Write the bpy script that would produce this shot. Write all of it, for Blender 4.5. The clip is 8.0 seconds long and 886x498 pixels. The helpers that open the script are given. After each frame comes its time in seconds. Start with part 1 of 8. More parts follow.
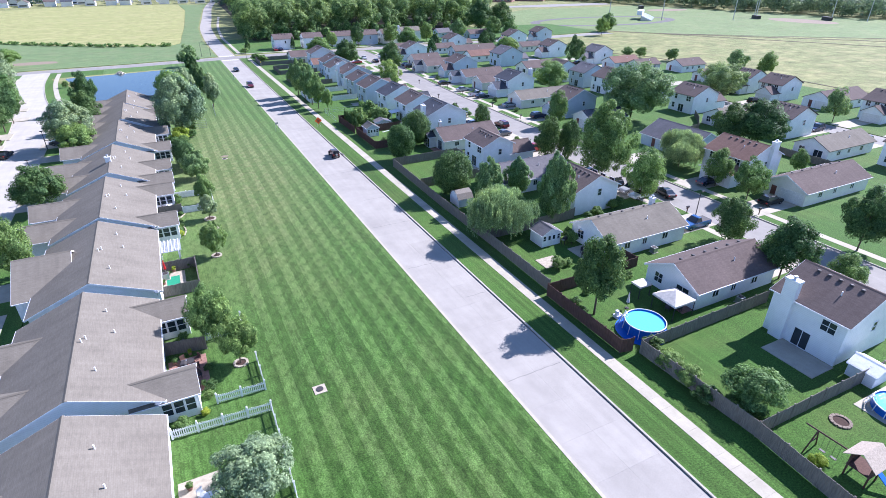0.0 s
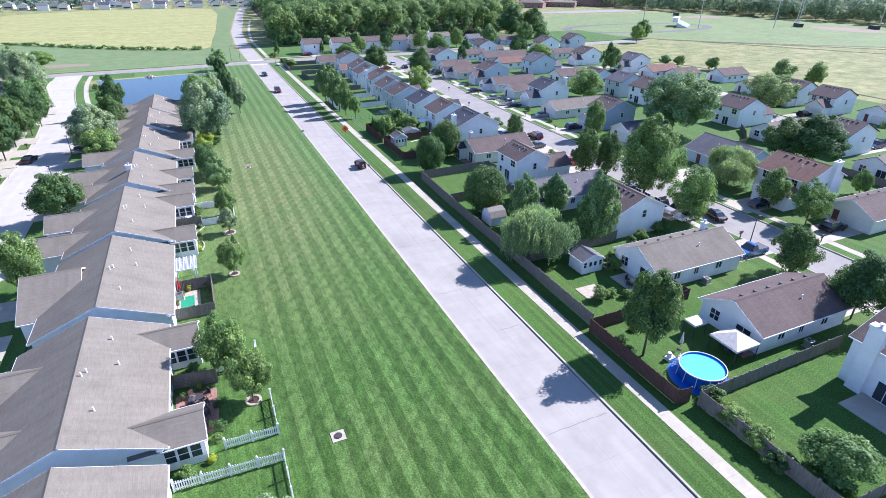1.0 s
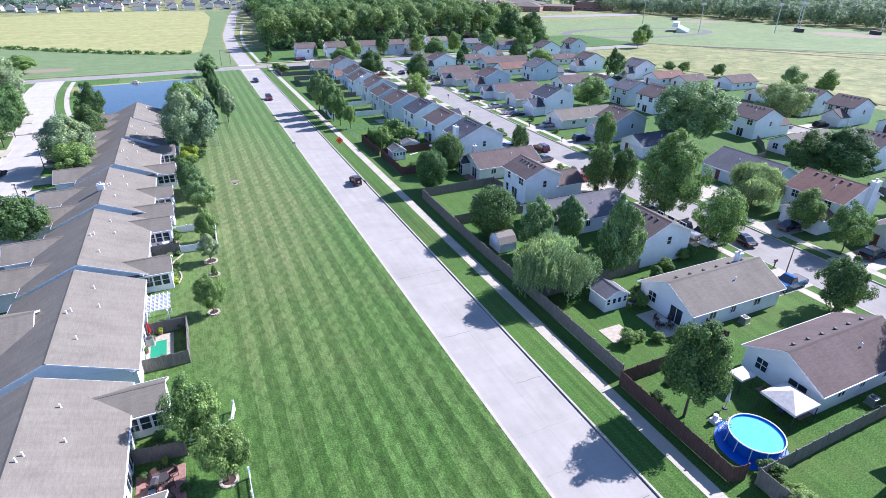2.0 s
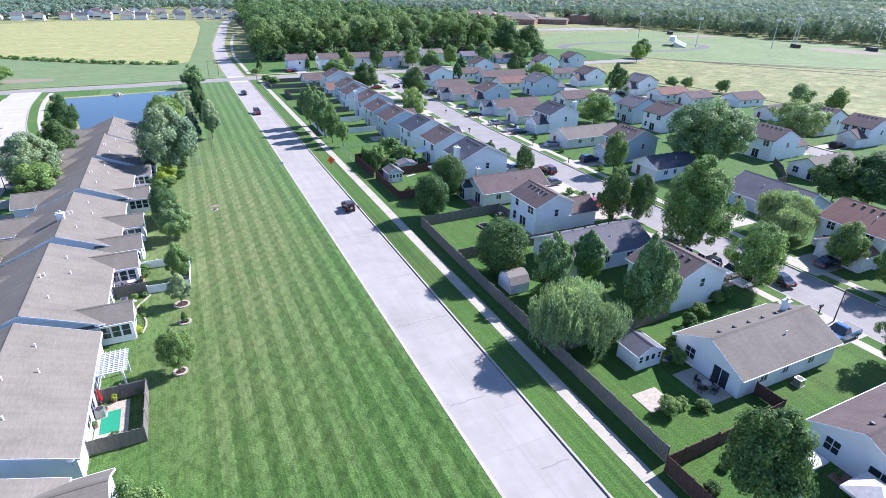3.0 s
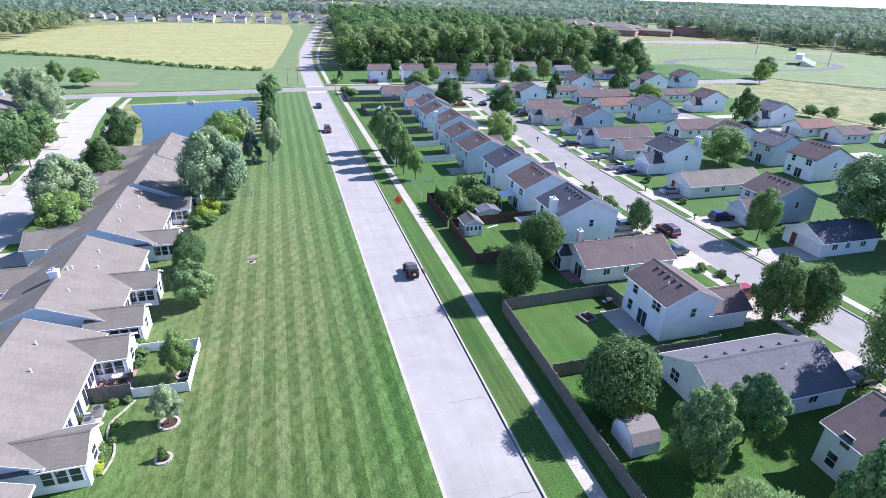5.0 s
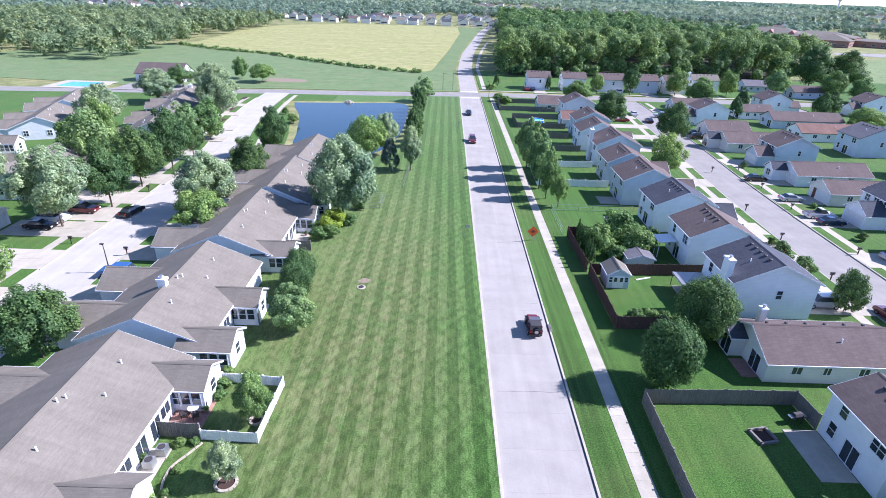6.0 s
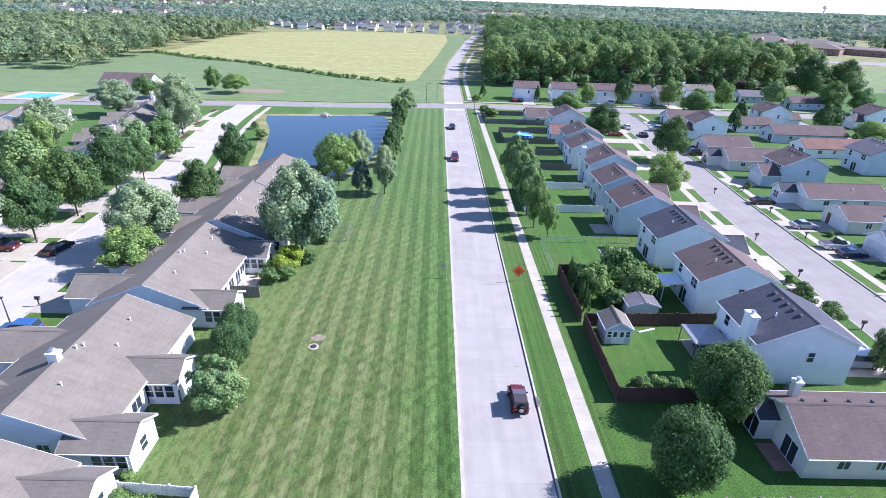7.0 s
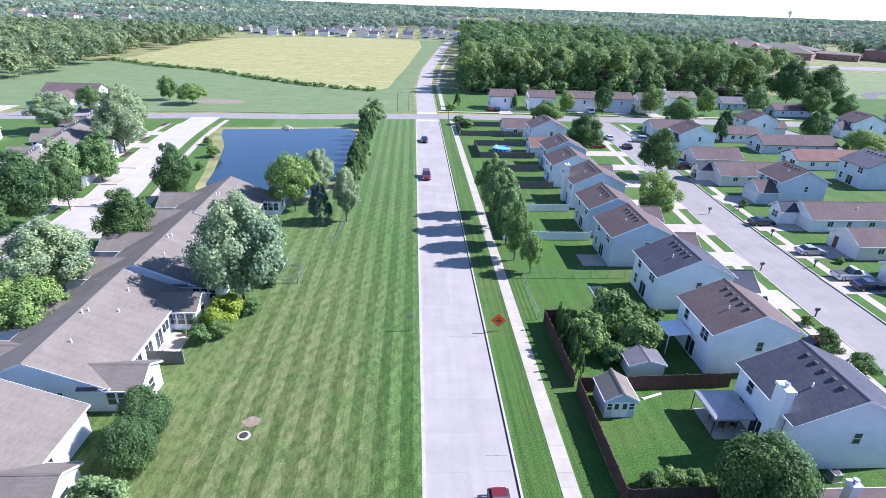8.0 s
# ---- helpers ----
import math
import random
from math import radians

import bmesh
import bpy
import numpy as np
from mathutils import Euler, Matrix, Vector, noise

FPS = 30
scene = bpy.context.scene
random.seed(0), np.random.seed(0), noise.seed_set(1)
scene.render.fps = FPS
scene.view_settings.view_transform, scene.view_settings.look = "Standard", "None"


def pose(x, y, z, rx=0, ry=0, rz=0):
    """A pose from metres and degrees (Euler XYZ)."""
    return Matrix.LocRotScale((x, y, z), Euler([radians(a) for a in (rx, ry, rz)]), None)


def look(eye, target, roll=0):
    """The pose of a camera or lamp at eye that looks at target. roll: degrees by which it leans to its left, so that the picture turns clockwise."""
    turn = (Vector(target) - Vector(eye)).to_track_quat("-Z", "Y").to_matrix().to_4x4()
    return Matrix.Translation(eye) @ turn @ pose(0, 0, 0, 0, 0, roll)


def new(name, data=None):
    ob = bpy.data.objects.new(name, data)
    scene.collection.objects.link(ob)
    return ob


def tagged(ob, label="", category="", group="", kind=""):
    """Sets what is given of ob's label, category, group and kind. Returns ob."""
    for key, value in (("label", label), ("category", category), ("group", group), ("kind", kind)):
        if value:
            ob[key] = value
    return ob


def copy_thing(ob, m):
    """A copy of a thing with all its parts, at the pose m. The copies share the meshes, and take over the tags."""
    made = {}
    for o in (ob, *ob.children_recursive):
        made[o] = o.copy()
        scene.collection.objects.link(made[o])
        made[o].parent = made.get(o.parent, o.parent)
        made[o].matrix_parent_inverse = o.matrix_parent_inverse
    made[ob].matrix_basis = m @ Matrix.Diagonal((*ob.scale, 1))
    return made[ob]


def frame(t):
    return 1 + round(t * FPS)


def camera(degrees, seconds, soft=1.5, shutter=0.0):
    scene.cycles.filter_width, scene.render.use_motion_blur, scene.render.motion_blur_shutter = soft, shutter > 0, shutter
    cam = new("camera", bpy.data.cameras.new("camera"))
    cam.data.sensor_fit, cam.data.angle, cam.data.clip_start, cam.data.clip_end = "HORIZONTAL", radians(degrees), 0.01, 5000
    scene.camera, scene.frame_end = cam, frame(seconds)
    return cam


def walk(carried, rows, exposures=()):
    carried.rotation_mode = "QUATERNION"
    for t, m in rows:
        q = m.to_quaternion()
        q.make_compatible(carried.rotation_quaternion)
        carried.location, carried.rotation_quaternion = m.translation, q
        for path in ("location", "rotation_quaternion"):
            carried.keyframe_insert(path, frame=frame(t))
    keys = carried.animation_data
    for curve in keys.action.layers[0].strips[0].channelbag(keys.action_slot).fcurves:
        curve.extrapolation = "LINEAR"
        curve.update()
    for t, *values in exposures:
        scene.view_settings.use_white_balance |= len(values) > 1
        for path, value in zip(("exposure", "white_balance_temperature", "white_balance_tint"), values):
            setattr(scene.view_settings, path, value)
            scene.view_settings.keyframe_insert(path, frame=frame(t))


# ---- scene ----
cam = camera(79.3, 8.0, soft=0.5)
PATH = [
    (0, (-28.155, 2.023, 37.343), (-27.238, 3.836, 36.266), 0.1),
    (0.5, (-27.433, 4.712, 37.225), (-26.566, 6.554, 36.156), 0.2),
    (1, (-26.504, 8.136, 37.077), (-25.671, 9.999, 36.016), 0.3),
    (1.5, (-25.424, 12.243, 36.963), (-24.586, 14.108, 35.911), 0.4),
    (1.7, (-24.896, 14.086, 36.948), (-24.053, 15.948, 35.893), 0.4),
    (3, (-21.439, 26.502, 36.339), (-20.662, 28.121, 35.460), 1.2),
    (3.5, (-19.950, 31.751, 36.240), (-19.183, 33.382, 35.372), 1.4),
    (4, (-17.853, 37.066, 36.240), (-17.127, 38.718, 35.377), 1.4),
    (4.2, (-17.026, 39.309, 36.236), (-16.310, 40.967, 35.376), 1.5),
    (5.3, (-12.137, 53.009, 36.523), (-11.728, 55.038, 35.520), 1.9),
    (5.5, (-11.362, 55.394, 36.488), (-11.116, 57.448, 35.483), 1.9),
    (6, (-9.493, 61.377, 36.362), (-9.482, 63.447, 35.358), 1.9),
    (6.5, (-7.987, 67.575, 36.210), (-7.961, 69.650, 35.218), 1.9),
    (7, (-6.907, 73.802, 36.134), (-6.860, 75.883, 35.155), 2.0),
    (7.5, (-6.024, 80.108, 35.989), (-5.930, 82.194, 35.024), 2.1),
    (8, (-5.089, 86.349, 35.852), (-4.954, 88.435, 34.893), 2.0),
]
EXPOSURE = (1.19, 5440, 25)
walk(cam, [(t, look(eye, target, roll)) for t, eye, target, roll in PATH], [(0, *EXPOSURE), (4.0, *EXPOSURE), (5.5, 1.18, 5400, 27), (8, 1.17, 5380, 28)])

# ---- daylight ----
SUN_EL, SUN_AZ = 39.0, 6.0          # degrees; azimuth from east towards north
world = bpy.data.worlds.new("sky")
scene.world = world
world.use_nodes = True
wn = world.node_tree.nodes
sky = wn.new("ShaderNodeTexSky")
sky.sky_type = "NISHITA"
sky.sun_disc = False
sky.sun_elevation, sky.sun_rotation = radians(SUN_EL), radians(90 - SUN_AZ)
sky.air_density, sky.dust_density, sky.ozone_density = 1.0, 0.05, 2.5
wn["Background"].inputs["Strength"].default_value = 0.093
world.node_tree.links.new(sky.outputs[0], wn["Background"].inputs["Color"])
sun_data = bpy.data.lights.new("sun", "SUN")
sun_data.energy, sun_data.angle, sun_data.color = 4.8, radians(0.6), (1.0, 0.935, 0.835)
sun = new("sun", sun_data)
sun.matrix_world = look((math.cos(radians(SUN_AZ)) * 300, math.sin(radians(SUN_AZ)) * 300, math.tan(radians(SUN_EL)) * 300), (0, 0, 0))


# ---- materials ----
def mat(name, base, rough=0.8, metal=0.0, spec=0.3):
    m = bpy.data.materials.new(name)
    m.use_nodes = True
    b = m.node_tree.nodes["Principled BSDF"]
    b.inputs["Base Color"].default_value = (*base, 1)
    b.inputs["Roughness"].default_value = rough
    b.inputs["Metallic"].default_value = metal
    b.inputs["Specular IOR Level"].default_value = spec
    return m


class Graph:
    """Small wrapper to write node graphs as expressions."""

    def __init__(self, m):
        self.t = m.node_tree
        self.out = self.t.nodes["Principled BSDF"]

    def node(self, kind, **inputs):
        n = self.t.nodes.new(kind)
        for k, v in inputs.items():
            self.set(n.inputs[k.replace("_", " ")], v)
        return n

    def set(self, socket, v):
        if isinstance(v, bpy.types.NodeSocket):
            self.t.links.new(v, socket)
        elif isinstance(v, tuple) and len(v) == 3 and socket.type == "RGBA":
            socket.default_value = (*v, 1)
        else:
            socket.default_value = v

    def coords(self, which="Object"):
        if which == "Position":
            return self.t.nodes.new("ShaderNodeNewGeometry").outputs["Position"]
        return self.t.nodes.new("ShaderNodeTexCoord").outputs[which]

    def scaled(self, vec, s, rot=0.0):
        n = self.t.nodes.new("ShaderNodeMapping")
        n.inputs["Scale"].default_value = s if isinstance(s, tuple) else (s, s, s)
        n.inputs["Rotation"].default_value = (0, 0, rot)
        self.set(n.inputs["Vector"], vec)
        return n.outputs[0]

    def noise(self, vec, scale, detail=3.0, rough=0.55):
        n = self.node("ShaderNodeTexNoise", Vector=vec, Scale=scale, Detail=detail, Roughness=rough)
        return n.outputs["Fac"]

    def ramp(self, fac, *stops):
        n = self.t.nodes.new("ShaderNodeValToRGB")
        e = n.color_ramp.elements
        while len(e) < len(stops):
            e.new(0.5)
        for el, (p, c) in zip(e, stops):
            el.position = p
            el.color = (*c, 1) if isinstance(c, tuple) else (c, c, c, 1)
        self.set(n.inputs[0], fac)
        return n.outputs[0]

    def mix(self, fac, a, b, mode="MIX"):
        n = self.t.nodes.new("ShaderNodeMix")
        n.data_type, n.blend_type = "RGBA", mode
        self.set(n.inputs[0], fac)
        self.set(n.inputs[6], a)
        self.set(n.inputs[7], b)
        return n.outputs[2]

    def math(self, op, a, b=0.0, c=0.0):
        n = self.t.nodes.new("ShaderNodeMath")
        n.operation = op
        for s, v in zip(n.inputs, (a, b, c)):
            self.set(s, v)
        return n.outputs[0]

    def sep(self, vec):
        n = self.node("ShaderNodeSeparateXYZ", Vector=vec)
        return n.outputs

    def bump(self, height, strength=0.3, dist=0.05):
        n = self.node("ShaderNodeBump", Height=height, Strength=strength, Distance=dist)
        self.set(self.out.inputs["Normal"], n.outputs[0])

    def colour(self, c):
        self.set(self.out.inputs["Base Color"], c)


def shingle(name, dark, light):
    m = mat(name, dark, 0.92, spec=0.15)
    g = Graph(m)
    uv = g.coords("UV")
    n = g.t.nodes.new("ShaderNodeTexBrick")
    n.offset = 0.5
    g.set(n.inputs["Vector"], uv)
    n.inputs["Color1"].default_value = (*dark, 1)
    n.inputs["Color2"].default_value = (*light, 1)
    n.inputs["Mortar"].default_value = (*[c * 0.93 for c in dark], 1)
    for k, v in (("Scale", 1.0), ("Mortar Size", 0.012), ("Bias", 0.0), ("Brick Width", 0.33), ("Row Height", 0.145)):
        n.inputs[k].default_value = v
    pos = g.coords("Position")
    patch = g.ramp(g.noise(pos, 0.3, 3), (0.3, 0.88), (0.75, 1.1))
    streak = g.ramp(g.noise(g.scaled(uv, (1.6, 0.12, 1)), 1.0, 3), (0.35, 0.93), (0.7, 1.06))
    course = g.ramp(g.noise(g.scaled(uv, (0.9, 5.0, 1)), 1.0, 4, 0.7), (0.3, 0.88), (0.7, 1.1))
    grain = g.ramp(g.noise(pos, 9, 2), (0.25, 0.93), (0.75, 1.07))
    c = g.mix(1.0, n.outputs["Color"], patch, "MULTIPLY")
    c = g.mix(1.0, c, streak, "MULTIPLY")
    c = g.mix(1.0, c, grain, "MULTIPLY")
    c = g.mix(1.0, c, course, "MULTIPLY")
    g.colour(c)
    g.bump(n.outputs["Fac"], 0.15, 0.015)
    return m


def siding(name, base):
    m = mat(name, base, 0.55, spec=0.35)
    g = Graph(m)
    co = g.coords("Object")
    z = g.sep(co)[2]
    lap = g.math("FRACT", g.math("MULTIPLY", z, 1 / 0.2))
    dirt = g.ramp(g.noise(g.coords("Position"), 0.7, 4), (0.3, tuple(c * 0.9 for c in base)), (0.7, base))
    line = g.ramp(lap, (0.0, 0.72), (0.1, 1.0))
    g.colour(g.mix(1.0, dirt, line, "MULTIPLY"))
    g.bump(lap, 0.35, 0.02)
    return m


def foliage(name, dark, light, thin=0.34, contrast=1.0):
    m = mat(name, dark, 0.62, spec=0.16)
    g = Graph(m)
    geo = g.t.nodes.new("ShaderNodeNewGeometry")
    tree = g.t.nodes.new("ShaderNodeObjectInfo").outputs["Random"]
    low = tuple(b + (a - b) * contrast for a, b in zip(dark, light))
    c = g.ramp(geo.outputs["Random Per Island"], (0.0, low), (0.55, tuple(0.35 * a + 0.65 * b for a, b in zip(low, light))), (0.85, light), (1.0, tuple(min(1, k * (1 + 0.45 * contrast)) for k in light)))
    big = g.ramp(g.noise(g.coords("Position"), 0.5, 2), (0.3, (0.78, 0.82, 0.84)), (0.7, (1.18, 1.13, 1.0)))
    c = g.mix(1.0, c, big, "MULTIPLY")
    stand = g.ramp(g.noise(g.coords("Position"), 0.075, 2), (0.35, (0.84, 0.90, 0.92)), (0.65, (1.2, 1.12, 0.98)))
    c = g.mix(1.0, c, stand, "MULTIPLY")
    c = g.mix(1.0, c, g.ramp(tree, (0.0, (0.86, 0.92, 0.88)), (1.0, (1.14, 1.07, 0.96))), "MULTIPLY")
    g.colour(c)
    tr = g.node("ShaderNodeBsdfTranslucent", Color=g.mix(1.0, c, (1.2, 1.22, 1.0), "MULTIPLY"))
    add = g.t.nodes.new("ShaderNodeMixShader")
    add.inputs[0].default_value = thin
    g.t.links.new(g.out.outputs[0], add.inputs[1])
    g.t.links.new(tr.outputs[0], add.inputs[2])
    g.t.links.new(add.outputs[0], g.t.nodes["Material Output"].inputs["Surface"])
    return m


def grassy(name, dark, mid, dry, dryness=0.5, striped=False, lines=(1.3, 0.05, 1.0), crisp=0.6, streak=0.21, sheen=0.0, rough_patches=0.1):
    m = mat(name, mid, 0.9, spec=0.15)
    g = Graph(m)
    g.out.inputs["Sheen Weight"].default_value = sheen
    g.out.inputs["Sheen Roughness"].default_value = 0.45
    g.out.inputs["Sheen Tint"].default_value = (0.75, 0.9, 0.45, 1)
    pos = g.coords("Position")
    fine = g.noise(pos, 6.5, 5, 0.75)
    c = g.ramp(fine, (0.5 - 0.16 / crisp ** 0.5, tuple(k * (1 - 0.4 * crisp) for k in dark)), (0.5, mid), (0.5 + 0.16 / crisp ** 0.5, tuple(k * (1 + 0.75 * crisp) for k in mid)))
    broad = g.noise(pos, 0.09, 4, 0.6)
    c = g.mix(g.math("MULTIPLY", g.ramp(broad, (0.45, 0.0), (0.72, 1.0)), dryness), c, dry)
    streaks = g.ramp(g.noise(g.scaled(pos, lines), 1.0, 3), (0.5 - 0.2, 1 - streak), (0.5 + 0.2, 1 + streak))
    c = g.mix(0.8 if lines[0] > 1 else 0.35, c, streaks, "MULTIPLY")
    patches = g.ramp(g.noise(pos, 0.6 if rough_patches < 0.15 else 0.22, 5, 0.65), (0.3, 1 - rough_patches), (0.7, 1 + rough_patches))
    c = g.mix(1.0, c, patches, "MULTIPLY")
    if striped:
        x, y, _ = g.sep(pos)
        wob = g.math("MULTIPLY", g.math("SUBTRACT", g.noise(pos, 0.8, 3), 0.5), 0.4)
        s = g.math("SINE", g.math("MULTIPLY", g.math("ADD", x, wob), 2 * math.pi / 2.4))
        band = g.ramp(g.math("MULTIPLY_ADD", s, 0.5, 0.5), (0.43, 0.0), (0.54, 1.0))
        d = g.math("SINE", g.math("MULTIPLY", g.math("ADD", g.math("ADD", g.math("MULTIPLY", x, 0.8), g.math("MULTIPLY", y, -0.6)), g.math("MULTIPLY", wob, 1.2)), 2 * math.pi / 1.5))
        hatch = g.ramp(g.math("MULTIPLY_ADD", d, 0.5, 0.5), (0.38, 0.90), (0.54, 1.05))
        tone = g.mix(band, (0.70, 0.77, 0.64), (1.36, 1.25, 1.42))
        # worn, drier ground round the pipe covers
        ex = g.math("MULTIPLY", g.math("ADD", x, 20.0), 1 / 12.0)
        ey = g.math("MULTIPLY", g.math("ADD", y, -118.0), 1 / 31.0)
        near = g.math("SUBTRACT", 1.0, g.math("ADD", g.math("MULTIPLY", ex, ex), g.math("MULTIPLY", ey, ey)))
        worn = g.math("MULTIPLY", g.ramp(near, (0.0, 0.0), (0.7, 1.0)), g.ramp(g.noise(g.scaled(pos, (0.9, 0.7, 1)), 1.0, 5), (0.42, 0.0), (0.68, 0.42)))
        wide = g.ramp(g.math("SUBTRACT", 1.0, g.math("ADD", g.math("MULTIPLY", ex, g.math("MULTIPLY", ex, 0.6)), g.math("MULTIPLY", ey, g.math("MULTIPLY", ey, 0.22)))), (0.0, 0.0), (0.8, 1.0))
        thin = g.math("MULTIPLY", wide, g.ramp(g.noise(pos, 0.22, 4), (0.3, 0.25), (0.65, 0.8)))
        c = g.mix(thin, c, g.mix(fine, (0.078, 0.108, 0.030), (0.155, 0.176, 0.064)))
        c = g.mix(worn, c, dry)
        fade = g.ramp(g.noise(pos, 0.1, 2), (0.3, 0.75), (0.6, 1.0))
        tone = g.mix(fade, (1.06, 1.06, 1.06), tone)
        # the mower's stripes end before the villa gardens
        mown = g.ramp(g.math("MULTIPLY", g.math("ADD", g.math("ADD", x, g.math("MULTIPLY", wob, 3.0)), 26.4), 0.4), (0.0, 0.0), (1.0, 1.0))
        tone = g.mix(mown, (1.12, 1.1, 1.1), tone)
        hatch = g.mix(mown, (1.0, 1.0, 1.0), hatch)
        tone = g.mix(g.math("MULTIPLY", wide, g.ramp(g.noise(pos, 0.35, 3), (0.3, 0.0), (0.65, 0.35))), tone, (1.0, 1.0, 0.98))
        c = g.mix(1.0, c, tone, "MULTIPLY")
        c = g.mix(1.0, c, hatch, "MULTIPLY")
        # clumps pressed flat by the mower's wheels, and pale strands of cut grass
        blot = g.ramp(g.noise(g.scaled(pos, (1.7, 0.8, 1), 0.55), 1.0, 5, 0.7), (0.42, (0.62, 0.69, 0.55)), (0.53, (1.10, 1.08, 1.12)))
        c = g.mix(0.9, c, blot, "MULTIPLY")
        strand = g.ramp(g.noise(g.scaled(pos, (0.7, 4.5, 1), -0.65), 1.0, 4, 0.6), (0.60, 1.0), (0.72, 1.38))
        c = g.mix(1.0, c, strand, "MULTIPLY")
        cut = g.ramp(g.noise(g.scaled(pos, (7.0, 0.12, 1)), 1.0, 3, 0.6), (0.35, 0.86), (0.65, 1.14))
        c = g.mix(1.0, c, cut, "MULTIPLY")
    g.colour(c)
    g.bump(fine, 0.5, 0.06)
    return m


def paving(name, base, stain=0.12, scale=1.0):
    m = mat(name, base, 0.85, spec=0.25)
    g = Graph(m)
    pos = g.coords("Position")
    c = g.ramp(g.noise(pos, 0.25 * scale, 5, 0.65), (0.3, tuple(k * (1 - stain) for k in base)), (0.7, tuple(k * (1 + stain * 0.5) for k in base)))
    c = g.mix(1.0, c, g.ramp(g.noise(g.scaled(pos, (1.2, 0.05, 1)), 1.0, 3), (0.3, 0.95), (0.7, 1.04)), "MULTIPLY")
    c = g.mix(1.0, c, g.ramp(g.noise(pos, 9, 3), (0.2, 0.9), (0.8, 1.07)), "MULTIPLY")
    r = g.t.nodes.new("ShaderNodeObjectInfo").outputs["Random"]
    c = g.mix(1.0, c, g.ramp(r, (0.0, 0.95), (1.0, 1.04)), "MULTIPLY")
    g.colour(c)
    g.bump(g.noise(pos, 30, 3), 0.2, 0.01)
    return m


def timber(name, base):
    m = mat(name, base, 0.85, spec=0.2)
    g = Graph(m)
    co = g.coords("Position")
    grain = g.ramp(g.noise(g.scaled(co, (6, 6, 0.8)), 1.5, 4), (0.25, 0.7), (0.75, 1.25))
    c = g.mix(1.0, base, grain, "MULTIPLY")
    isl = g.t.nodes.new("ShaderNodeNewGeometry").outputs["Random Per Island"]
    c = g.mix(1.0, c, g.ramp(isl, (0.0, 0.75), (1.0, 1.2)), "MULTIPLY")
    g.colour(c)
    return m


def plainish(name, base, rough=0.6, metal=0.0, amount=0.12, scale=3.0, spec=0.4):
    m = mat(name, base, rough, metal, spec)
    g = Graph(m)
    c = g.ramp(g.noise(g.coords("Position"), scale, 4), (0.3, tuple(k * (1 - amount) for k in base)), (0.7, tuple(min(1, k * (1 + amount * 0.4)) for k in base)))
    g.colour(c)
    return m


M = {}
M["roof_tan"] = shingle("shingle_tan", (0.184, 0.165, 0.131), (0.198, 0.178, 0.143))
M["roof_brown"] = shingle("shingle_brown", (0.128, 0.100, 0.088), (0.146, 0.116, 0.103))
M["roof_dark"] = shingle("shingle_charcoal", (0.07, 0.075, 0.088), (0.092, 0.097, 0.11))
M["roof_grey"] = shingle("shingle_grey", (0.14, 0.135, 0.14), (0.165, 0.158, 0.163))
M["roof_red"] = shingle("shingle_russet", (0.19, 0.115, 0.088), (0.225, 0.14, 0.108))
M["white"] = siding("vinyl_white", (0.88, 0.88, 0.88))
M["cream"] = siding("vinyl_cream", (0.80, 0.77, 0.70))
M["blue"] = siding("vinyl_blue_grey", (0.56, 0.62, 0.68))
M["trim"] = plainish("trim_white", (0.82, 0.82, 0.82), 0.5)
M["glass"] = mat("window_glass", (0.03, 0.04, 0.05), 0.08, 0.0, 0.8)
M["dark"] = plainish("dark_metal", (0.05, 0.045, 0.045), 0.6)
M["garage"] = plainish("garage_door_white", (0.74, 0.73, 0.70), 0.55)
M["door"] = plainish("door_paint", (0.16, 0.06, 0.05), 0.5)
M["road"] = paving("road_concrete", (0.345, 0.322, 0.280), 0.13)
M["street"] = paving("street_asphalt_pale", (0.278, 0.262, 0.232), 0.16)
M["concrete"] = paving("concrete", (0.42, 0.385, 0.30), 0.16, 2.0)
M["kerb"] = paving("kerb_concrete", (0.43, 0.395, 0.32), 0.2, 3.0)
M["asphalt"] = paving("asphalt_grey", (0.17, 0.17, 0.175), 0.2)
# dark grey; on the right gutter it paints in kerb shade along with soil
M["stained"] = paving("gutter_soil_shade", (0.16, 0.15, 0.14), 0.5, 4.0)
M["joint"] = plainish("joint_dark", (0.24, 0.225, 0.21), 0.95)
M["lawn"] = grassy("mown_lawn", (0.030, 0.074, 0.012), (0.050, 0.108, 0.020), (0.15, 0.135, 0.060), 0.16, True, crisp=0.95, sheen=0.25)
M["yard"] = grassy("yard_grass", (0.026, 0.068, 0.010), (0.046, 0.108, 0.017), (0.13, 0.145, 0.045), 0.35, crisp=1.1, sheen=0.12)
M["verge"] = grassy("verge_grass", (0.026, 0.062, 0.010), (0.050, 0.108, 0.019), (0.12, 0.13, 0.045), 0.3, lines=(2.0, 0.025, 1.0), crisp=0.9, streak=0.42, sheen=0.1)
M["meadow"] = grassy("meadow", (0.115, 0.140, 0.048), (0.185, 0.200, 0.078), (0.30, 0.275, 0.125), 0.9, lines=(0.05, 0.12, 1.0), crisp=0.9, rough_patches=0.3)
M["sports"] = grassy("sports_turf", (0.115, 0.165, 0.060), (0.160, 0.212, 0.085), (0.225, 0.235, 0.115), 0.6, lines=(0.03, 0.05, 1.0), rough_patches=0.16)
M["track_soil"] = plainish("worn_track", (0.10, 0.085, 0.045), 0.95, amount=0.4, scale=0.4)
M["villa_street"] = paving("street_concrete", (0.45, 0.425, 0.375), 0.12)
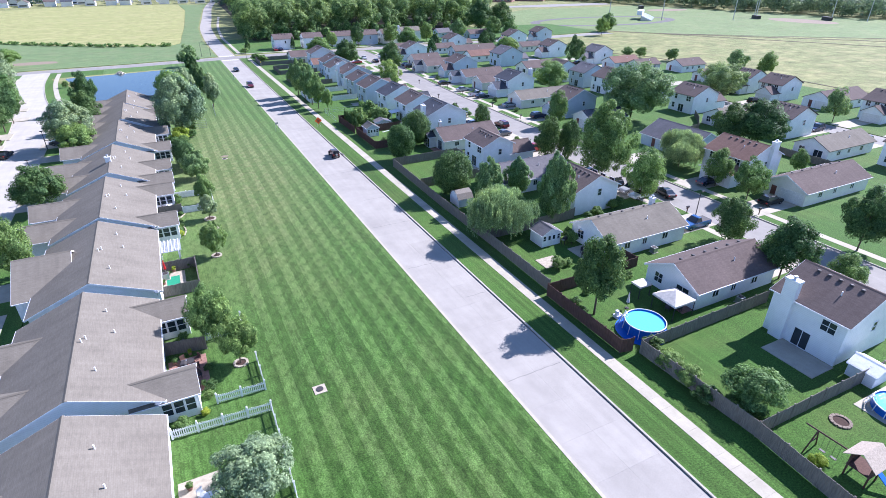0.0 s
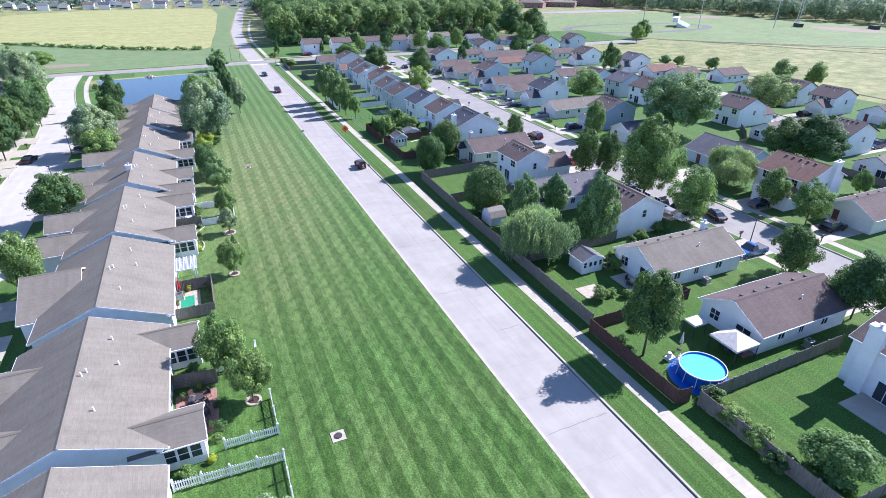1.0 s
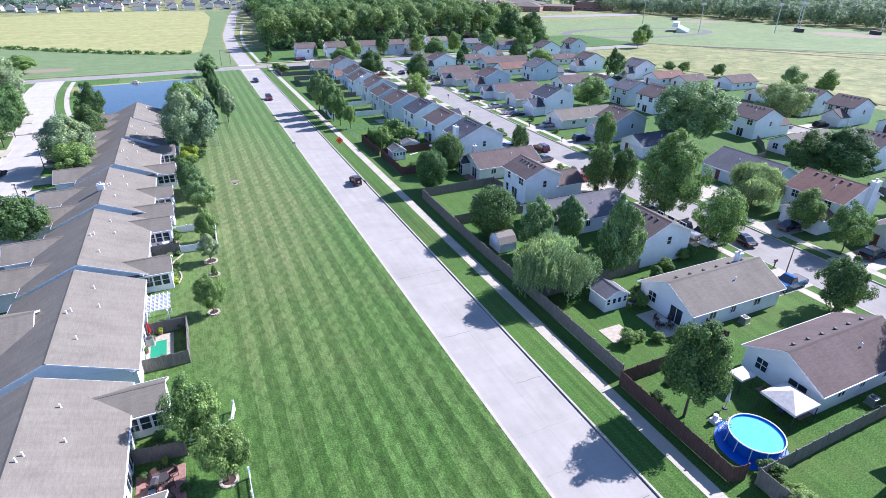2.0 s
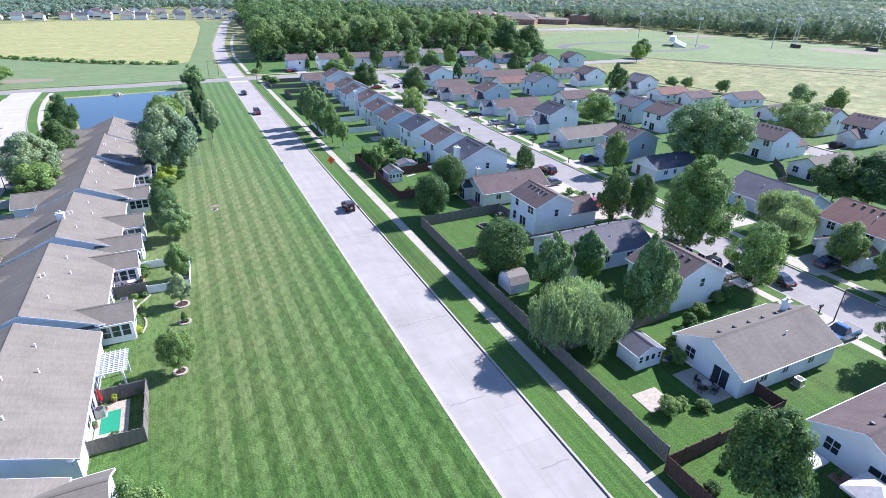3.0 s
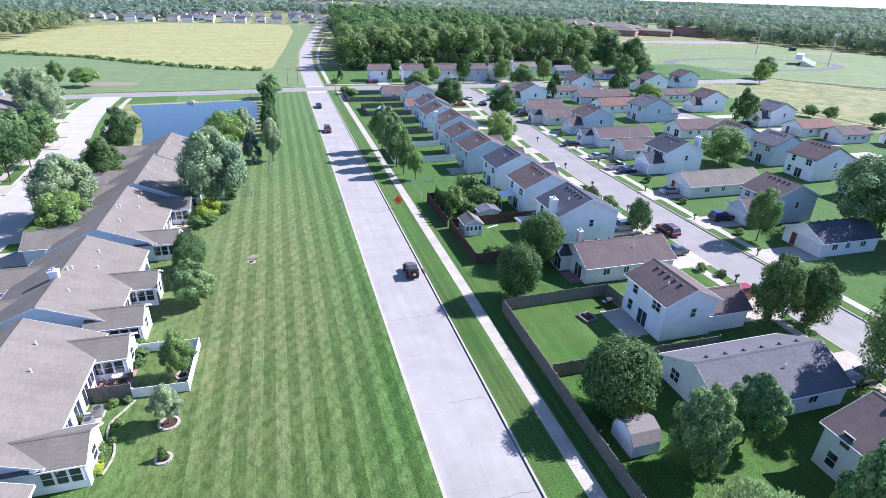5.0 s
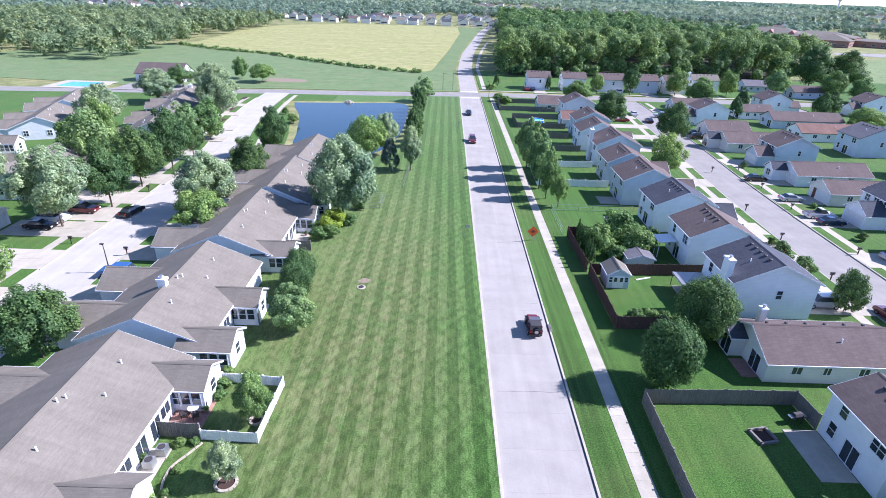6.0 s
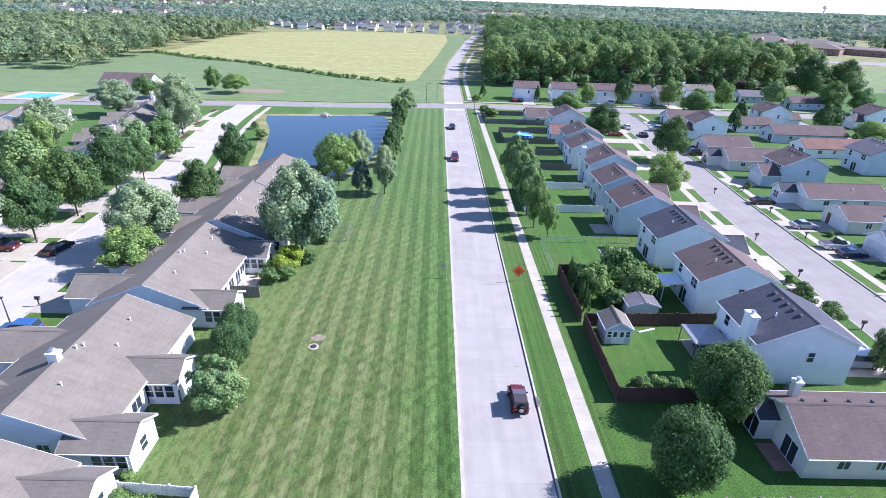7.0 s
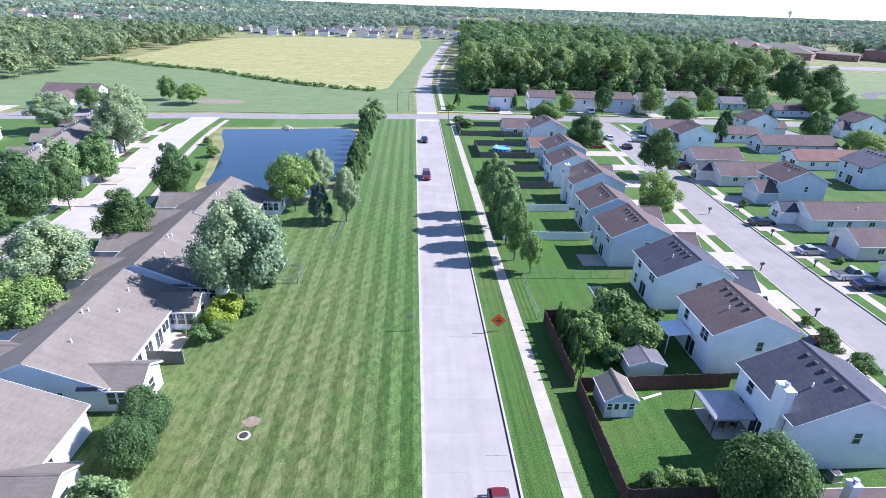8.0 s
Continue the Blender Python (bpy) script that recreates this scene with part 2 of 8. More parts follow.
M["wheat"] = grassy("hay_field", (0.215, 0.225, 0.080), (0.275, 0.280, 0.108), (0.34, 0.315, 0.14), 0.8, lines=(0.015, 0.16, 1.0), rough_patches=0.2)
M["green"] = grassy("common_green", (0.084, 0.132, 0.052), (0.125, 0.180, 0.072), (0.18, 0.19, 0.095), 0.6, lines=(0.03, 0.3, 1.0), sheen=0.08, rough_patches=0.15)
M["soil"] = plainish("bare_soil", (0.26, 0.205, 0.14), 0.95, amount=0.3)
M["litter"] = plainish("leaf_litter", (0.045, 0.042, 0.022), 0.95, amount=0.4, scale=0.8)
M["mulch"] = plainish("mulch", (0.06, 0.035, 0.025), 0.95, amount=0.3, scale=8)
M["cedar"] = timber("fence_weathered", (0.225, 0.205, 0.175))
M["redwood"] = timber("fence_stained_red", (0.125, 0.074, 0.060))
M["vinyl"] = plainish("fence_vinyl_white", (0.83, 0.83, 0.82), 0.4)
M["bark"] = timber("bark", (0.12, 0.09, 0.07))
M["leaf"] = foliage("leaf_green", (0.072, 0.140, 0.047), (0.225, 0.345, 0.130))
M["leaf_maple"] = foliage("leaf_maple_green", (0.088, 0.165, 0.066), (0.275, 0.400, 0.190))
M["leaf_dark"] = foliage("leaf_dark_green", (0.044, 0.095, 0.036), (0.138, 0.230, 0.090))
M["leaf_light"] = foliage("leaf_light_green", (0.108, 0.195, 0.058), (0.285, 0.410, 0.150))
M["leaf_silver"] = foliage("leaf_silver_green", (0.150, 0.215, 0.130), (0.365, 0.460, 0.295))
M["leaf_willow"] = foliage("leaf_willow", (0.135, 0.215, 0.110), (0.310, 0.425, 0.240), thin=0.42)
M["leaf_sage"] = foliage("leaf_sage_green", (0.105, 0.180, 0.080), (0.300, 0.410, 0.205))
M["leaf_yellow"] = foliage("leaf_golden", (0.20, 0.27, 0.03), (0.37, 0.46, 0.07))
M["leaf_spruce"] = foliage("needle_blue_green", (0.045, 0.085, 0.075), (0.13, 0.19, 0.18))
M["leaf_far"] = foliage("woodland_leaf", (0.052, 0.110, 0.046), (0.215, 0.325, 0.138))
M["leaf_west"] = foliage("copse_leaf", (0.090, 0.148, 0.086), (0.240, 0.322, 0.195))
# distance haze is put into these two leaf colours: bluish, low in contrast
M["leaf_hazed_east"] = foliage("woodland_leaf_hazed_east", (0.085, 0.138, 0.105), (0.210, 0.292, 0.210), contrast=0.85)
M["leaf_belt_haze"] = foliage("woodland_leaf_hazed", (0.140, 0.205, 0.180), (0.215, 0.295, 0.255), contrast=0.6)
M["tyre"] = plainish("tyre_rubber", (0.02, 0.02, 0.02), 0.9)
M["rim"] = mat("rim_alloy", (0.5, 0.5, 0.52), 0.35, 0.9)
M["lamp_red"] = mat("tail_lamp", (0.4, 0.02, 0.02), 0.3)
M["lamp_clear"] = mat("head_lamp", (0.8, 0.8, 0.8), 0.2)
M["brick"] = plainish("school_brick", (0.33, 0.18, 0.14), 0.9, amount=0.2)
M["orange"] = plainish("sign_orange", (0.95, 0.15, 0.03), 0.6)
M["yellow_sign"] = plainish("sign_yellow", (0.85, 0.65, 0.03), 0.6)
M["poolblue"] = plainish("pool_liner_blue", (0.02, 0.13, 0.55), 0.4)
M["canvas"] = plainish("canvas_white", (0.62, 0.57, 0.50), 0.8, amount=0.2)
M["canvas_grey"] = plainish("canvas_grey", (0.42, 0.41, 0.40), 0.8)
M["pine"] = timber("pale_pine", (0.50, 0.42, 0.33))
M["fieldstone"] = plainish("fieldstone", (0.24, 0.19, 0.145), 0.9, amount=0.35)
M["turf"] = plainish("artificial_turf", (0.02, 0.25, 0.13), 0.9)
M["stone"] = plainish("edging_stone", (0.42, 0.37, 0.28), 0.9, amount=0.25)
M["terracotta"] = plainish("paver_red", (0.30, 0.17, 0.13), 0.9, amount=0.25)
M["steel"] = mat("galvanised_steel", (0.45, 0.46, 0.47), 0.4, 0.8)
M["marking"] = plainish("road_marking", (0.8, 0.8, 0.78), 0.8)


def water_material(name, deep, rough, scale, strength):
    m = mat(name, deep, rough, spec=0.6)
    m.node_tree.nodes["Principled BSDF"].inputs["IOR"].default_value = 1.33
    g = Graph(m)
    pos = g.coords("Position")
    g.bump(g.noise(g.scaled(pos, (1.0, 1.6, 1.0)), scale, 4), strength, 0.05)
    return m


M["water"] = water_material("pond_water", (0.018, 0.045, 0.065), 0.12, 1.2, 0.25)
M["poolwater"] = water_material("pool_water", (0.13, 0.50, 0.80), 0.05, 3.5, 0.8)


# ---- mesh helpers ----
def link(name, bm, material, parent=None, label=""):
    me = bpy.data.meshes.new(name)
    bm.to_mesh(me)
    bm.free()
    me.materials.append(material)
    ob = new(name, me)
    if parent is not None:
        ob.parent = parent
    if label:
        ob["label"] = label
    return ob


part = link


def share(name, mesh, parent, x=0.0, y=0.0, z=0.0, rz=0.0, label="", scale=(1, 1, 1)):
    ob = new(name, mesh)
    ob.parent = parent
    ob.matrix_basis = pose(x, y, z, 0, 0, rz) @ Matrix.Diagonal((*scale, 1))
    if label:
        ob["label"] = label
    return ob


def mesh_of(name, bm, material):
    me = bpy.data.meshes.new(name)
    bm.to_mesh(me)
    bm.free()
    me.materials.append(material)
    return me


def box(bm, x0, x1, y0, y1, z0, z1):
    v = [bm.verts.new(p) for p in ((x0, y0, z0), (x1, y0, z0), (x1, y1, z0), (x0, y1, z0), (x0, y0, z1), (x1, y0, z1), (x1, y1, z1), (x0, y1, z1))]
    for f in ((3, 2, 1, 0), (4, 5, 6, 7), (0, 1, 5, 4), (1, 2, 6, 5), (2, 3, 7, 6), (3, 0, 4, 7)):
        bm.faces.new([v[i] for i in f])
    return v


def extrude_profile(bm, pts, axis, a, b):
    """Closed profile of (u, z) run along axis 'x' or 'y' from a to b."""
    def place(u, z, w):
        return (w, u, z) if axis == "x" else (u, w, z)
    lo = [bm.verts.new(place(u, z, a)) for u, z in pts]
    hi = [bm.verts.new(place(u, z, b)) for u, z in pts]
    n = len(pts)
    bm.faces.new(lo)
    bm.faces.new(hi[::-1])
    for i in range(n):
        bm.faces.new((lo[i], hi[i], hi[(i + 1) % n], lo[(i + 1) % n]))
    bmesh.ops.recalc_face_normals(bm, faces=bm.faces)


def cylinder(bm, x, y, z0, z1, r0, r1=None, n=10, cap=True):
    r1 = r0 if r1 is None else r1
    lo = [bm.verts.new((x + r0 * math.cos(2 * math.pi * i / n), y + r0 * math.sin(2 * math.pi * i / n), z0)) for i in range(n)]
    hi = [bm.verts.new((x + r1 * math.cos(2 * math.pi * i / n), y + r1 * math.sin(2 * math.pi * i / n), z1)) for i in range(n)]
    for i in range(n):
        bm.faces.new((lo[i], lo[(i + 1) % n], hi[(i + 1) % n], hi[i]))
    if cap:
        bm.faces.new(hi)
        bm.faces.new(lo[::-1])


def tube(bm, a, b, r0, r1, n=6):
    a, b = Vector(a), Vector(b)
    d = (b - a).normalized()
    u = d.orthogonal().normalized()
    w = d.cross(u)
    lo = [bm.verts.new(a + (u * math.cos(2 * math.pi * i / n) + w * math.sin(2 * math.pi * i / n)) * r0) for i in range(n)]
    hi = [bm.verts.new(b + (u * math.cos(2 * math.pi * i / n) + w * math.sin(2 * math.pi * i / n)) * r1) for i in range(n)]
    for i in range(n):
        bm.faces.new((lo[i], lo[(i + 1) % n], hi[(i + 1) % n], hi[i]))
    bm.faces.new(hi)


def slab(name, pts, z0, z1, material, kind="structure", label="", category=""):
    bm = bmesh.new()
    lo = [bm.verts.new((x, y, z0)) for x, y in pts]
    hi = [bm.verts.new((x, y, z1)) for x, y in pts]
    n = len(pts)
    bm.faces.new(hi)
    bm.faces.new(lo[::-1])
    for i in range(n):
        bm.faces.new((lo[i], lo[(i + 1) % n], hi[(i + 1) % n], hi[i]))
    bmesh.ops.recalc_face_normals(bm, faces=bm.faces)
    ob = link(name, bm, material)
    return tagged(ob, label, category, "", kind)


def rect(x0, x1, y0, y1):
    return [(x0, y0), (x1, y0), (x1, y1), (x0, y1)]


def ribbon(name, line, w0, w1, z0, z1, material, label="", category="", kind="structure"):
    """A strip along a line of (x, y), from offset w0 to w1 to its right."""
    left, right = [], []
    for i, (x, y) in enumerate(line):
        a, b = line[max(0, i - 1)], line[min(len(line) - 1, i + 1)]
        d = Vector((b[0] - a[0], b[1] - a[1])).normalized()
        n = Vector((d.y, -d.x))
        left.append((x + n.x * w0, y + n.y * w0))
        right.append((x + n.x * w1, y + n.y * w1))
    bm = bmesh.new()
    lt = [bm.verts.new((*p, z1)) for p in left]
    rt = [bm.verts.new((*p, z1)) for p in right]
    lb = [bm.verts.new((*p, z0)) for p in left]
    rb = [bm.verts.new((*p, z0)) for p in right]
    for i in range(len(line) - 1):
        bm.faces.new((lt[i], rt[i], rt[i + 1], lt[i + 1]))
        bm.faces.new((lb[i], lt[i], lt[i + 1], lb[i + 1]))
        bm.faces.new((rt[i], rb[i], rb[i + 1], rt[i + 1]))
    bm.faces.new((lt[0], lb[0], rb[0], rt[0]))
    bm.faces.new((lt[-1], rt[-1], rb[-1], lb[-1]))
    bmesh.ops.recalc_face_normals(bm, faces=bm.faces)
    return tagged(link(name, bm, material), label, category, "", kind)


def lattice(bm, xs, zs, solid, y0, y1, heights=None):
    """One connected plate in the x-z plane, with openings where solid(i, j) is false."""
    grid = {}

    def corner(i, j, y):
        if (i, j, y) not in grid:
            top = heights(i) if heights and j == len(zs) - 1 else zs[j]
            grid[(i, j, y)] = bm.verts.new((xs[i], y, top))
        return grid[(i, j, y)]

    def full(i, j):
        return 0 <= i < len(xs) - 1 and 0 <= j < len(zs) - 1 and solid(i, j)
    for i in range(len(xs) - 1):
        for j in range(len(zs) - 1):
            if not full(i, j):
                continue
            ring = ((i, j), (i + 1, j), (i + 1, j + 1), (i, j + 1))
            bm.faces.new([corner(a, b, y0) for a, b in ring])
            bm.faces.new([corner(a, b, y1) for a, b in ring[::-1]])
            for di, dj, (a, b), (c, d) in ((-1, 0, (i, j + 1), (i, j)), (1, 0, (i + 1, j), (i + 1, j + 1)), (0, -1, (i, j), (i + 1, j)), (0, 1, (i + 1, j + 1), (i, j + 1))):
                if not full(i + di, j + dj):
                    bm.faces.new((corner(a, b, y0), corner(a, b, y1), corner(c, d, y1), corner(c, d, y0)))


def smooth_line(pts, step=4.0):
    """Points along a Catmull-Rom curve through pts."""
    out = []
    for i in range(len(pts) - 1):
        p0, p1, p2, p3 = pts[max(0, i - 1)], pts[i], pts[i + 1], pts[min(len(pts) - 1, i + 2)]
        n = max(2, int(math.dist(p1, p2) / step))
        for k in range(n):
            t = k / n
            out.append(tuple(0.5 * (2 * b + (c - a) * t + (2 * a - 5 * b + 4 * c - d) * t * t + (3 * b - a - 3 * c + d) * t ** 3) for a, b, c, d in zip(p0, p1, p2, p3)))
    out.append(pts[-1])
    return out


# ---- ground and roads ----
LOW = -0.13
slab("ground", rect(-5000, 5000, -800, 4900), -1.0, LOW - 0.02, M["meadow"], label="open grassland reaching the horizon", category="ground")
FAR_ROAD = [(0, 268), (0, 295), (0, 325), (0.6, 356), (4.2, 423), (12, 498), (24, 614), (36, 700), (52, 800)]
RL = [(0, -60), *smooth_line(FAR_ROAD, 12)]
ribbon("road", RL[:], -3.55, 3.55, -0.5, LOW - 0.006, M["joint"], "worn pale concrete two-lane road", "road")
S2 = smooth_line([(53, -60), (52, 20), (51.5, 90), (52, 140), (53.5, 175), (56, 205), (58.5, 240), (59.5, 262), (59.5, 271)], 8)
ribbon("street", S2, -4.2, 4.2, -0.5, LOW, M["street"], "pale residential street between house rows", "street")
S3 = smooth_line([(124, 20), (124, 120), (122, 200), (120, 271)], 15)
ribbon("street", S3, -4.0, 4.0, -0.5, LOW, M["street"], "pale residential street by the open field", "street")
CROSS = [(-200, 254), (-110, 263), (-75, 268), (-40, 270.2), (-12, 273.6), (0, 275), (60, 277), (150, 276), (230, 280)]
CL = smooth_line(CROSS, 10)
ribbon("crossroad", CL, -4.6, 4.6, -0.5, LOW - 0.001, M["street"], "pale cross street at the junction", "street")
WS = smooth_line([(-60, 60), (-60.3, 100), (-60.2, 135), (-60.4, 155), (-61.4, 172), (-63.4, 190), (-67.6, 212), (-71, 240), (-72, 266)], 6)
ribbon("street", WS, -4.5, 4.5, -0.5, LOW, M["villa_street"], "pale concrete street serving the villas", "street")


def edge_line(line, off):
    out = []
    for i, (x, y) in enumerate(line):
        a, b = line[max(0, i - 1)], line[min(len(line) - 1, i + 1)]
        d = Vector((b[0] - a[0], b[1] - a[1])).normalized()
        out.append((x + d.y * off, y - d.x * off))
    return out


# raised grass plots between the roads
S2W, S2E = edge_line(S2, -4.35), edge_line(S2, 4.35)
S2W = [p for p in S2W if p[1] < 270]
S2E = [p for p in S2E if p[1] < 270]
slab("lawn", [(-49, -60), (-4.05, -60), (-4.05, 269.6), (-15, 268.4), (-40, 265.4), (-49, 264.9)] , -0.4, 0.0, M["lawn"], label="broad green lawn mown in pale and dark stripes", category="lawn")
slab("yard_ground", [(4.05, -60), *S2W, (S2W[-1][0], 271), (4.05, 271)], -0.4, 0.0, M["yard"], label="back gardens of short green grass", category="lawn")
S3W, S3E = [p for p in edge_line(S3, -4.15) if p[1] < 268], [p for p in edge_line(S3, 4.15) if p[1] < 268]
slab("yard_ground", [*S2E, (S2E[-1][0], 271), (S3W[-1][0], 271), *S3W[::-1], (58, -60)], -0.4, 0.0, M["yard"], label="grass plots round the houses", category="lawn")
slab("yard_ground", [*S3E, (S3E[-1][0], 271), (168, 272), (166, 200), (170, 150), (176, 80), (190, 20)], -0.4, 0.0, M["yard"], label="grass plots by the open field", category="lawn")
WE, WW = edge_line(WS, 4.65), edge_line(WS, -4.65)
WE = [p for p in WE if p[1] < 262]
WW = [p for p in WW if p[1] < 261]
slab("yard_ground", [(-49.1, 60), (-49.1, 264.9), (WE[-1][0], 263.8), *WE[::-1]], -0.4, -0.002, M["yard"], label="grass between the villas and their street", category="lawn")
slab("yard_ground", [*WW, (WW[-1][0], 262.8), (-110, 258.0), (-190, 250), (-190, 60)], -0.4, 0.0, M["yard"], label="grass plots round the far villas", category="lawn")
slab("common_green", [(-4.2, 281), (-4.6, 330), (-4.2, 356), (-0.6, 423), (7.2, 498), (19.2, 614), (29, 684), (2, 684), (3, 600), (-4, 496), (-9, 425), (-13, 380), (-16, 341), (-22, 331.5), (-45, 339.5), (-74, 357.5), (-112, 387), (-148, 403), (-180, 426), (-235, 390), (-260, 290), (-110, 270), (-75, 274.5), (-40, 276)], -0.4, -0.02, M["green"], label="smooth green common beyond the junction", category="lawn")
slab("hay_field", [(-16.5, 342), (-13.5, 380), (-9.5, 425), (-4.5, 496), (2.5, 600), (1.5, 682), (-30, 700), (-115, 690), (-172, 640), (-186, 560), (-176, 427), (-148, 404), (-112, 388), (-74, 358.5), (-45, 340.5), (-22, 332.5)], -0.4, -0.03, M["wheat"], label="pale yellow-green hay field", category="field")
slab("yard_ground", [(4.6, 283.5), (4.6, 300), (4.6, 345), (230, 345), (230, 287), (150, 282)], -0.4, -0.001, M["yard"], label="grass plots at the wood's edge", category="lawn")

slab("verge", rect(4.075, 9.9, -60, 270.5), -0.1, 0.006, M["verge"], label="shaded verge grass between road and garden fences", category="verge")

# kerbs and gutters of the main road
for side, a, b in ((-1, -60, 270.5), (1, -60, 270.5)):
    line = [(0, a), (0, b)]
    w0, w1 = sorted((side * (3.86 if side > 0 else 3.76), side * 4.06))
    ribbon("kerb", line, w0, w1, -0.4, 0.015, M["kerb"], "grey concrete kerb along the road", "kerb")
    w0, w1 = sorted((side * 3.40, side * (3.76 if side < 0 else 3.74)))
    ribbon("gutter", line, w0, w1, -0.4, LOW + 0.006, M["road"], "pale concrete gutter strip of the road", "gutter")
    if side > 0:
        # the kerb's shade and soil painted as a dark strip at its foot
        ribbon("gutter_channel", line, 3.74, 3.86, -0.4, LOW + 0.002, M["stained"], "dark gutter strip with soil and kerb shade in its colour", "gutter")
for line in (S2W, S2E):
    ribbon("kerb", line, -0.1, 0.1, -0.4, 0.02, M["kerb"], "grey concrete kerb along the street", "kerb")
for line in (WE, WW):
    ribbon("kerb", line, -0.1, 0.1, -0.4, 0.02, M["kerb"], "grey concrete kerb of the villa street", "kerb")
S2_WALK = [(x - 2.6, y) for x, y in S2W]
ribbon("pavement", S2_WALK, -0.7, 0.7, -0.2, 0.02, M["concrete"], "pale concrete footpath along the street", "pavement")
ribbon("pavement", [(x + 2.6, y) for x, y in S2E], -0.7, 0.7, -0.2, 0.02, M["concrete"], "pale concrete footpath along the street", "pavement")
ribbon("pavement", [(x + 3.2, y) for x, y in WE if y > 175], -0.7, 0.7, -0.2, 0.02, M["concrete"], "pale concrete footpath by the pond", "pavement")
ribbon("pavement", [(x - 3.0, y) for x, y in WW], -0.7, 0.7, -0.2, 0.02, M["concrete"], "pale concrete footpath before the villas", "pavement")
ribbon("pavement", [(4.2, 284.5), (30, 285), (150, 284.5)], -0.7, 0.7, -0.2, 0.02, M["concrete"], "pale concrete footpath beyond the junction", "pavement")
ribbon("footpath", smooth_line([(6.2, 287), (6.6, 330), (6.8, 356), (12, 425), (22, 510)], 12), -0.6, 1.0, -0.2, 0.0, M["concrete"], "pale path along the far road", "pavement")


# ---- houses ----
def empty(name, x, y, z=0.0, rz=0.0):
    e = new(name)
    e.matrix_basis = pose(x, y, z, 0, 0, rz)
    e.empty_display_size = 0.2
    return e


def roof_shell(bm, lo, hi, a, b, eave, ridge, axis, over=0.35, thick=0.14):
    """A gable roof: the ridge runs along axis from a to b, the slopes fall to lo and hi."""
    uv = bm.loops.layers.uv.new("slope")
    mid, half = (lo + hi) / 2, (hi - lo) / 2
    k = (ridge - eave) / half
    drop = over * k
    a, b = a - over, b + over
    sec = [(lo - over, eave - drop), (mid, ridge), (hi + over, eave - drop)]
    top, bot = [], []
    for w in (a, b):
        for u, z in sec:
            p = (u, w) if axis == "y" else (w, u)
            top.append(bm.verts.new((*p, z + thick)))
            bot.append(bm.verts.new((*p, z)))
    run = math.hypot(half + over, ridge - eave + drop)

    def face(vs, uvs):
        f = bm.faces.new(vs)
        for loop, c in zip(f.loops, uvs):
            loop[uv].uv = c
    face((top[0], top[1], top[4], top[3]), ((a, 0), (a, run), (b, run), (b, 0)))
    face((top[1], top[2], top[5], top[4]), ((a, run), (a, 0), (b, 0), (b, run)))
    for q in ((bot[0], bot[3], bot[4], bot[1]), (bot[1], bot[4], bot[5], bot[2]), (top[0], top[3], bot[3], bot[0]), (top[2], bot[2], bot[5], top[5]),
              (top[0], bot[0], bot[1], top[1]), (top[1], bot[1], bot[2], top[2]), (top[3], top[4], bot[4], bot[3]), (top[4], top[5], bot[5], bot[4])):
        face(q, ((0, 0), (0, 0.1), (0.1, 0.1), (0.1, 0)))
    bmesh.ops.recalc_face_normals(bm, faces=bm.faces)


def ridge_cap(bm, lo, hi, a, b, ridge, axis, thick=0.14):
    mid = (lo + hi) / 2
    pts = [(mid - 0.16, ridge + thick - 0.05), (mid, ridge + thick + 0.035), (mid + 0.16, ridge + thick - 0.05)]
    extrude_profile(bm, pts, "y" if axis == "y" else "x", a - 0.35, b + 0.35)


TRIM_LIMIT = 95.0


def block(parent, x0, x1, y0, y1, eave, ridge, axis, wall, roof, over=0.35, trim=True):
    """Walls, gable roof, gutters and rake boards of one mass, in the thing's own frame."""
    bm = bmesh.new()
    if axis == "y":
        lo, hi, a, b = x0, x1, y0, y1
    else:
        lo, hi, a, b = y0, y1, x0, x1
    mid = (lo + hi) / 2
    extrude_profile(bm, [(lo, 0), (hi, 0), (hi, eave), (mid, ridge), (lo, eave)], "y" if axis == "y" else "x", a, b)
    part("wall", bm, M[wall], parent)
    bm = bmesh.new()
    roof_shell(bm, lo, hi, a, b, eave, ridge, axis, over)
    r = part("roof", bm, M[roof], parent)
    trim = trim and parent.location.x < TRIM_LIMIT and parent.location.y < 280
    if trim:
        bm = bmesh.new()
        ridge_cap(bm, lo, hi, a, b, ridge, axis)
        part("ridge_cap", bm, M[roof], r)
        k = (ridge - eave) / (mid - lo)
        drop = over * k
        for u in (lo - over - 0.09, hi + over - 0.01):
            bm = bmesh.new()
            if axis == "y":
                box(bm, u, u + 0.1, a - over, b + over, eave - drop - 0.02, eave - drop + 0.1)
            else:
                box(bm, a - over, b + over, u, u + 0.1, eave - drop - 0.02, eave - drop + 0.1)
            part("gutter", bm, M["trim"], r)
        for w in (a - over - 0.03, b + over + 0.003):
            bm = bmesh.new()
            extrude_profile(bm, [(lo - over, eave - drop - 0.08), (mid, ridge - 0.08), (hi + over, eave - drop - 0.08), (hi + over, eave - drop + 0.13), (mid, ridge + 0.13), (lo - over, eave - drop + 0.13)],
                            "y" if axis == "y" else "x", w, w + 0.027)
            part("rake_board", bm, M["trim"], r)
    return r


window_meshes = {}


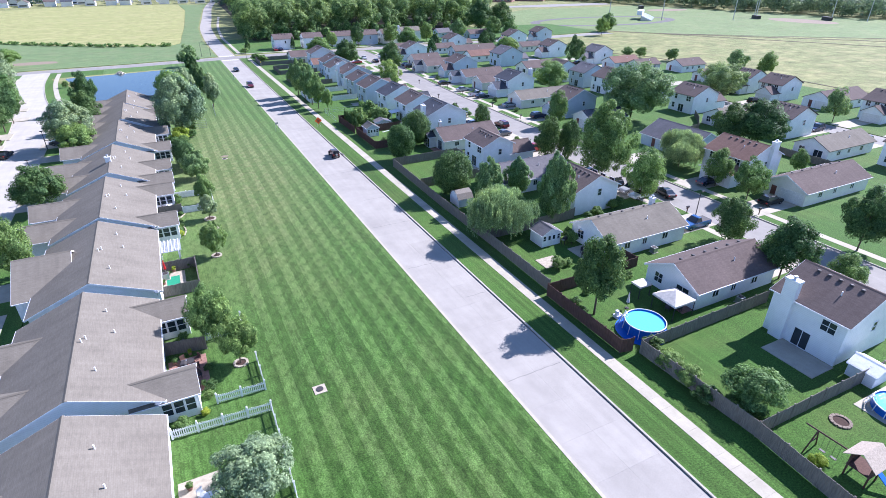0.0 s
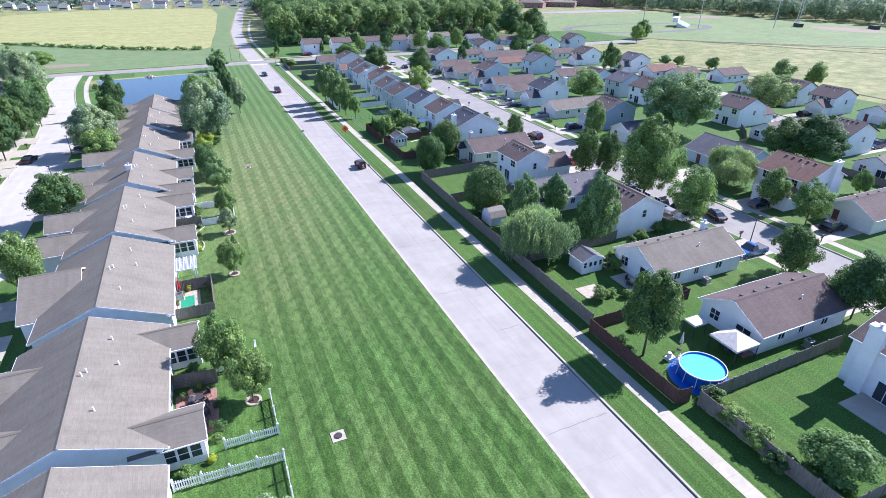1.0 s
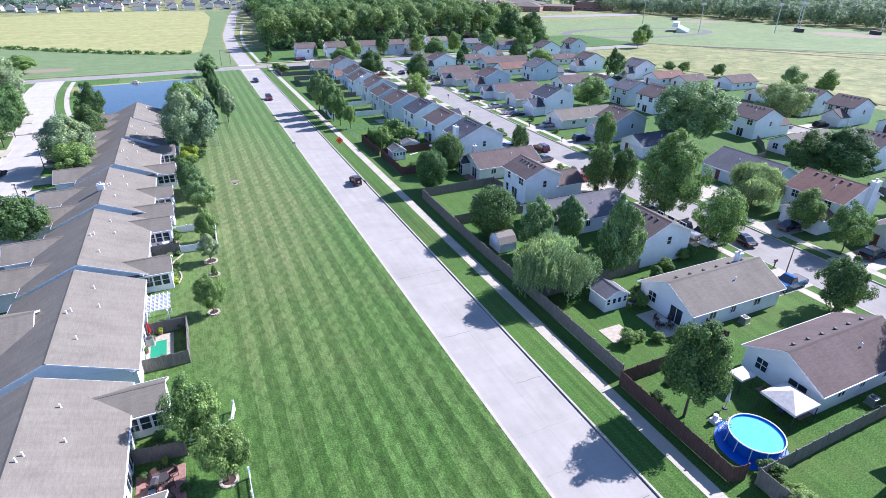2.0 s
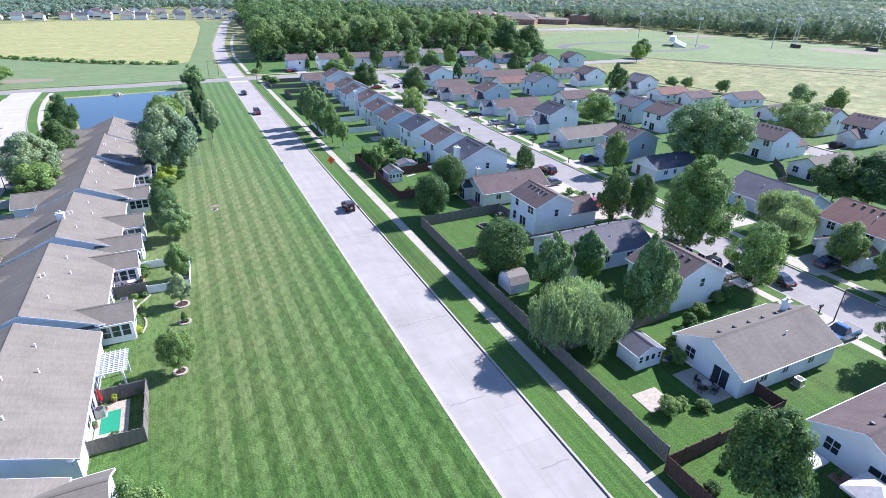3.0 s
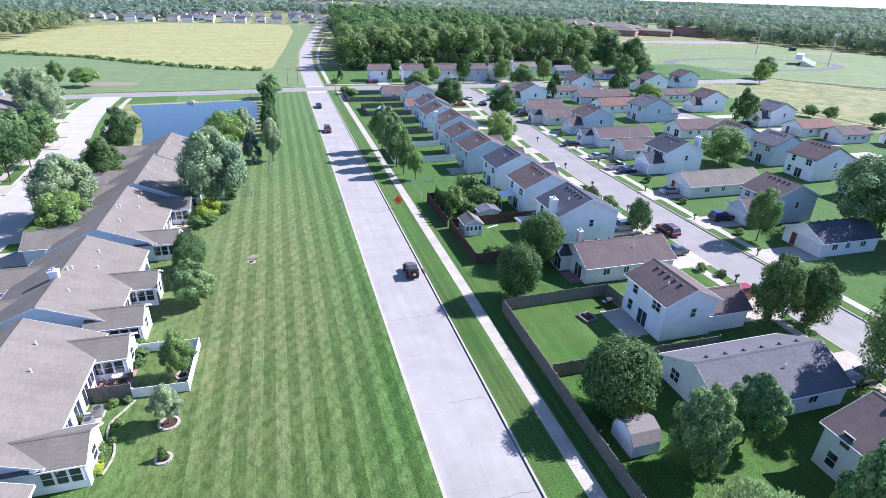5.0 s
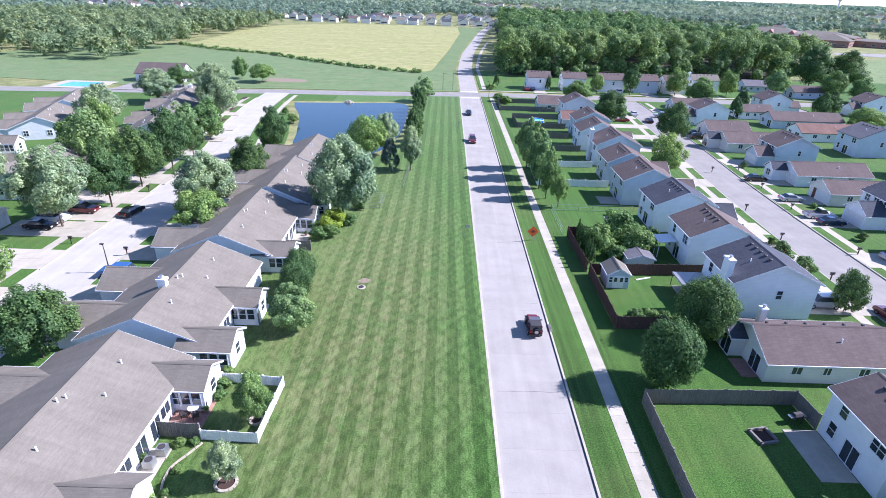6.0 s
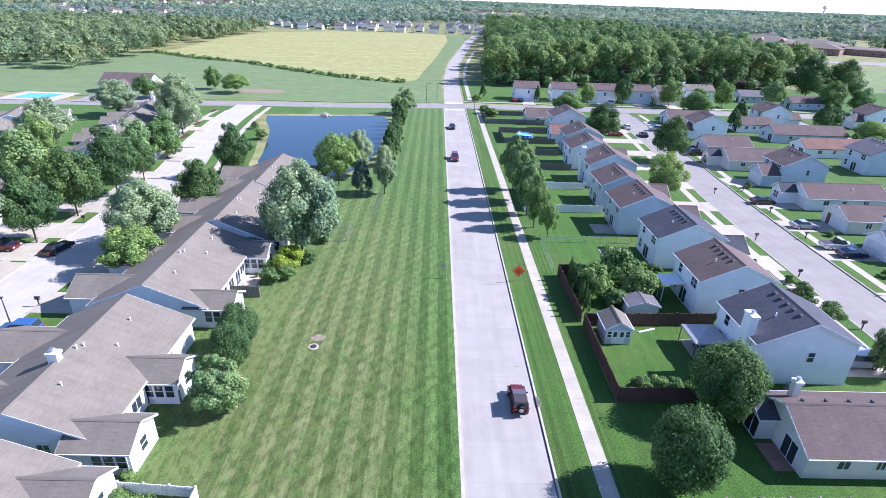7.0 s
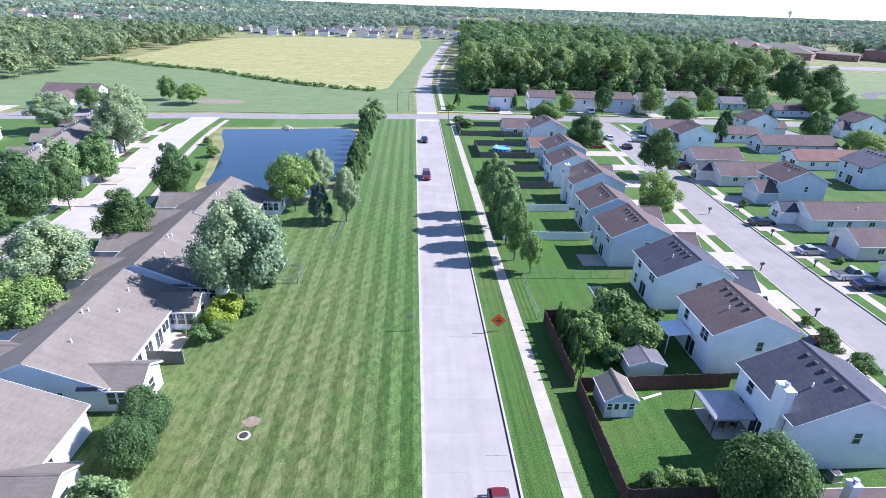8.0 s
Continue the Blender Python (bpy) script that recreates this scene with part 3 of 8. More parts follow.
def window_mesh(w, h, cols, rows):
    key = (round(w, 2), round(h, 2), cols, rows)
    if key not in window_meshes:
        bm = bmesh.new()
        t = 0.09
        xs, zs = [-w / 2 - t, -w / 2], [-t, 0]
        for i in range(1, cols):
            xs += [-w / 2 + w * i / cols - 0.03, -w / 2 + w * i / cols + 0.03]
        for i in range(1, rows):
            zs += [h * i / rows - 0.025, h * i / rows + 0.025]
        xs += [w / 2, w / 2 + t]
        zs += [h, h + t]
        lattice(bm, xs, zs, lambda i, j: i % 2 == 0 or j % 2 == 0, -0.06, 0.0)
        frame_mesh = mesh_of("window_frame", bm, M["trim"])
        bm = bmesh.new()
        box(bm, -w / 2, w / 2, -0.02, -0.004, 0, h)
        window_meshes[key] = (frame_mesh, mesh_of("pane", bm, M["glass"]))
    return window_meshes[key]


FACE = {"S": 0, "E": 90, "N": 180, "W": 270}


def window(parent, face, x, y, z, w, h, cols=2, rows=2):
    fm, pm = window_mesh(w, h, cols, rows)
    ob = share("window", fm, parent, x, y, z, FACE[face])
    share("pane", pm, ob)
    return ob


panel_meshes = {}


def leaf_door(parent, face, x, y, w, h, kind):
    key = (kind, w, h)
    if key not in panel_meshes:
        bm = bmesh.new()
        if kind == "garage_door":
            rows, cols = 4, max(4, int(w / 0.6))
            box(bm, -w / 2, w / 2, -0.02, 0, 0, h)
            for r in range(rows):
                for c in range(cols):
                    x0, z0 = -w / 2 + c * w / cols, r * h / rows
                    box(bm, x0 + 0.05, x0 + w / cols - 0.05, -0.045, -0.018, z0 + 0.05, z0 + h / rows - 0.05)
            me = mesh_of(kind, bm, M["garage"])
        else:
            box(bm, -w / 2, w / 2, -0.05, 0, 0, h)
            for z0 in (0.2, 1.1):
                box(bm, -w / 2 + 0.15, w / 2 - 0.15, -0.07, -0.045, z0, z0 + 0.75)
            me = mesh_of(kind, bm, M["door"])
        panel_meshes[key] = me
    return share(kind, panel_meshes[key], parent, x, y, 0.08, FACE[face])


def vents(parent, xs, ys, zs):
    for x, y, z in zip(xs, ys, zs):
        if "v" not in panel_meshes:
            bm = bmesh.new()
            cylinder(bm, 0, 0, -0.2, 0.10, 0.22, 0.20, n=8)
            cylinder(bm, 0, 0, 0.10, 0.18, 0.26, 0.16, n=8)
            panel_meshes["v"] = mesh_of("roof_vent", bm, M["dark"])
        share("roof_vent", panel_meshes["v"], parent, x, y, z)


def pipe_vent(parent, x, y, z, h=0.45):
    if "p" not in panel_meshes:
        bm = bmesh.new()
        cylinder(bm, 0, 0, -0.3, 0.45, 0.07, n=8)
        cylinder(bm, 0, 0, -0.12, 0.03, 0.17, 0.08, n=8)
        panel_meshes["p"] = mesh_of("vent_pipe", bm, M["trim"])
    share("vent_pipe", panel_meshes["p"], parent, x, y, z)


def chimney(parent, x, y, w, d, z0, z1, wall="white"):
    bm = bmesh.new()
    box(bm, x - w / 2, x + w / 2, y - d / 2, y + d / 2, z0, z1)
    c = part("chimney", bm, M[wall], parent)
    bm = bmesh.new()
    box(bm, x - w / 2 - 0.08, x + w / 2 + 0.08, y - d / 2 - 0.08, y + d / 2 + 0.08, z1 - 0.22, z1 + 0.05)
    part("chimney_cap", bm, M["trim"], c)
    bm = bmesh.new()
    cylinder(bm, x, y, z1 + 0.04, z1 + 0.35, 0.16, n=10)
    cylinder(bm, x, y, z1 + 0.35, z1 + 0.42, 0.26, 0.22, n=10)
    part("flue", bm, M["steel"], c)


ROOFWORD = {"roof_tan": "tan", "roof_brown": "brown", "roof_dark": "charcoal", "roof_grey": "grey", "roof_red": "russet"}
WALLWORD = {"white": "white", "cream": "cream", "blue": "blue-grey"}


def two_storey(x0, x1, y0, y1, roof="roof_brown", wall="white", axis="y", street="E", stack=None, garage=0.0, label="", eave=5.0):
    """Two-storey gabled house; street: the side of its front; stack: chimney (side, place along it)."""
    spare = x1 - x0 - 10.0
    if axis == "y" and spare > 1.0:
        # deep plots: a ten metre main mass with a long garage wing before it
        x0, x1 = (x0 + 0.2 * spare, x1 - 0.8 * spare) if street == "E" else (x0 + 0.8 * spare, x1 - 0.2 * spare)
        garage = max(garage, 0.8 * spare) + 0.4
    cx, cy = (x0 + x1) / 2, (y0 + y1) / 2
    h = empty("house", cx, cy)
    w, l = (x1 - x0) / 2, (y1 - y0) / 2
    ridge = eave + 0.46 * (w if axis == "y" else l)
    block(h, -w, w, -l, l, eave, ridge, axis, wall, roof)
    back = "W" if street == "E" else "E"
    sx = -1 if back == "W" else 1
    # garden side
    for v, zz, ww, hh, cc in ((-l * 0.58, 3.4, 1.45, 1.25, 2), (l * 0.5, 3.4, 0.85, 1.3, 1), (l * 0.62, 0.85, 0.85, 1.4, 1), (-l * 0.05, 0.1, 1.7, 2.05, 2)):
        window(h, back, sx * (w + 0.002), v, zz, ww, hh, cc, 1 if hh > 2 else 2)
    # street side
    for v in (-l * 0.55, l * 0.05, l * 0.6):
        window(h, street, -sx * (w + 0.002), v, 3.5, 1.1, 1.3, 2, 2)
    window(h, street, -sx * (w + 0.002), l * 0.6, 0.9, 1.1, 1.4, 2, 2)
    leaf_door(h, street, -sx * (w + 0.002), l * 0.15, 0.95, 2.05, "front_door")
    # ends
    window(h, "S", w * 0.12, -l - 0.002, 2.9, 0.7, 1.15, 1, 2)
    window(h, "N", -w * 0.2, l + 0.002, 3.3, 0.8, 1.2, 1, 2)
    if garage:
        s = 1 if street == "E" else -1
        gx0, gx1 = sorted((s * w - s * 0.3, s * (w + garage)))
        block(h, gx0, gx1, -l + 0.3, l * 0.45, 2.7, 4.4, "x", wall, roof)
        leaf_door(h, street, (gx1 + 0.002) if s > 0 else (gx0 - 0.002), (-l + 0.3 + l * 0.45) / 2, 4.6, 2.15, "garage_door")
    if stack:
        side, v = stack
        if side in "WE":
            s = -1 if side == "W" else 1
            chimney(h, s * (w + 0.33), v - cy, 0.75, 1.45, 0.0, 7.5, wall)
        else:
            s = -1 if side == "S" else 1
            chimney(h, v - cx, s * (l + 0.33), 1.45, 0.75, 0.0, ridge + 0.7, wall)
    n = 5
    for i in range(n):
        t = (i - 2) / 2.6
        if axis == "y":
            vents(h, [-0.7], [t * l * 0.75], [ridge - 0.18])
        else:
            vents(h, [t * w * 0.75], [-0.7], [ridge - 0.18])
    pipe_vent(h, -w * 0.45 if axis == "y" else w * 0.3, -l * 0.3, eave + (ridge - eave) * 0.55 + 0.1)
    tagged(h, label or "two-storey %s vinyl-sided house with %s shingle roof" % (WALLWORD[wall], ROOFWORD[roof]), "house", "houses of the estate")
    return h


def one_storey(x0, x1, y0, y1, roof="roof_brown", wall="white", axis="x", street="E", stack=None, label="", garage_front=True, dormer=False, plain=False):
    cx, cy = (x0 + x1) / 2, (y0 + y1) / 2
    h = empty("bungalow", cx, cy)
    w, l = (x1 - x0) / 2, (y1 - y0) / 2
    half = l if axis == "x" else w
    eave, ridge = 2.6, 2.6 + 0.5 * half
    block(h, -w, w, -l, l, eave, ridge, axis, wall, roof)
    back = "W" if street == "E" else "E"
    sx = -1 if back == "W" else 1
    window(h, back, sx * (w + 0.002), -l * 0.45, 0.1, 1.8, 2.05, 2, 1)
    window(h, back, sx * (w + 0.002), l * 0.5, 0.9, 1.2, 1.3, 2, 2)
    if plain:
        return tagged(h, label, "house", "houses of the estate")
    for u, ww in ((-w * 0.55, 1.2), (-w * 0.1, 0.9), (w * 0.45, 1.2)):
        window(h, "S", u, -l - 0.002, 1.15, ww * 0.85, 0.9, 2, 1)
        window(h, "N", -u, l + 0.002, 1.15, ww * 0.85, 0.9, 2, 1)
    if garage_front:
        leaf_door(h, street, -sx * (w + 0.002), -l * 0.35, 4.6, 2.1, "garage_door")
    leaf_door(h, street, -sx * (w + 0.002), l * 0.45, 0.95, 2.05, "front_door")
    if dormer:
        # front gable over the garage wing
        s = -sx
        gx0, gx1 = sorted((s * w - s * 0.4, s * (w + 3.2)))
        block(h, gx0, gx1, l * 0.05, l * 0.95, 2.6, 3.9, "x", wall, "roof_dark")
        window(h, street, (gx1 + 0.002) if s > 0 else gx0 - 0.002, l * 0.5, 0.9, 1.5, 1.2, 2, 2)
    if stack:
        px, py = stack
        chimney(h, px - cx, py - cy, 0.65, 0.65, eave, ridge + 0.75, wall)
    for i in range(6):
        t = -0.75 + 0.3 * i
        if axis == "x":
            vents(h, [t * w], [0.75], [ridge - 0.22])
        else:
            vents(h, [0.75], [t * l], [ridge - 0.22])
    pipe_vent(h, w * 0.2 if axis == "x" else -w * 0.4, -l * 0.45 if axis == "x" else l * 0.2, eave + (ridge - eave) * 0.55 + 0.12)
    tagged(h, label or "single-storey %s vinyl-sided house with %s shingle roof" % (WALLWORD[wall], ROOFWORD[roof]), "house", "houses of the estate")
    return h


# row backing on to the road
two_storey(28.4, 38.2, 22.8, 30.8, "roof_brown", "white", eave=5.2, stack=("W", 29.0), label="two-storey white house with brown roof and wide chimney")
one_storey(23.9, 38.4, 36.7, 44.7, "roof_brown", label="white single-storey house with dark brown roof beside a pool")
one_storey(23.2, 38.2, 51.2, 59.4, "roof_tan", stack=(36.0, 56.4), label="white single-storey house with tan roof and short chimney")
two_storey(28.6, 37.8, 65.6, 73.2, "roof_brown", eave=4.3, label="two-storey white house with brown roof behind tall trees")
one_storey(22.8, 38.0, 78.2, 86.8, "roof_grey", label="single-storey house with grey roof and row of vents")
two_storey(26.5, 33.6, 92.0, 99.6, "roof_brown", garage=5.5, label="narrow two-storey pale house with brown roof and garage wing")
one_storey(25.0, 39.2, 106.5, 114.4, "roof_brown", stack=(27.0, 112.8), dormer=False, label="cream single-storey house with brown roof and white chimney", wall="cream")
bay = one_storey(23.4, 25.3, 111.0, 114.2, "roof_dark", "cream", axis="x", label="small gabled bay with dark roof beside a bungalow", garage_front=False, plain=True)
two_storey(26.8, 37.4, 119.0, 127.0, "roof_dark", eave=5.2, stack=("W", 120.8), label="two-storey white house with charcoal roof and garden chimney")
two_storey(26.9, 36.5, 132.3, 140.0, "roof_brown", eave=5.2, label="two-storey white house with brown roof and garden awning")
two_storey(26.6, 36.6, 145.7, 153.3, "roof_dark", garage=4.0)
two_storey(25.0, 34.8, 158.4, 166.4, "roof_brown", "blue", garage=4.2, label="two-storey blue-grey house with brown roof and garage wing")
two_storey(25.2, 33.8, 170.4, 178.4, "roof_brown", "blue", garage=4.5)
two_storey(26.2, 36.4, 184.2, 192.6, "roof_brown", "white", stack=("W", 189.0))
two_storey(25.4, 35.0, 197.4, 205.2, "roof_brown", "white", garage=4.0)
two_storey(27.0, 36.5, 210.5, 218.5, "roof_brown", "blue")
one_storey(26.0, 40.0, 223.0, 230.0, "roof_red")
two_storey(28.4, 38.4, 235.0, 243.0, "roof_brown", "white")
one_storey(22.4, 38.0, 246.0, 254.0, "roof_brown", "cream", label="long low cream house with brown roof near the junction")
# row across the street
one_storey(67.0, 86.0, 50.6, 58.6, "roof_brown", "cream", street="W", label="cream single-storey house with brown roof and wide garage")
two_storey(66.5, 76.4, 62.2, 71.8, "roof_red", "white", street="W", stack=("S", 73.0), garage=3.5, label="two-storey white house with russet roof and chimney")
one_storey(70.0, 80.6, 78.0, 92.0, "roof_grey", "blue", axis="y", street="W", label="long single-storey house with grey gabled roofs")
one_storey(66.4, 78.2, 105.6, 112.8, "roof_dark", "white", street="W", label="white single-storey house with near-black roof")
two_storey(67.0, 79.5, 118.6, 126.0, "roof_brown", "blue", street="W", garage=4.0)
one_storey(64.2, 82.0, 133.6, 141.0, "roof_tan", "cream", street="W")
two_storey(66.0, 80.4, 149.2, 157.2, "roof_dark", "white", street="W", stack=("E", 152.0), garage=3.0)
one_storey(67.0, 84.2, 161.2, 168.0, "roof_brown", "cream", street="W")
one_storey(67.4, 83.4, 173.0, 180.6, "roof_brown", "white", street="W", dormer=True)
two_storey(67.7, 81.0, 187.6, 195.6, "roof_brown", "blue", street="W", garage=3.5)
one_storey(65.0, 80.0, 200.0, 208.0, "roof_brown", "cream", street="W", dormer=True)
one_storey(66.0, 78.0, 214.0, 222.0, "roof_brown", "cream", street="W")
two_storey(67.5, 80.6, 232.0, 240.0, "roof_brown", "white", street="W")
one_storey(70.0, 84.0, 250.0, 258.0, "roof_brown", "blue", street="W")
# row behind
one_storey(95.0, 112.0, 63.4, 71.0, "roof_tan", "white", street="E", label="white single-storey house with tan roof by a fence")
two_storey(104.0, 114.0, 78.4, 86.0, "roof_brown", "white", street="E")
one_storey(98.7, 113.0, 90.8, 98.6, "roof_tan", "white", street="E")
two_storey(103.0, 116.0, 106.4, 114.6, "roof_brown", "white", street="E", garage=3.5)
two_storey(104.0, 114.0, 50.0, 58.0, "roof_brown", "white", street="E")
for (a, b, c, d, r, w, kind) in (
        (99, 110, 122, 130, "roof_brown", "blue", 2), (100, 111, 137.5, 145, "roof_brown", "white", 2), (100, 112, 149.5, 157, "roof_grey", "blue", 2),
        (97, 109, 161, 168.5, "roof_brown", "white", 2), (97, 110, 178, 186, "roof_brown", "cream", 1), (98, 109, 199, 207.5, "roof_grey", "blue", 2),
        (93, 110.5, 214.5, 222, "roof_red", "white", 1), (94, 116, 231, 239, "roof_brown", "blue", 1), (102, 114, 254, 262, "roof_brown", "white", 2),
        (90, 101, 244, 251, "roof_brown", "white", 1),
        (139.5, 151, 105.4, 113, "roof_brown", "white", 2), (143, 152, 118, 126, "roof_brown", "white", 2), (146, 159, 136, 143, "roof_brown", "cream", 1),
        (155, 168, 155.5, 163.5, "roof_brown", "white", 1), (141, 152, 164, 171, "roof_brown", "cream", 1), (136.5, 150, 173.2, 180.6, "roof_red", "white", 1),
        (136, 148, 187, 195, "roof_grey", "white", 2), (130, 142, 211, 219, "roof_brown", "white", 2), (131, 143, 231, 238, "roof_brown", "cream", 1),
        (138, 149, 254, 262, "roof_brown", "white", 2), (143, 161, 90.5, 99.5, "roof_brown", "white", 1), (143, 153.5, 75.6, 83.4, "roof_brown", "white", 2),
        (150, 163, 58, 66, "roof_brown", "white", 2), (138, 150, 40, 48, "roof_brown", "cream", 1), (98, 110, 36, 44, "roof_brown", "white", 2)):
    side = "E" if a < 118 else "W"
    if kind == 2:
        two_storey(a, b, c, d, r, w, street=side, garage=3.2)
    else:
        one_storey(a, b, c, d, r, w, street=side)
# houses facing the junction street, before the wood
for a, b, r, w in ((24.4, 33.8, "roof_brown", "white"), (39.0, 48.6, "roof_brown", "white"), (54.2, 64.6, "roof_brown", "white"), (69.0, 78.6, "roof_brown", "blue"), (81.5, 90.5, "roof_brown", "cream")):
    two_storey(a, b, 291.0, 299.5, r, w, axis="x", street="W")
two_storey(95.6, 107.0, 298, 306, "roof_tan", "white", axis="x", street="E", stack=("W", 302))
one_storey(121, 134, 303, 311, "roof_grey", "blue")
one_storey(135, 150, 290, 298, "roof_brown", "blue")
two_storey(160, 172, 262, 270, "roof_brown", "blue", street="W")


# ---- villas beside the lawn ----
def villa(x, y, rz=0.0, rooms=(-8.75, 4.65), chim=False, wide_wing=False):
    """A semi-detached villa: long tan roof, two sunroom gables on the garden side, garage wings on the street side."""
    h = empty("villa", x, y, 0, rz)
    L = 9.0
    block(h, -6.6, 6.6, -L, L, 2.8, 5.6, "y", "white", "roof_tan", 0.3)
    for y0 in rooms:
        block(h, 4.2, 9.5, y0, y0 + 4.1, 2.65, 3.85, "x", "white", "roof_tan", 0.28)
        window(h, "E", 9.502, y0 + 2.05, 0.95, 0.95, 1.25, 1, 2)
        for k in range(3):
            window(h, "S", 7.5 + (k - 0.5) * 0.98 - 0.2, y0 - 0.002, 0.85, 0.78, 1.35, 1, 2)
            window(h, "N", 7.5 + (k - 0.5) * 0.98 - 0.2, y0 + 4.102, 0.85, 0.78, 1.35, 1, 2)
    # garage wings towards the street: two small gables, or one broad gable over both
    for g0, wide, top in (((-4.2, 11.4, 5.3),) if wide_wing else ((-L + 2.0, 5.6, 4.1), (L - 7.6, 5.6, 4.1))):
        block(h, -10.4 if not wide_wing else -8.6, -3.0, g0, g0 + wide, 2.6, top, "x", "white", "roof_tan", 0.3)
        for k in ((0.5,) if not wide_wing else (0.26, 0.74)):
            leaf_door(h, "W", -10.402 if not wide_wing else -8.602, g0 + wide * k, 4.6, 2.1, "garage_door")
    for yy in (-3.4, -1.0, 1.4, 3.2):
        window(h, "E", 6.602, yy, 0.1 if yy in (-1.0, 1.4) else 0.9, 1.5, 2.0 if yy in (-1.0, 1.4) else 1.2, 2, 1)
    window(h, "S", -3.0, -L - 0.002, 1.0, 1.0, 1.2, 2, 2)
    window(h, "S", 2.0, -L - 0.002, 1.0, 1.0, 1.2, 2, 2)
    window(h, "N", 0.5, L + 0.002, 1.0, 1.0, 1.2, 2, 2)
    for px, py in ((1.8, -5.0), (3.0, 1.5), (2.2, 5.5), (0.5, -0.5), (0.8, 0.1)):
        pipe_vent(h, px, py, 5.6 - px * 2.8 / 6.6 + 0.1)
    if chim:
        chimney(h, -0.2, -2.4, 0.9, 0.7, 4.6, 6.5)
    bm = bmesh.new()
    cylinder(bm, 6.3, -L - 0.18, 2.2, 2.9, 0.03, n=6)
    cylinder(bm, 6.3, -L - 0.3, 2.85, 2.92, 0.32, 0.28, n=12)
    part("satellite_dish", bm, M["steel"], h)
    return tagged(h, "long low white villa with tan shingle roof and sunroom gables", "house", "villas along the lawn")


VILLA_ROWS = [(-41.0, 34.2, False), (-41.0, 54.6, False), (-40.6, 75.0, False), (-40.5, 95.0, False), (-40.2, 115.6, True), (-39.6, 136.2, False), (-39.0, 156.0, False), (-38.4, 174.0, False)]
for vx, vy, vc in VILLA_ROWS:
    villa(vx, vy, 0.0, {34.2: (), 75.0: (), 115.6: (-10.0, -1.5)}.get(vy, (-9.04, 4.75)), vc, vy == 75.0)
for vx, vy, rz, vc in ((-82.4, 198.0, 193.0, True), (-86.8, 217.0, 193.0, False), (-91.2, 236.0, 193.0, True), (-112.0, 200.0, 20.0, False), (-119.0, 221.0, 20.0, False), (-88.5, 160.0, 184.0, False), (-90.0, 134.0, 180.0, False), (-88.0, 112.0, 180.0, False), (-88.0, 91.0, 180.0, False), (-114.0, 172.0, 10.0, False)):
    villa(vx, vy, rz, chim=vc)


# ---- trees ----
def limbs(bm, h, r, n, rng, reach):
    tube(bm, (0, 0, 0), (0, 0, h * 0.55), r, r * 0.65, 8)
    tube(bm, (0, 0, h * 0.55), (0.02, 0.01, h * 0.95), r * 0.65, r * 0.3, 6)
    for i in range(n):
        a = 2 * math.pi * i / n + rng.uniform(-0.4, 0.4)
        z = h * rng.uniform(0.45, 0.85)
        d = reach * rng.uniform(0.45, 0.8)
        tube(bm, (0, 0, z), (d * math.cos(a), d * math.sin(a), z + reach * rng.uniform(0.35, 0.7)), r * 0.4, r * 0.1, 5)


def leaf_cloud(name, points, normals, sizes, rng, material, long=1.2, hang=None, wide=0.62):
    """Single-triangle leaf sprays at the points, facing the normals."""
    n = len(points)
    u = np.cross(normals, rng.normal(size=(n, 3)))
    if hang is not None:
        u = u * (1 - hang) + np.array([0, 0, -1.0]) * hang
    u /= np.linalg.norm(u, axis=1)[:, None]
    w = np.cross(normals, u)
    w /= np.linalg.norm(w, axis=1)[:, None]
    s = sizes[:, None]
    v = np.stack([points - u * s * long, points + u * s * 0.5 * long + w * s * wide, points + u * s * 0.5 * long - w * s * wide], 1).reshape(-1, 3)
    me = bpy.data.meshes.new(name)
    me.vertices.add(3 * n)
    me.vertices.foreach_set("co", v.astype(np.float32).ravel())
    me.loops.add(3 * n)
    me.loops.foreach_set("vertex_index", np.arange(3 * n, dtype=np.int32))
    me.polygons.add(n)
    me.polygons.foreach_set("loop_start", np.arange(0, 3 * n, 3, dtype=np.int32))
    me.update(calc_edges=True)
    me.materials.append(material)
    return me


def unit(v):
    return v / np.linalg.norm(v, axis=1)[:, None]


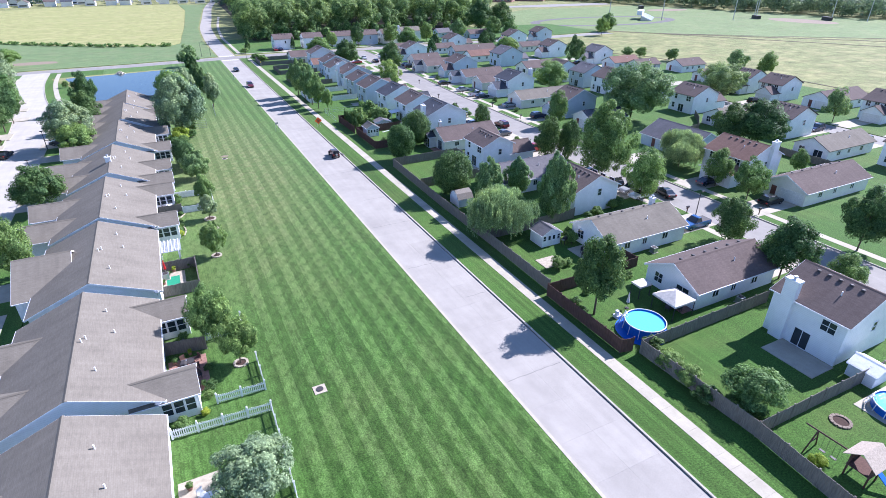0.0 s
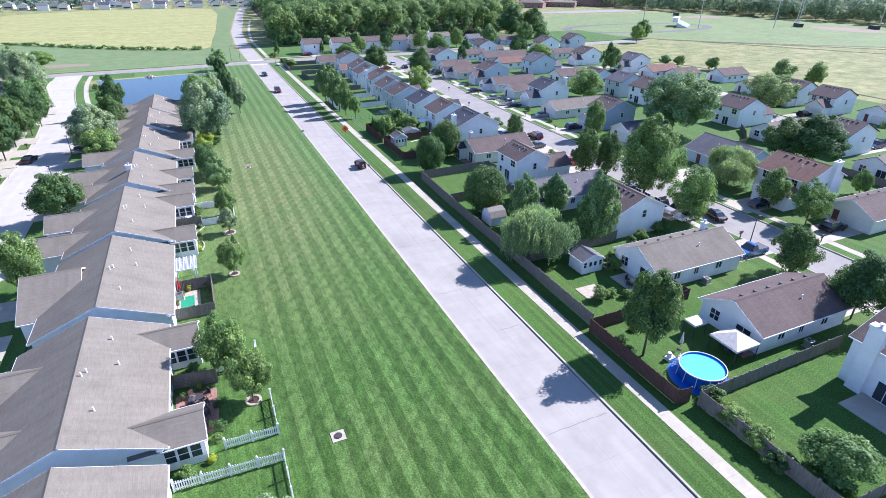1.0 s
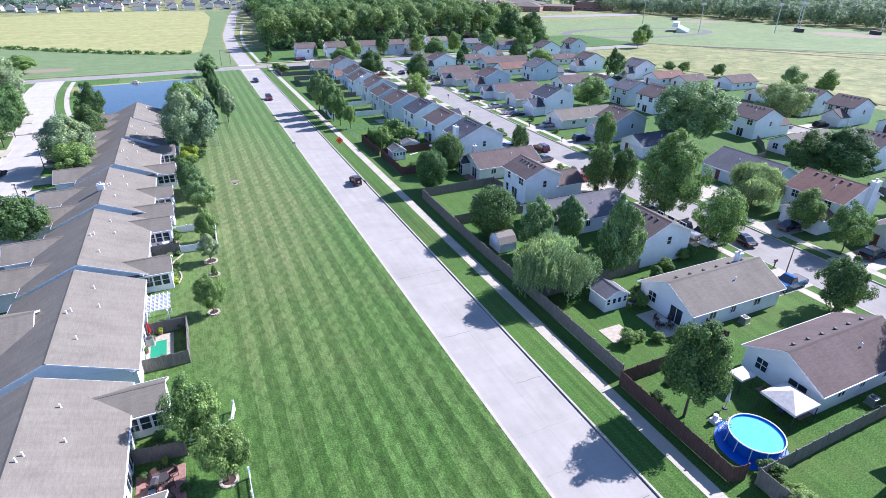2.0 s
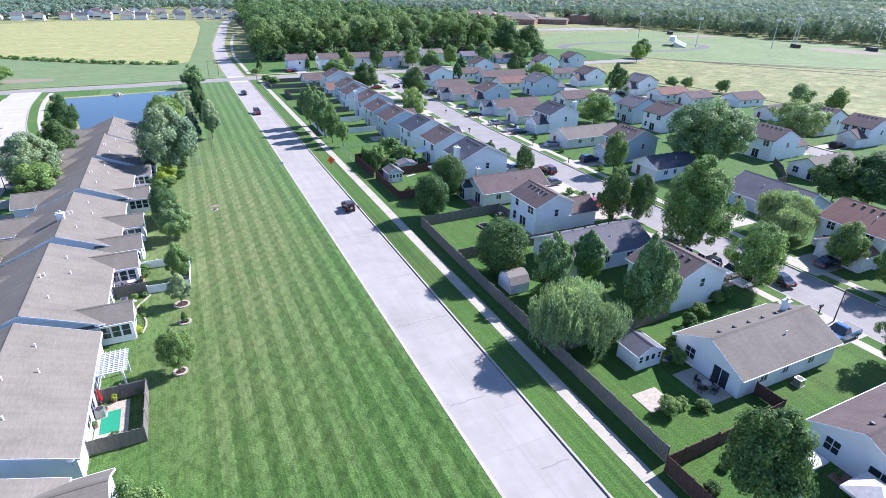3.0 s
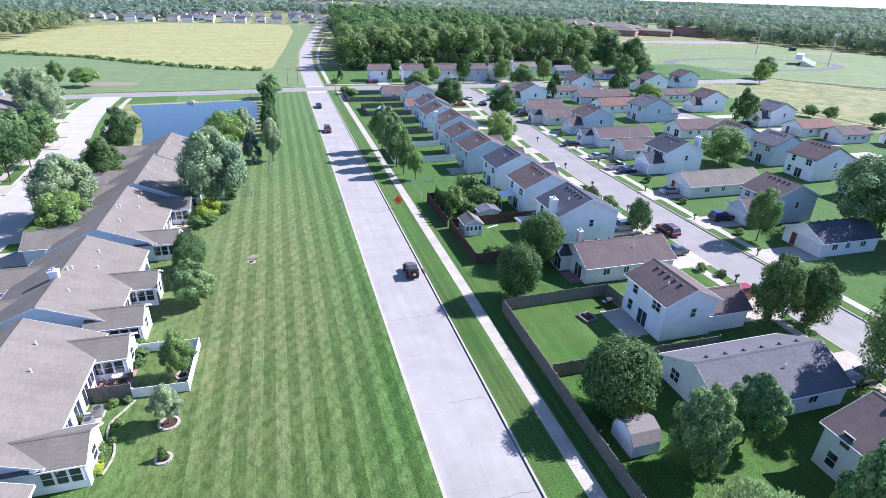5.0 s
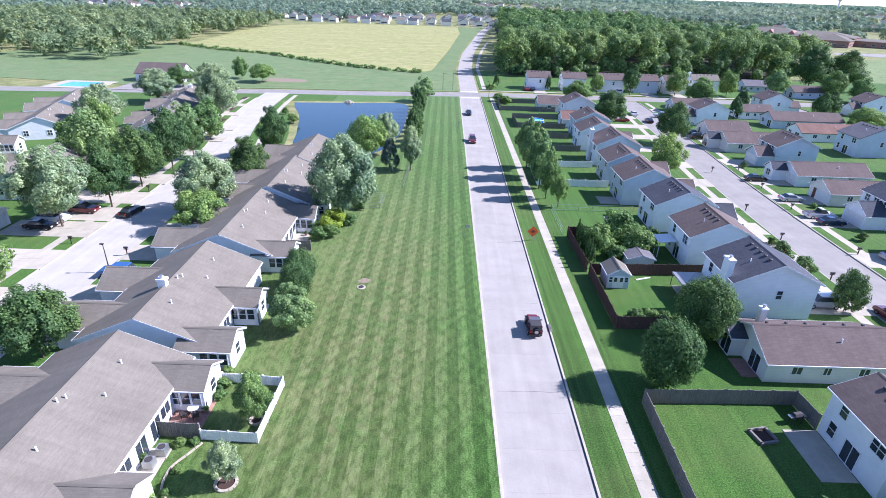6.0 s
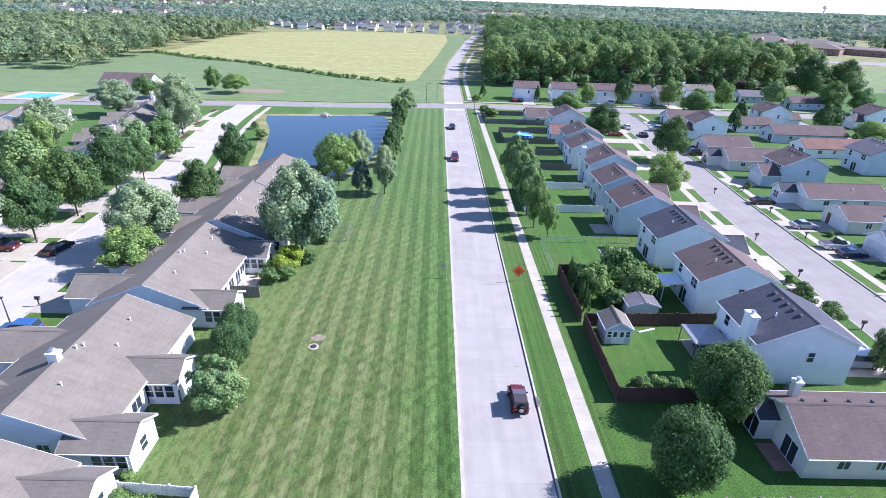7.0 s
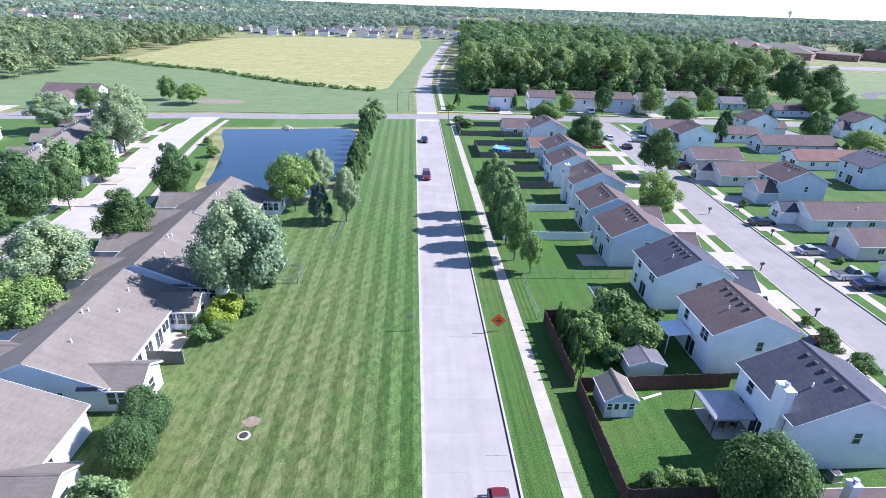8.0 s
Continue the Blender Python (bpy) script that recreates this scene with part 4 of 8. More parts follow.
def crown_mesh(name, material, seed, shape, blobs, leaves, size, blob_r=0.34):
    """A crown in a unit frame: radius 1, from z -1 to 1."""
    rng = np.random.default_rng(seed)
    out = rng.uniform(0.32, 0.92, (blobs, 1))
    v = unit(rng.normal(size=(blobs, 3))) * out
    br = blob_r * rng.uniform(0.75, 1.25, blobs) * (1.32 - 0.72 * out[:, 0])
    if shape == "dome":
        v[:, 2] = np.where(v[:, 2] < 0, v[:, 2] * 0.85, v[:, 2])
        v[:, :2] *= (1.0 - 0.18 * np.clip(v[:, 2:], 0, 1))
    elif shape == "oval":
        v[:, :2] *= 1.0 - 0.5 * np.clip(v[:, 2:], 0, 1)
        br *= 1.0 - 0.3 * np.clip(v[:, 2], 0, 1)
    elif shape == "cone":
        k = 0.95 * (1 - v[:, 2]) / 2 + 0.06
        m = np.hypot(v[:, 0], v[:, 1]) + 1e-6
        v[:, 0] *= k * 0.8 / m
        v[:, 1] *= k * 0.8 / m
        br *= 0.75 * (1 - v[:, 2]) / 2 + 0.3
    elif shape == "ball":
        v = unit(v) * rng.uniform(0.64, 0.78, (blobs, 1))
        br = blob_r * rng.uniform(0.7, 1.1, blobs)
        v[::4] *= 0.62
    who = rng.integers(0, blobs, int(leaves * 1.5))
    d = unit(rng.normal(size=(len(who), 3)))
    keep = (np.sum(d * v[who], 1) > -0.25 * np.linalg.norm(v[who], axis=1)) | (rng.random(len(who)) < 0.25)
    who, d = who[keep][:leaves], d[keep][:leaves]
    n = len(who)
    p = v[who] + d * br[who][:, None] * rng.uniform(0.6, 1.12, (n, 1))
    nrm = unit(d + 0.6 * v[who] + rng.normal(scale=0.42, size=(n, 3)) + np.array([0, 0, 0.3]))
    return leaf_cloud(name, p, nrm, size * rng.uniform(0.6, 1.4, n), rng, material)


def willow_mesh(name, material, seed, strands, size):
    rng = np.random.default_rng(seed)
    pts, nrm = [], []
    heads = unit(rng.normal(size=(64, 3)) + np.array([0, 0, 0.55])) * rng.uniform(0.5, 1.0, (64, 1)) * np.array([0.8, 0.8, 0.62])
    for i in range(strands):
        h = heads[rng.integers(0, len(heads))]
        a = rng.uniform(0, 6.28)
        r = 0.25 * math.sqrt(rng.random())
        x, y = h[0] + r * math.cos(a), h[1] + r * math.sin(a)
        top = h[2] + 0.2 * math.sqrt(max(0.0, 1 - (r / 0.25) ** 2)) + rng.uniform(-0.04, 0.04)
        rr = math.hypot(x, y) + 1e-6
        length = rng.uniform(0.2, 0.5) + 0.35 * rr * rng.random()
        k = np.arange(int(length / (size * 1.1)))
        z = top - k * size * 1.1
        sway = 0.03 * np.sin(k * 0.25 + a)
        out = np.stack([x * (1 + sway) + rng.normal(scale=0.012, size=len(k)), y * (1 + sway) + rng.normal(scale=0.012, size=len(k)), z], 1)
        out = out[out[:, 2] > -1]
        pts.append(out)
        nn = np.tile(np.array([x / rr, y / rr, 0.5]), (len(out), 1)) + rng.normal(scale=0.35, size=(len(out), 3))
        nrm.append(unit(nn))
    p, n = np.concatenate(pts), np.concatenate(nrm)
    return leaf_cloud(name, p, n, size * rng.uniform(0.6, 1.2, len(p)), rng, material, 2.2, 0.7, 0.42)


def trunk_mesh(name, seed, reach):
    rng = random.Random(seed)
    bm = bmesh.new()
    limbs(bm, 1.0, 0.055, 7, rng, reach)
    return mesh_of(name, bm, M["bark"])


CROWNS_FAR = {
    "round": [crown_mesh("crown", M["leaf"], 31, "dome", 56, 6500, 0.056, 0.31), crown_mesh("crown", M["leaf_maple"], 32, "dome", 48, 6500, 0.056, 0.33), crown_mesh("crown", M["leaf_light"], 33, "dome", 62, 6500, 0.055, 0.29)],
    "oval": [crown_mesh("crown", M["leaf_dark"], 35, "oval", 60, 6500, 0.054, 0.3)],
    "silver": [crown_mesh("crown", M["leaf_silver"], 38, "dome", 66, 9000, 0.048, 0.26)],
}
CROWNS = {
    "round": [crown_mesh("crown", M["leaf"], 1, "dome", 84, 16000, 0.037, 0.27), crown_mesh("crown", M["leaf"], 2, "dome", 74, 16000, 0.037, 0.28), crown_mesh("crown", M["leaf_light"], 3, "dome", 88, 16000, 0.037, 0.26)],
    "ball": [crown_mesh("crown", M["leaf_dark"], 4, "ball", 160, 26000, 0.033, 0.27)],
    "oval": [crown_mesh("crown", M["leaf_dark"], 5, "oval", 84, 14000, 0.039, 0.29), crown_mesh("crown", M["leaf_dark"], 15, "oval", 76, 14000, 0.039, 0.3)],
    "maple": [crown_mesh("crown", M["leaf_maple"], 61, "oval", 96, 22000, 0.036, 0.23), crown_mesh("crown", M["leaf_maple"], 62, "oval", 84, 22000, 0.036, 0.24)],
    "tall": [crown_mesh("crown", M["leaf"], 18, "oval", 130, 30000, 0.026, 0.22)],
    "big": [crown_mesh("crown", M["leaf_sage"], 7, "dome", 120, 36000, 0.025, 0.21)],
    "silver": [crown_mesh("crown", M["leaf_silver"], 8, "dome", 120, 26000, 0.031, 0.22), crown_mesh("crown", M["leaf_silver"], 9, "dome", 110, 26000, 0.031, 0.23)],
    "yellow": [crown_mesh("crown", M["leaf_yellow"], 10, "ball", 36, 6000, 0.055)],
    "shrub": [crown_mesh("crown", M["leaf"], 11, "dome", 34, 3600, 0.074), crown_mesh("crown", M["leaf_dark"], 12, "dome", 30, 3600, 0.074)],
    "con": [crown_mesh("crown", M["leaf_dark"], 13, "cone", 60, 3400, 0.07, 0.3)],
    "spruce": [crown_mesh("crown", M["leaf_spruce"], 14, "cone", 80, 9000, 0.042, 0.26)],
    "willow": [willow_mesh("crown", M["leaf_willow"], 16, 5200, 0.023)],
    "dark": [crown_mesh("crown", M["leaf_dark"], 42, "dome", 90, 17000, 0.036, 0.26)],
    "light": [crown_mesh("crown", M["leaf_light"], 41, "dome", 70, 15000, 0.038, 0.28)],
    "bush": [crown_mesh("crown", M["leaf"], 17, "dome", 70, 13000, 0.037, 0.25)],
}
TRUNKS = [trunk_mesh("trunk", 20 + i, 0.35) for i in range(3)]
TREE_LABEL = {
    "round": ("leafy green deciduous tree with a rounded crown", "tree"), "ball": ("dense dark green tree with a ball-shaped crown", "tree"),
    "oval": ("dark green pear-shaped ornamental tree", "tree"), "tall": ("tall broad-leaved tree with a tapering crown", "tree"), "big": ("large old tree with a broad uneven crown", "tree"),
    "silver": ("silver maple with pale grey-green leaves", "tree"), "yellow": ("golden yellow leafy shrub", "shrub"), "shrub": ("loose green garden shrub", "shrub"),
    "maple": ("upright maple with pale-backed green leaves", "tree"), "con": ("small clipped conical evergreen", "tree"), "spruce": ("blue-green spruce with a pointed crown", "tree"), "willow": ("weeping willow with drooping pale green strands", "tree"),
    "dark": ("dense dark green shade tree", "tree"), "light": ("airy tree with light green leaves", "tree"), "bush": ("broad loose green bush", "shrub")}
tree_rng = random.Random(5)


def tree(kind, x, y, R, rz, zc):
    """Crown half width R, half height rz, centre height zc."""
    if kind not in ("shrub", "bush", "yellow", "con", "spruce"):
        low = zc - rz
        R, rz = R * 1.1, rz * 1.16
        zc = max(zc - 0.15 * rz, rz * 1.02 + 0.12 * max(low, 0.0))
    t = empty("shrub" if kind in ("shrub", "bush", "yellow") else "tree", x, y, 0)
    far = (y > 195 or x > 100 or x < -64) and R < 5.2
    meshes = CROWNS_FAR[kind] if far and kind in CROWNS_FAR else CROWNS[kind]
    i = tree_rng.randrange(len(meshes))
    c = new("crown", meshes[i])
    c.parent = t
    if R < 1.0:
        zc -= 0.12
    c.matrix_basis = pose(0, 0, zc, 0, 0, tree_rng.uniform(0, 360)) @ Matrix.Diagonal((R * tree_rng.uniform(0.95, 1.05), R * tree_rng.uniform(0.95, 1.05), rz, 1))
    lab, cat = TREE_LABEL[kind]
    if R < 0.95:
        return tagged(t, lab, cat, "trees and shrubs")
    b = new("trunk", TRUNKS[i % 3])
    b.parent = t
    th = zc + 0.35 * rz
    k = max(1.0, 0.25 * th)
    b.matrix_basis = pose(0, 0, -0.02, 0, 0, tree_rng.uniform(0, 360)) @ Matrix.Diagonal((k * 1.3, k * 1.3, th, 1))
    lab, cat = TREE_LABEL[kind]
    return tagged(t, lab, cat, "trees and shrubs")


TREES = """dark 12.4 41.6 3.0 3.8 7.0|bush 15.7 23.0 3.3 2.3 2.3|willow 13.6 65.0 5.5 3.9 4.5|maple 24.0 65.0 3.0 5.2 7.4|tall 45.0 77.4 5.7 6.6 9.8|light 44.2 66.2 3.7 4.0 5.9
willow 65.0 76.0 5.2 3.6 4.4|ball 14.8 83.0 3.7 3.7 4.6|maple 17.6 75.0 2.7 4.0 5.6|maple 24.2 76.4 2.4 3.2 5.2|ball 14.0 105.3 3.0 3.5 4.7|ball 21.2 113.9 3.3 3.6 4.9|oval 43.6 121.4 2.1 2.8 3.8|oval 42.9 92.2 3.0 4.2 5.6
oval 47.2 90.4 2.7 3.9 5.3|round 62.0 64.6 2.7 2.9 4.5|round 61.2 57.3 3.0 3.2 4.9|oval 43.6 47.4 2.9 3.3 4.4|dark 40.3 36.9 3.4 3.5 5.5|round 45.0 31.6 2.3 2.0 3.1|dark 58.5 36.9 3.8 4.0 6.2
dark 88.5 82.2 5.0 4.0 5.8|dark 92.5 78.0 6.0 4.5 6.4|round 83.6 62.4 1.8 2.0 3.0|big 84.0 109.8 9.6 7.2 9.8|light 89.0 153.5 5.7 4.0 5.5|big 127.0 116.5 7.4 5.4 7.0|round 130.7 83.0 3.3 3.6 5.6
oval 128.5 188.5 4.3 5.2 7.0|round 61.6 113.4 2.7 3.6 5.6|maple 9.6 180.3 2.8 4.6 7.4|maple 10.0 173.2 3.0 4.8 7.8|maple 10.4 166.2 2.9 4.6 7.3|round 10.8 160.4 2.3 3.8 6.2|round 12.4 156.0 1.6 2.5 4.2|dark 40.5 225.5 5.0 4.3 6.7|dark 52.6 206.0 4.4 4.6 7.1
light 40.8 178.9 3.8 3.8 5.9|con 88.5 245.0 3.2 4.0 4.0|con 94.1 252.6 3.6 5.0 5.0|dark 158 318 9.0 8.0 9.6|round 215.4 270.0 4.1 4.4 6.8|round -26.7 77.8 1.8 2.2 3.5|round -29.3 56.7 2.3 2.9 4.5
round -27.2 51.4 1.9 2.6 4.1|round -26.0 98.8 1.6 2.2 3.4|maple -26.5 113.3 2.8 2.7 3.2|silver -28.4 33.9 3.2 1.9 3.4|silver -26.6 147.4 5.8 6.2 8.6|dark -51.2 107.0 3.9 3.3 5.2
round -50.8 82.9 2.6 3.4 5.3|dark -66.4 179.9 2.7 3.7 5.8|spruce -21.2 175.3 2.7 4.3 4.3|silver -16.7 175.9 2.6 3.9 6.1|round -17.6 256.8 3.9 3.4 5.2|yellow -27.8 142.9 2.7 1.7 1.7
ball -27.8 123.3 2.2 2.5 3.0|ball -27.5 119.7 2.1 2.5 3.0|silver -26.2 91.8 1.5 1.7 2.7|con -26.0 87.5 0.6 0.9 0.9|round -26.7 180.8 4.6 4.6 7.1|silver -23.3 186.7 3.4 4.1 6.4|dark -49.1 184.0 3.4 4.6 7.1|dark -47.9 163.1 3.9 3.9 6.1
silver -50.2 148.0 5.0 4.3 6.7|round -47.9 139.9 3.8 3.0 4.7|dark -66.7 170.4 4.6 5.3 8.2|round -72.5 189.5 4.2 4.2 6.2|dark -68.1 160.2 4.8 4.8 7.4|dark -67.8 149.3 4.3 4.8 7.5|silver -70.8 140.4 5.3 5.3 8.3
silver -98.2 200.6 6.6 4.8 7.5|round -92.2 178.7 3.6 3.6 5.5|round -86.5 181.4 3.0 4.9 7.6|round -109.7 271.8 5.2 3.3 5.1|silver -104.1 240.7 6.6 4.3 6.6|round -95.5 295.3 3.5 3.5 5.4|round -84.4 288.1 5.0 3.1 4.8
dark 172 316 8.4 7.4 8.6|round 119.6 227.0 5.0 3.4 5.3|shrub 15.0 136.6 2.6 2.5 2.5|shrub 18.9 141.4 2.8 2.8 2.8|shrub 21.0 136.5 2.7 2.3 2.3|shrub 43.2 135.9 1.8 1.6 1.6|shrub 44.4 131.6 1.7 1.4 1.4
round 84.5 287.2 4.4 4.3 6.6|oval 65.8 286.0 3.6 5.1 6.9|round 84.2 262.8 5.4 4.2 6.5|round 38.9 262.0 5.4 3.2 5.1|round 52 285.5 3.0 3.4 5.4|round 107 290 4 4 6|round 128 292 4.5 4.3 6.6|oval 118 246 3 4 5.5|oval 124 250 3 4 5.5
round 150 290 5 4.5 7|round 158 284 4.5 4 6|silver -86.5 246 4.4 5.0 7.6|round -69.5 197 4.0 4.2 6.0|round -90 256 4.0 3.6 5.4|silver -96 262 4.2 4.4 6.8|round -84 172 4.5 4.6 7.2|silver -90 150 5 5 7.8
dark -92 130 5 5 7.8|round -66 118 4 4 6.2|silver -69 98 4.5 4.8 7.4|dark -100 160 5 5 7.6|shrub 10.5 262 2.5 1.5 1.5|shrub 12.5 258 2.2 1.4 1.4|shrub 9 287 2.2 1.3 1.3|con 12 296 1.8 3.2 3.2|con 33 290 1.6 3.4 3.4|silver -75.5 219.5 6.2 6.0 8.6|silver -80 231 5.6 5.8 8.6|spruce -52 187 2.0 3.4 3.4|bush 12.9 30.6 1.6 1.1 1.1|bush 12.5 27.8 1.5 1.2 1.2|shrub 12.1 25.4 1.2 0.9 0.9|shrub 13.6 33.6 1.2 0.8 0.8|shrub -59 229 1.1 1.2 1.2|bush -53.4 217 1.9 1.6 1.6|shrub -53 206 0.9 1.0 1.0|bush 167.4 198.4 3.2 2.2 2.2|bush 171 193.6 3.2 2.4 2.4|bush 176 180 3.4 2.8 2.8|round 178 149 4.2 3.4 4.6|round 181 138 3.4 3.4 5.2|bush 183 141 2.8 2.0 2.0|round 233 285 5.6 4.6 6.2"""
for row in TREES.replace("\n", "|").split("|"):
    f = row.split()
    tree(f[0], *[float(k) for k in f[1:]])
# row of dark trees between the lawn and the pond
for i in range(11):
    tree("oval", -17.6 + 0.6 * math.sin(i * 2.1), 196 + i * 5.2, 1.7 + 0.3 * math.sin(i * 1.7), 2.9 + 0.5 * math.sin(i), 3.7 + 0.5 * math.sin(i))
# arborvitae row at the garden fence
for i in range(8):
    tree("con", 12.9, 131.8 + i * 1.35, 0.62, 2.1 + 0.2 * math.sin(i * 1.9), 2.1)


def woodland(name, spots, seed, material, leaves, size, label, floor=0.0):
    """Many crowns in one object; floor: how low the crowns reach, as a share of the height."""
    rng = np.random.default_rng(seed)
    P, N, S = [], [], []
    for (x, y, R, h) in spots:
        nb = 11
        cs = unit(rng.normal(size=(nb, 3)) + np.array([0, 0, 0.35]))
        cs *= rng.uniform(0.4, 0.72, (nb, 1))
        who = rng.integers(0, nb, leaves)
        d = unit(rng.normal(size=(leaves, 3)) + 0.5 * cs[who] + np.array([0, 0, 0.25]))
        p = cs[who] + d * 0.40 * rng.uniform(0.7, 1.1, (leaves, 1))
        half = min(h * (1 - floor) / 2, 0.92 * R) if floor else h / 2
        P.append(p * np.array([R, R, half]) + np.array([x, y, h - half]))
        N.append(unit(d + 0.5 * cs[who] + rng.normal(scale=0.35, size=(leaves, 3)) + np.array([0, 0, 0.3])))
        S.append(size * rng.uniform(0.6, 1.3, leaves))
    me = leaf_cloud(name, np.concatenate(P), np.concatenate(N), np.concatenate(S), rng, material)
    return tagged(new(name, me), label, "woodland", "", "stuff")


wood_rng = random.Random(11)


def scatter(x0, x1, y0, y1, step, R, h, keep=None):
    out = []
    y = y0
    while y < y1:
        x = x0
        while x < x1:
            px, py = x + wood_rng.uniform(-0.4, 0.4) * step, y + wood_rng.uniform(-0.4, 0.4) * step
            if keep is None or keep(px, py):
                out.append((px, py, R * wood_rng.uniform(0.75, 1.3), h * wood_rng.uniform(0.75, 1.2)))
            x += step
        y += step
    return out


def in_wood(x, y):
    west = 20 + (y - 335) * 0.08
    south = 330 + 0.07 * (x - 14) if x < 150 else 330 + 0.9 * (x - 140)
    return x > west and y > south and x < 205 and y < 760 and (y < 470 or x < 190)


FRONT = scatter(10, 205, 326, 420, 9.0, 6.2, 18.0, in_wood)
woodland("forest", FRONT, 3, M["leaf_far"], 1500, 0.50, "dense dark green wood with rounded crowns", 0.2)
woodland("forest", scatter(14, 205, 420, 760, 11.0, 7.4, 19.0, in_wood), 4, M["leaf_far"], 480, 0.85, "dense dark green wood stretching back", 0.3)
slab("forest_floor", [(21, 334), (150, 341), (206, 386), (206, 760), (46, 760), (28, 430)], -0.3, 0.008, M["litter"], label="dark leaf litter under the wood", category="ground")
woodland("undergrowth", [(x + dx + wood_rng.uniform(-1, 1), y - dy, R, h * wood_rng.uniform(0.8, 1.15)) for x, y, _, _ in FRONT if y < 350 + 0.75 * max(0, x - 150) or x < 34 for dx, dy, R, h in ((-3, 2.5, 4.6, 12.5), (3, 4.5, 3.2, 7.0))], 13, M["leaf_far"], 640, 0.55, "smaller trees and scrub at the edge of the wood")


woodland("forest", scatter(-420, -160, 326, 655, 11.5, 5.6, 12.5, lambda x, y: y > 336 + 0.12 * abs(x + 180) and x < (-178 if y > 430 else -174) and (y < 560 or x < -172 + 0.05 * (y - 560))), 5, M["leaf_west"], 420, 0.75, "light green wood along the fields", 0.03)
woodland("hedgerow", [(x + wood_rng.uniform(-1, 1), y + wood_rng.uniform(-1, 1), wood_rng.uniform(1.2, 2.4), wood_rng.uniform(0.7, 2.2)) for x, y in smooth_line([(-22, 330), (-45, 338), (-74, 356), (-112, 386), (-148, 402), (-180, 425)], 2.2)], 6, M["leaf"], 90, 0.42, "overgrown hedge between the green and the field")


def far_land(x, y):
    n = noise.noise(Vector((x / 220, y / 220, 3.3)))
    if -210 < x < 40 and y < 700:
        return False
    if x > 195 and y < 610:
        return False
    if -700 < x < 130 and 690 < y < 1150:
        return n > -0.08 and y > 722
    return n > -0.12


woodland("distant_trees", scatter(-900, 1100, 640, 1150, 20.0, 8.6, 11.0, far_land), 7, M["leaf_belt_haze"], 200, 1.45, "trees among distant houses")
woodland("distant_trees", scatter(-2300, 3000, 1150, 2500, 52.0, 26.0, 13.0, lambda x, y: noise.noise(Vector((x / 400, y / 300, 1.1))) > -0.2), 8, M["leaf_belt_haze"], 120, 3.8, "far belts of trees")
woodland("distant_trees", scatter(-4500, 4900, 2500, 4800, 110.0, 70.0, 17.0), 9, M["leaf_belt_haze"], 80, 10.5, "far belts of trees at the horizon")
woodland("forest", scatter(430, 640, 60, 640, 12.0, 8.0, 17.0, lambda x, y: x > 452 + (450 - y) * 0.19), 10, M["leaf_hazed_east"], 420, 0.95, "long belt of woodland behind the sports fields")
woodland("forest", scatter(640, 1300, 200, 900, 24.0, 13.0, 15.0), 20, M["leaf_belt_haze"], 180, 1.8, "further woodland behind the sports fields")
woodland("forest", scatter(-900, -420, 300, 640, 17.0, 8.0, 12.0, lambda x, y: noise.noise(Vector((x / 120, y / 120, 5.0))) > -0.1), 12, M["leaf"], 220, 1.6, "green wood beyond the villas")

# ---- pond ----
POND = smooth_line([(-61, 248), (-40, 250.6), (-24, 251.5), (-21.5, 235), (-22, 205), (-27, 188), (-38, 186), (-47, 193), (-49.5, 205), (-54.5, 228), (-59, 240), (-61, 248)], 4)[:-1]
slab("pond_bank", [(x * 1.0 + (x + 42) * (0.24 if x < -42 else 0.09), y + (y - 222) * 0.08) for x, y in POND], -0.3, 0.006, M["meadow"], label="rough grass bank round the pond", category="bank")
slab("pond", POND, -0.3, 0.02, M["water"], label="blue retention pond with rippled water", category="pond")
rocks = empty("rock_pile", -43.0, 250.9)
for i in range(14):
    bm = bmesh.new()
    r = 0.3 + 0.09 * i
    cylinder(bm, r * math.cos(i * 2.4), 0.5 * r * math.sin(i * 2.4), 0.0, 0.9 - 0.05 * i, 0.5, 0.3, 6)
    part("rock", bm, M["concrete"], rocks)
tagged(rocks, "pale rocks at the pond's edge", "rocks")


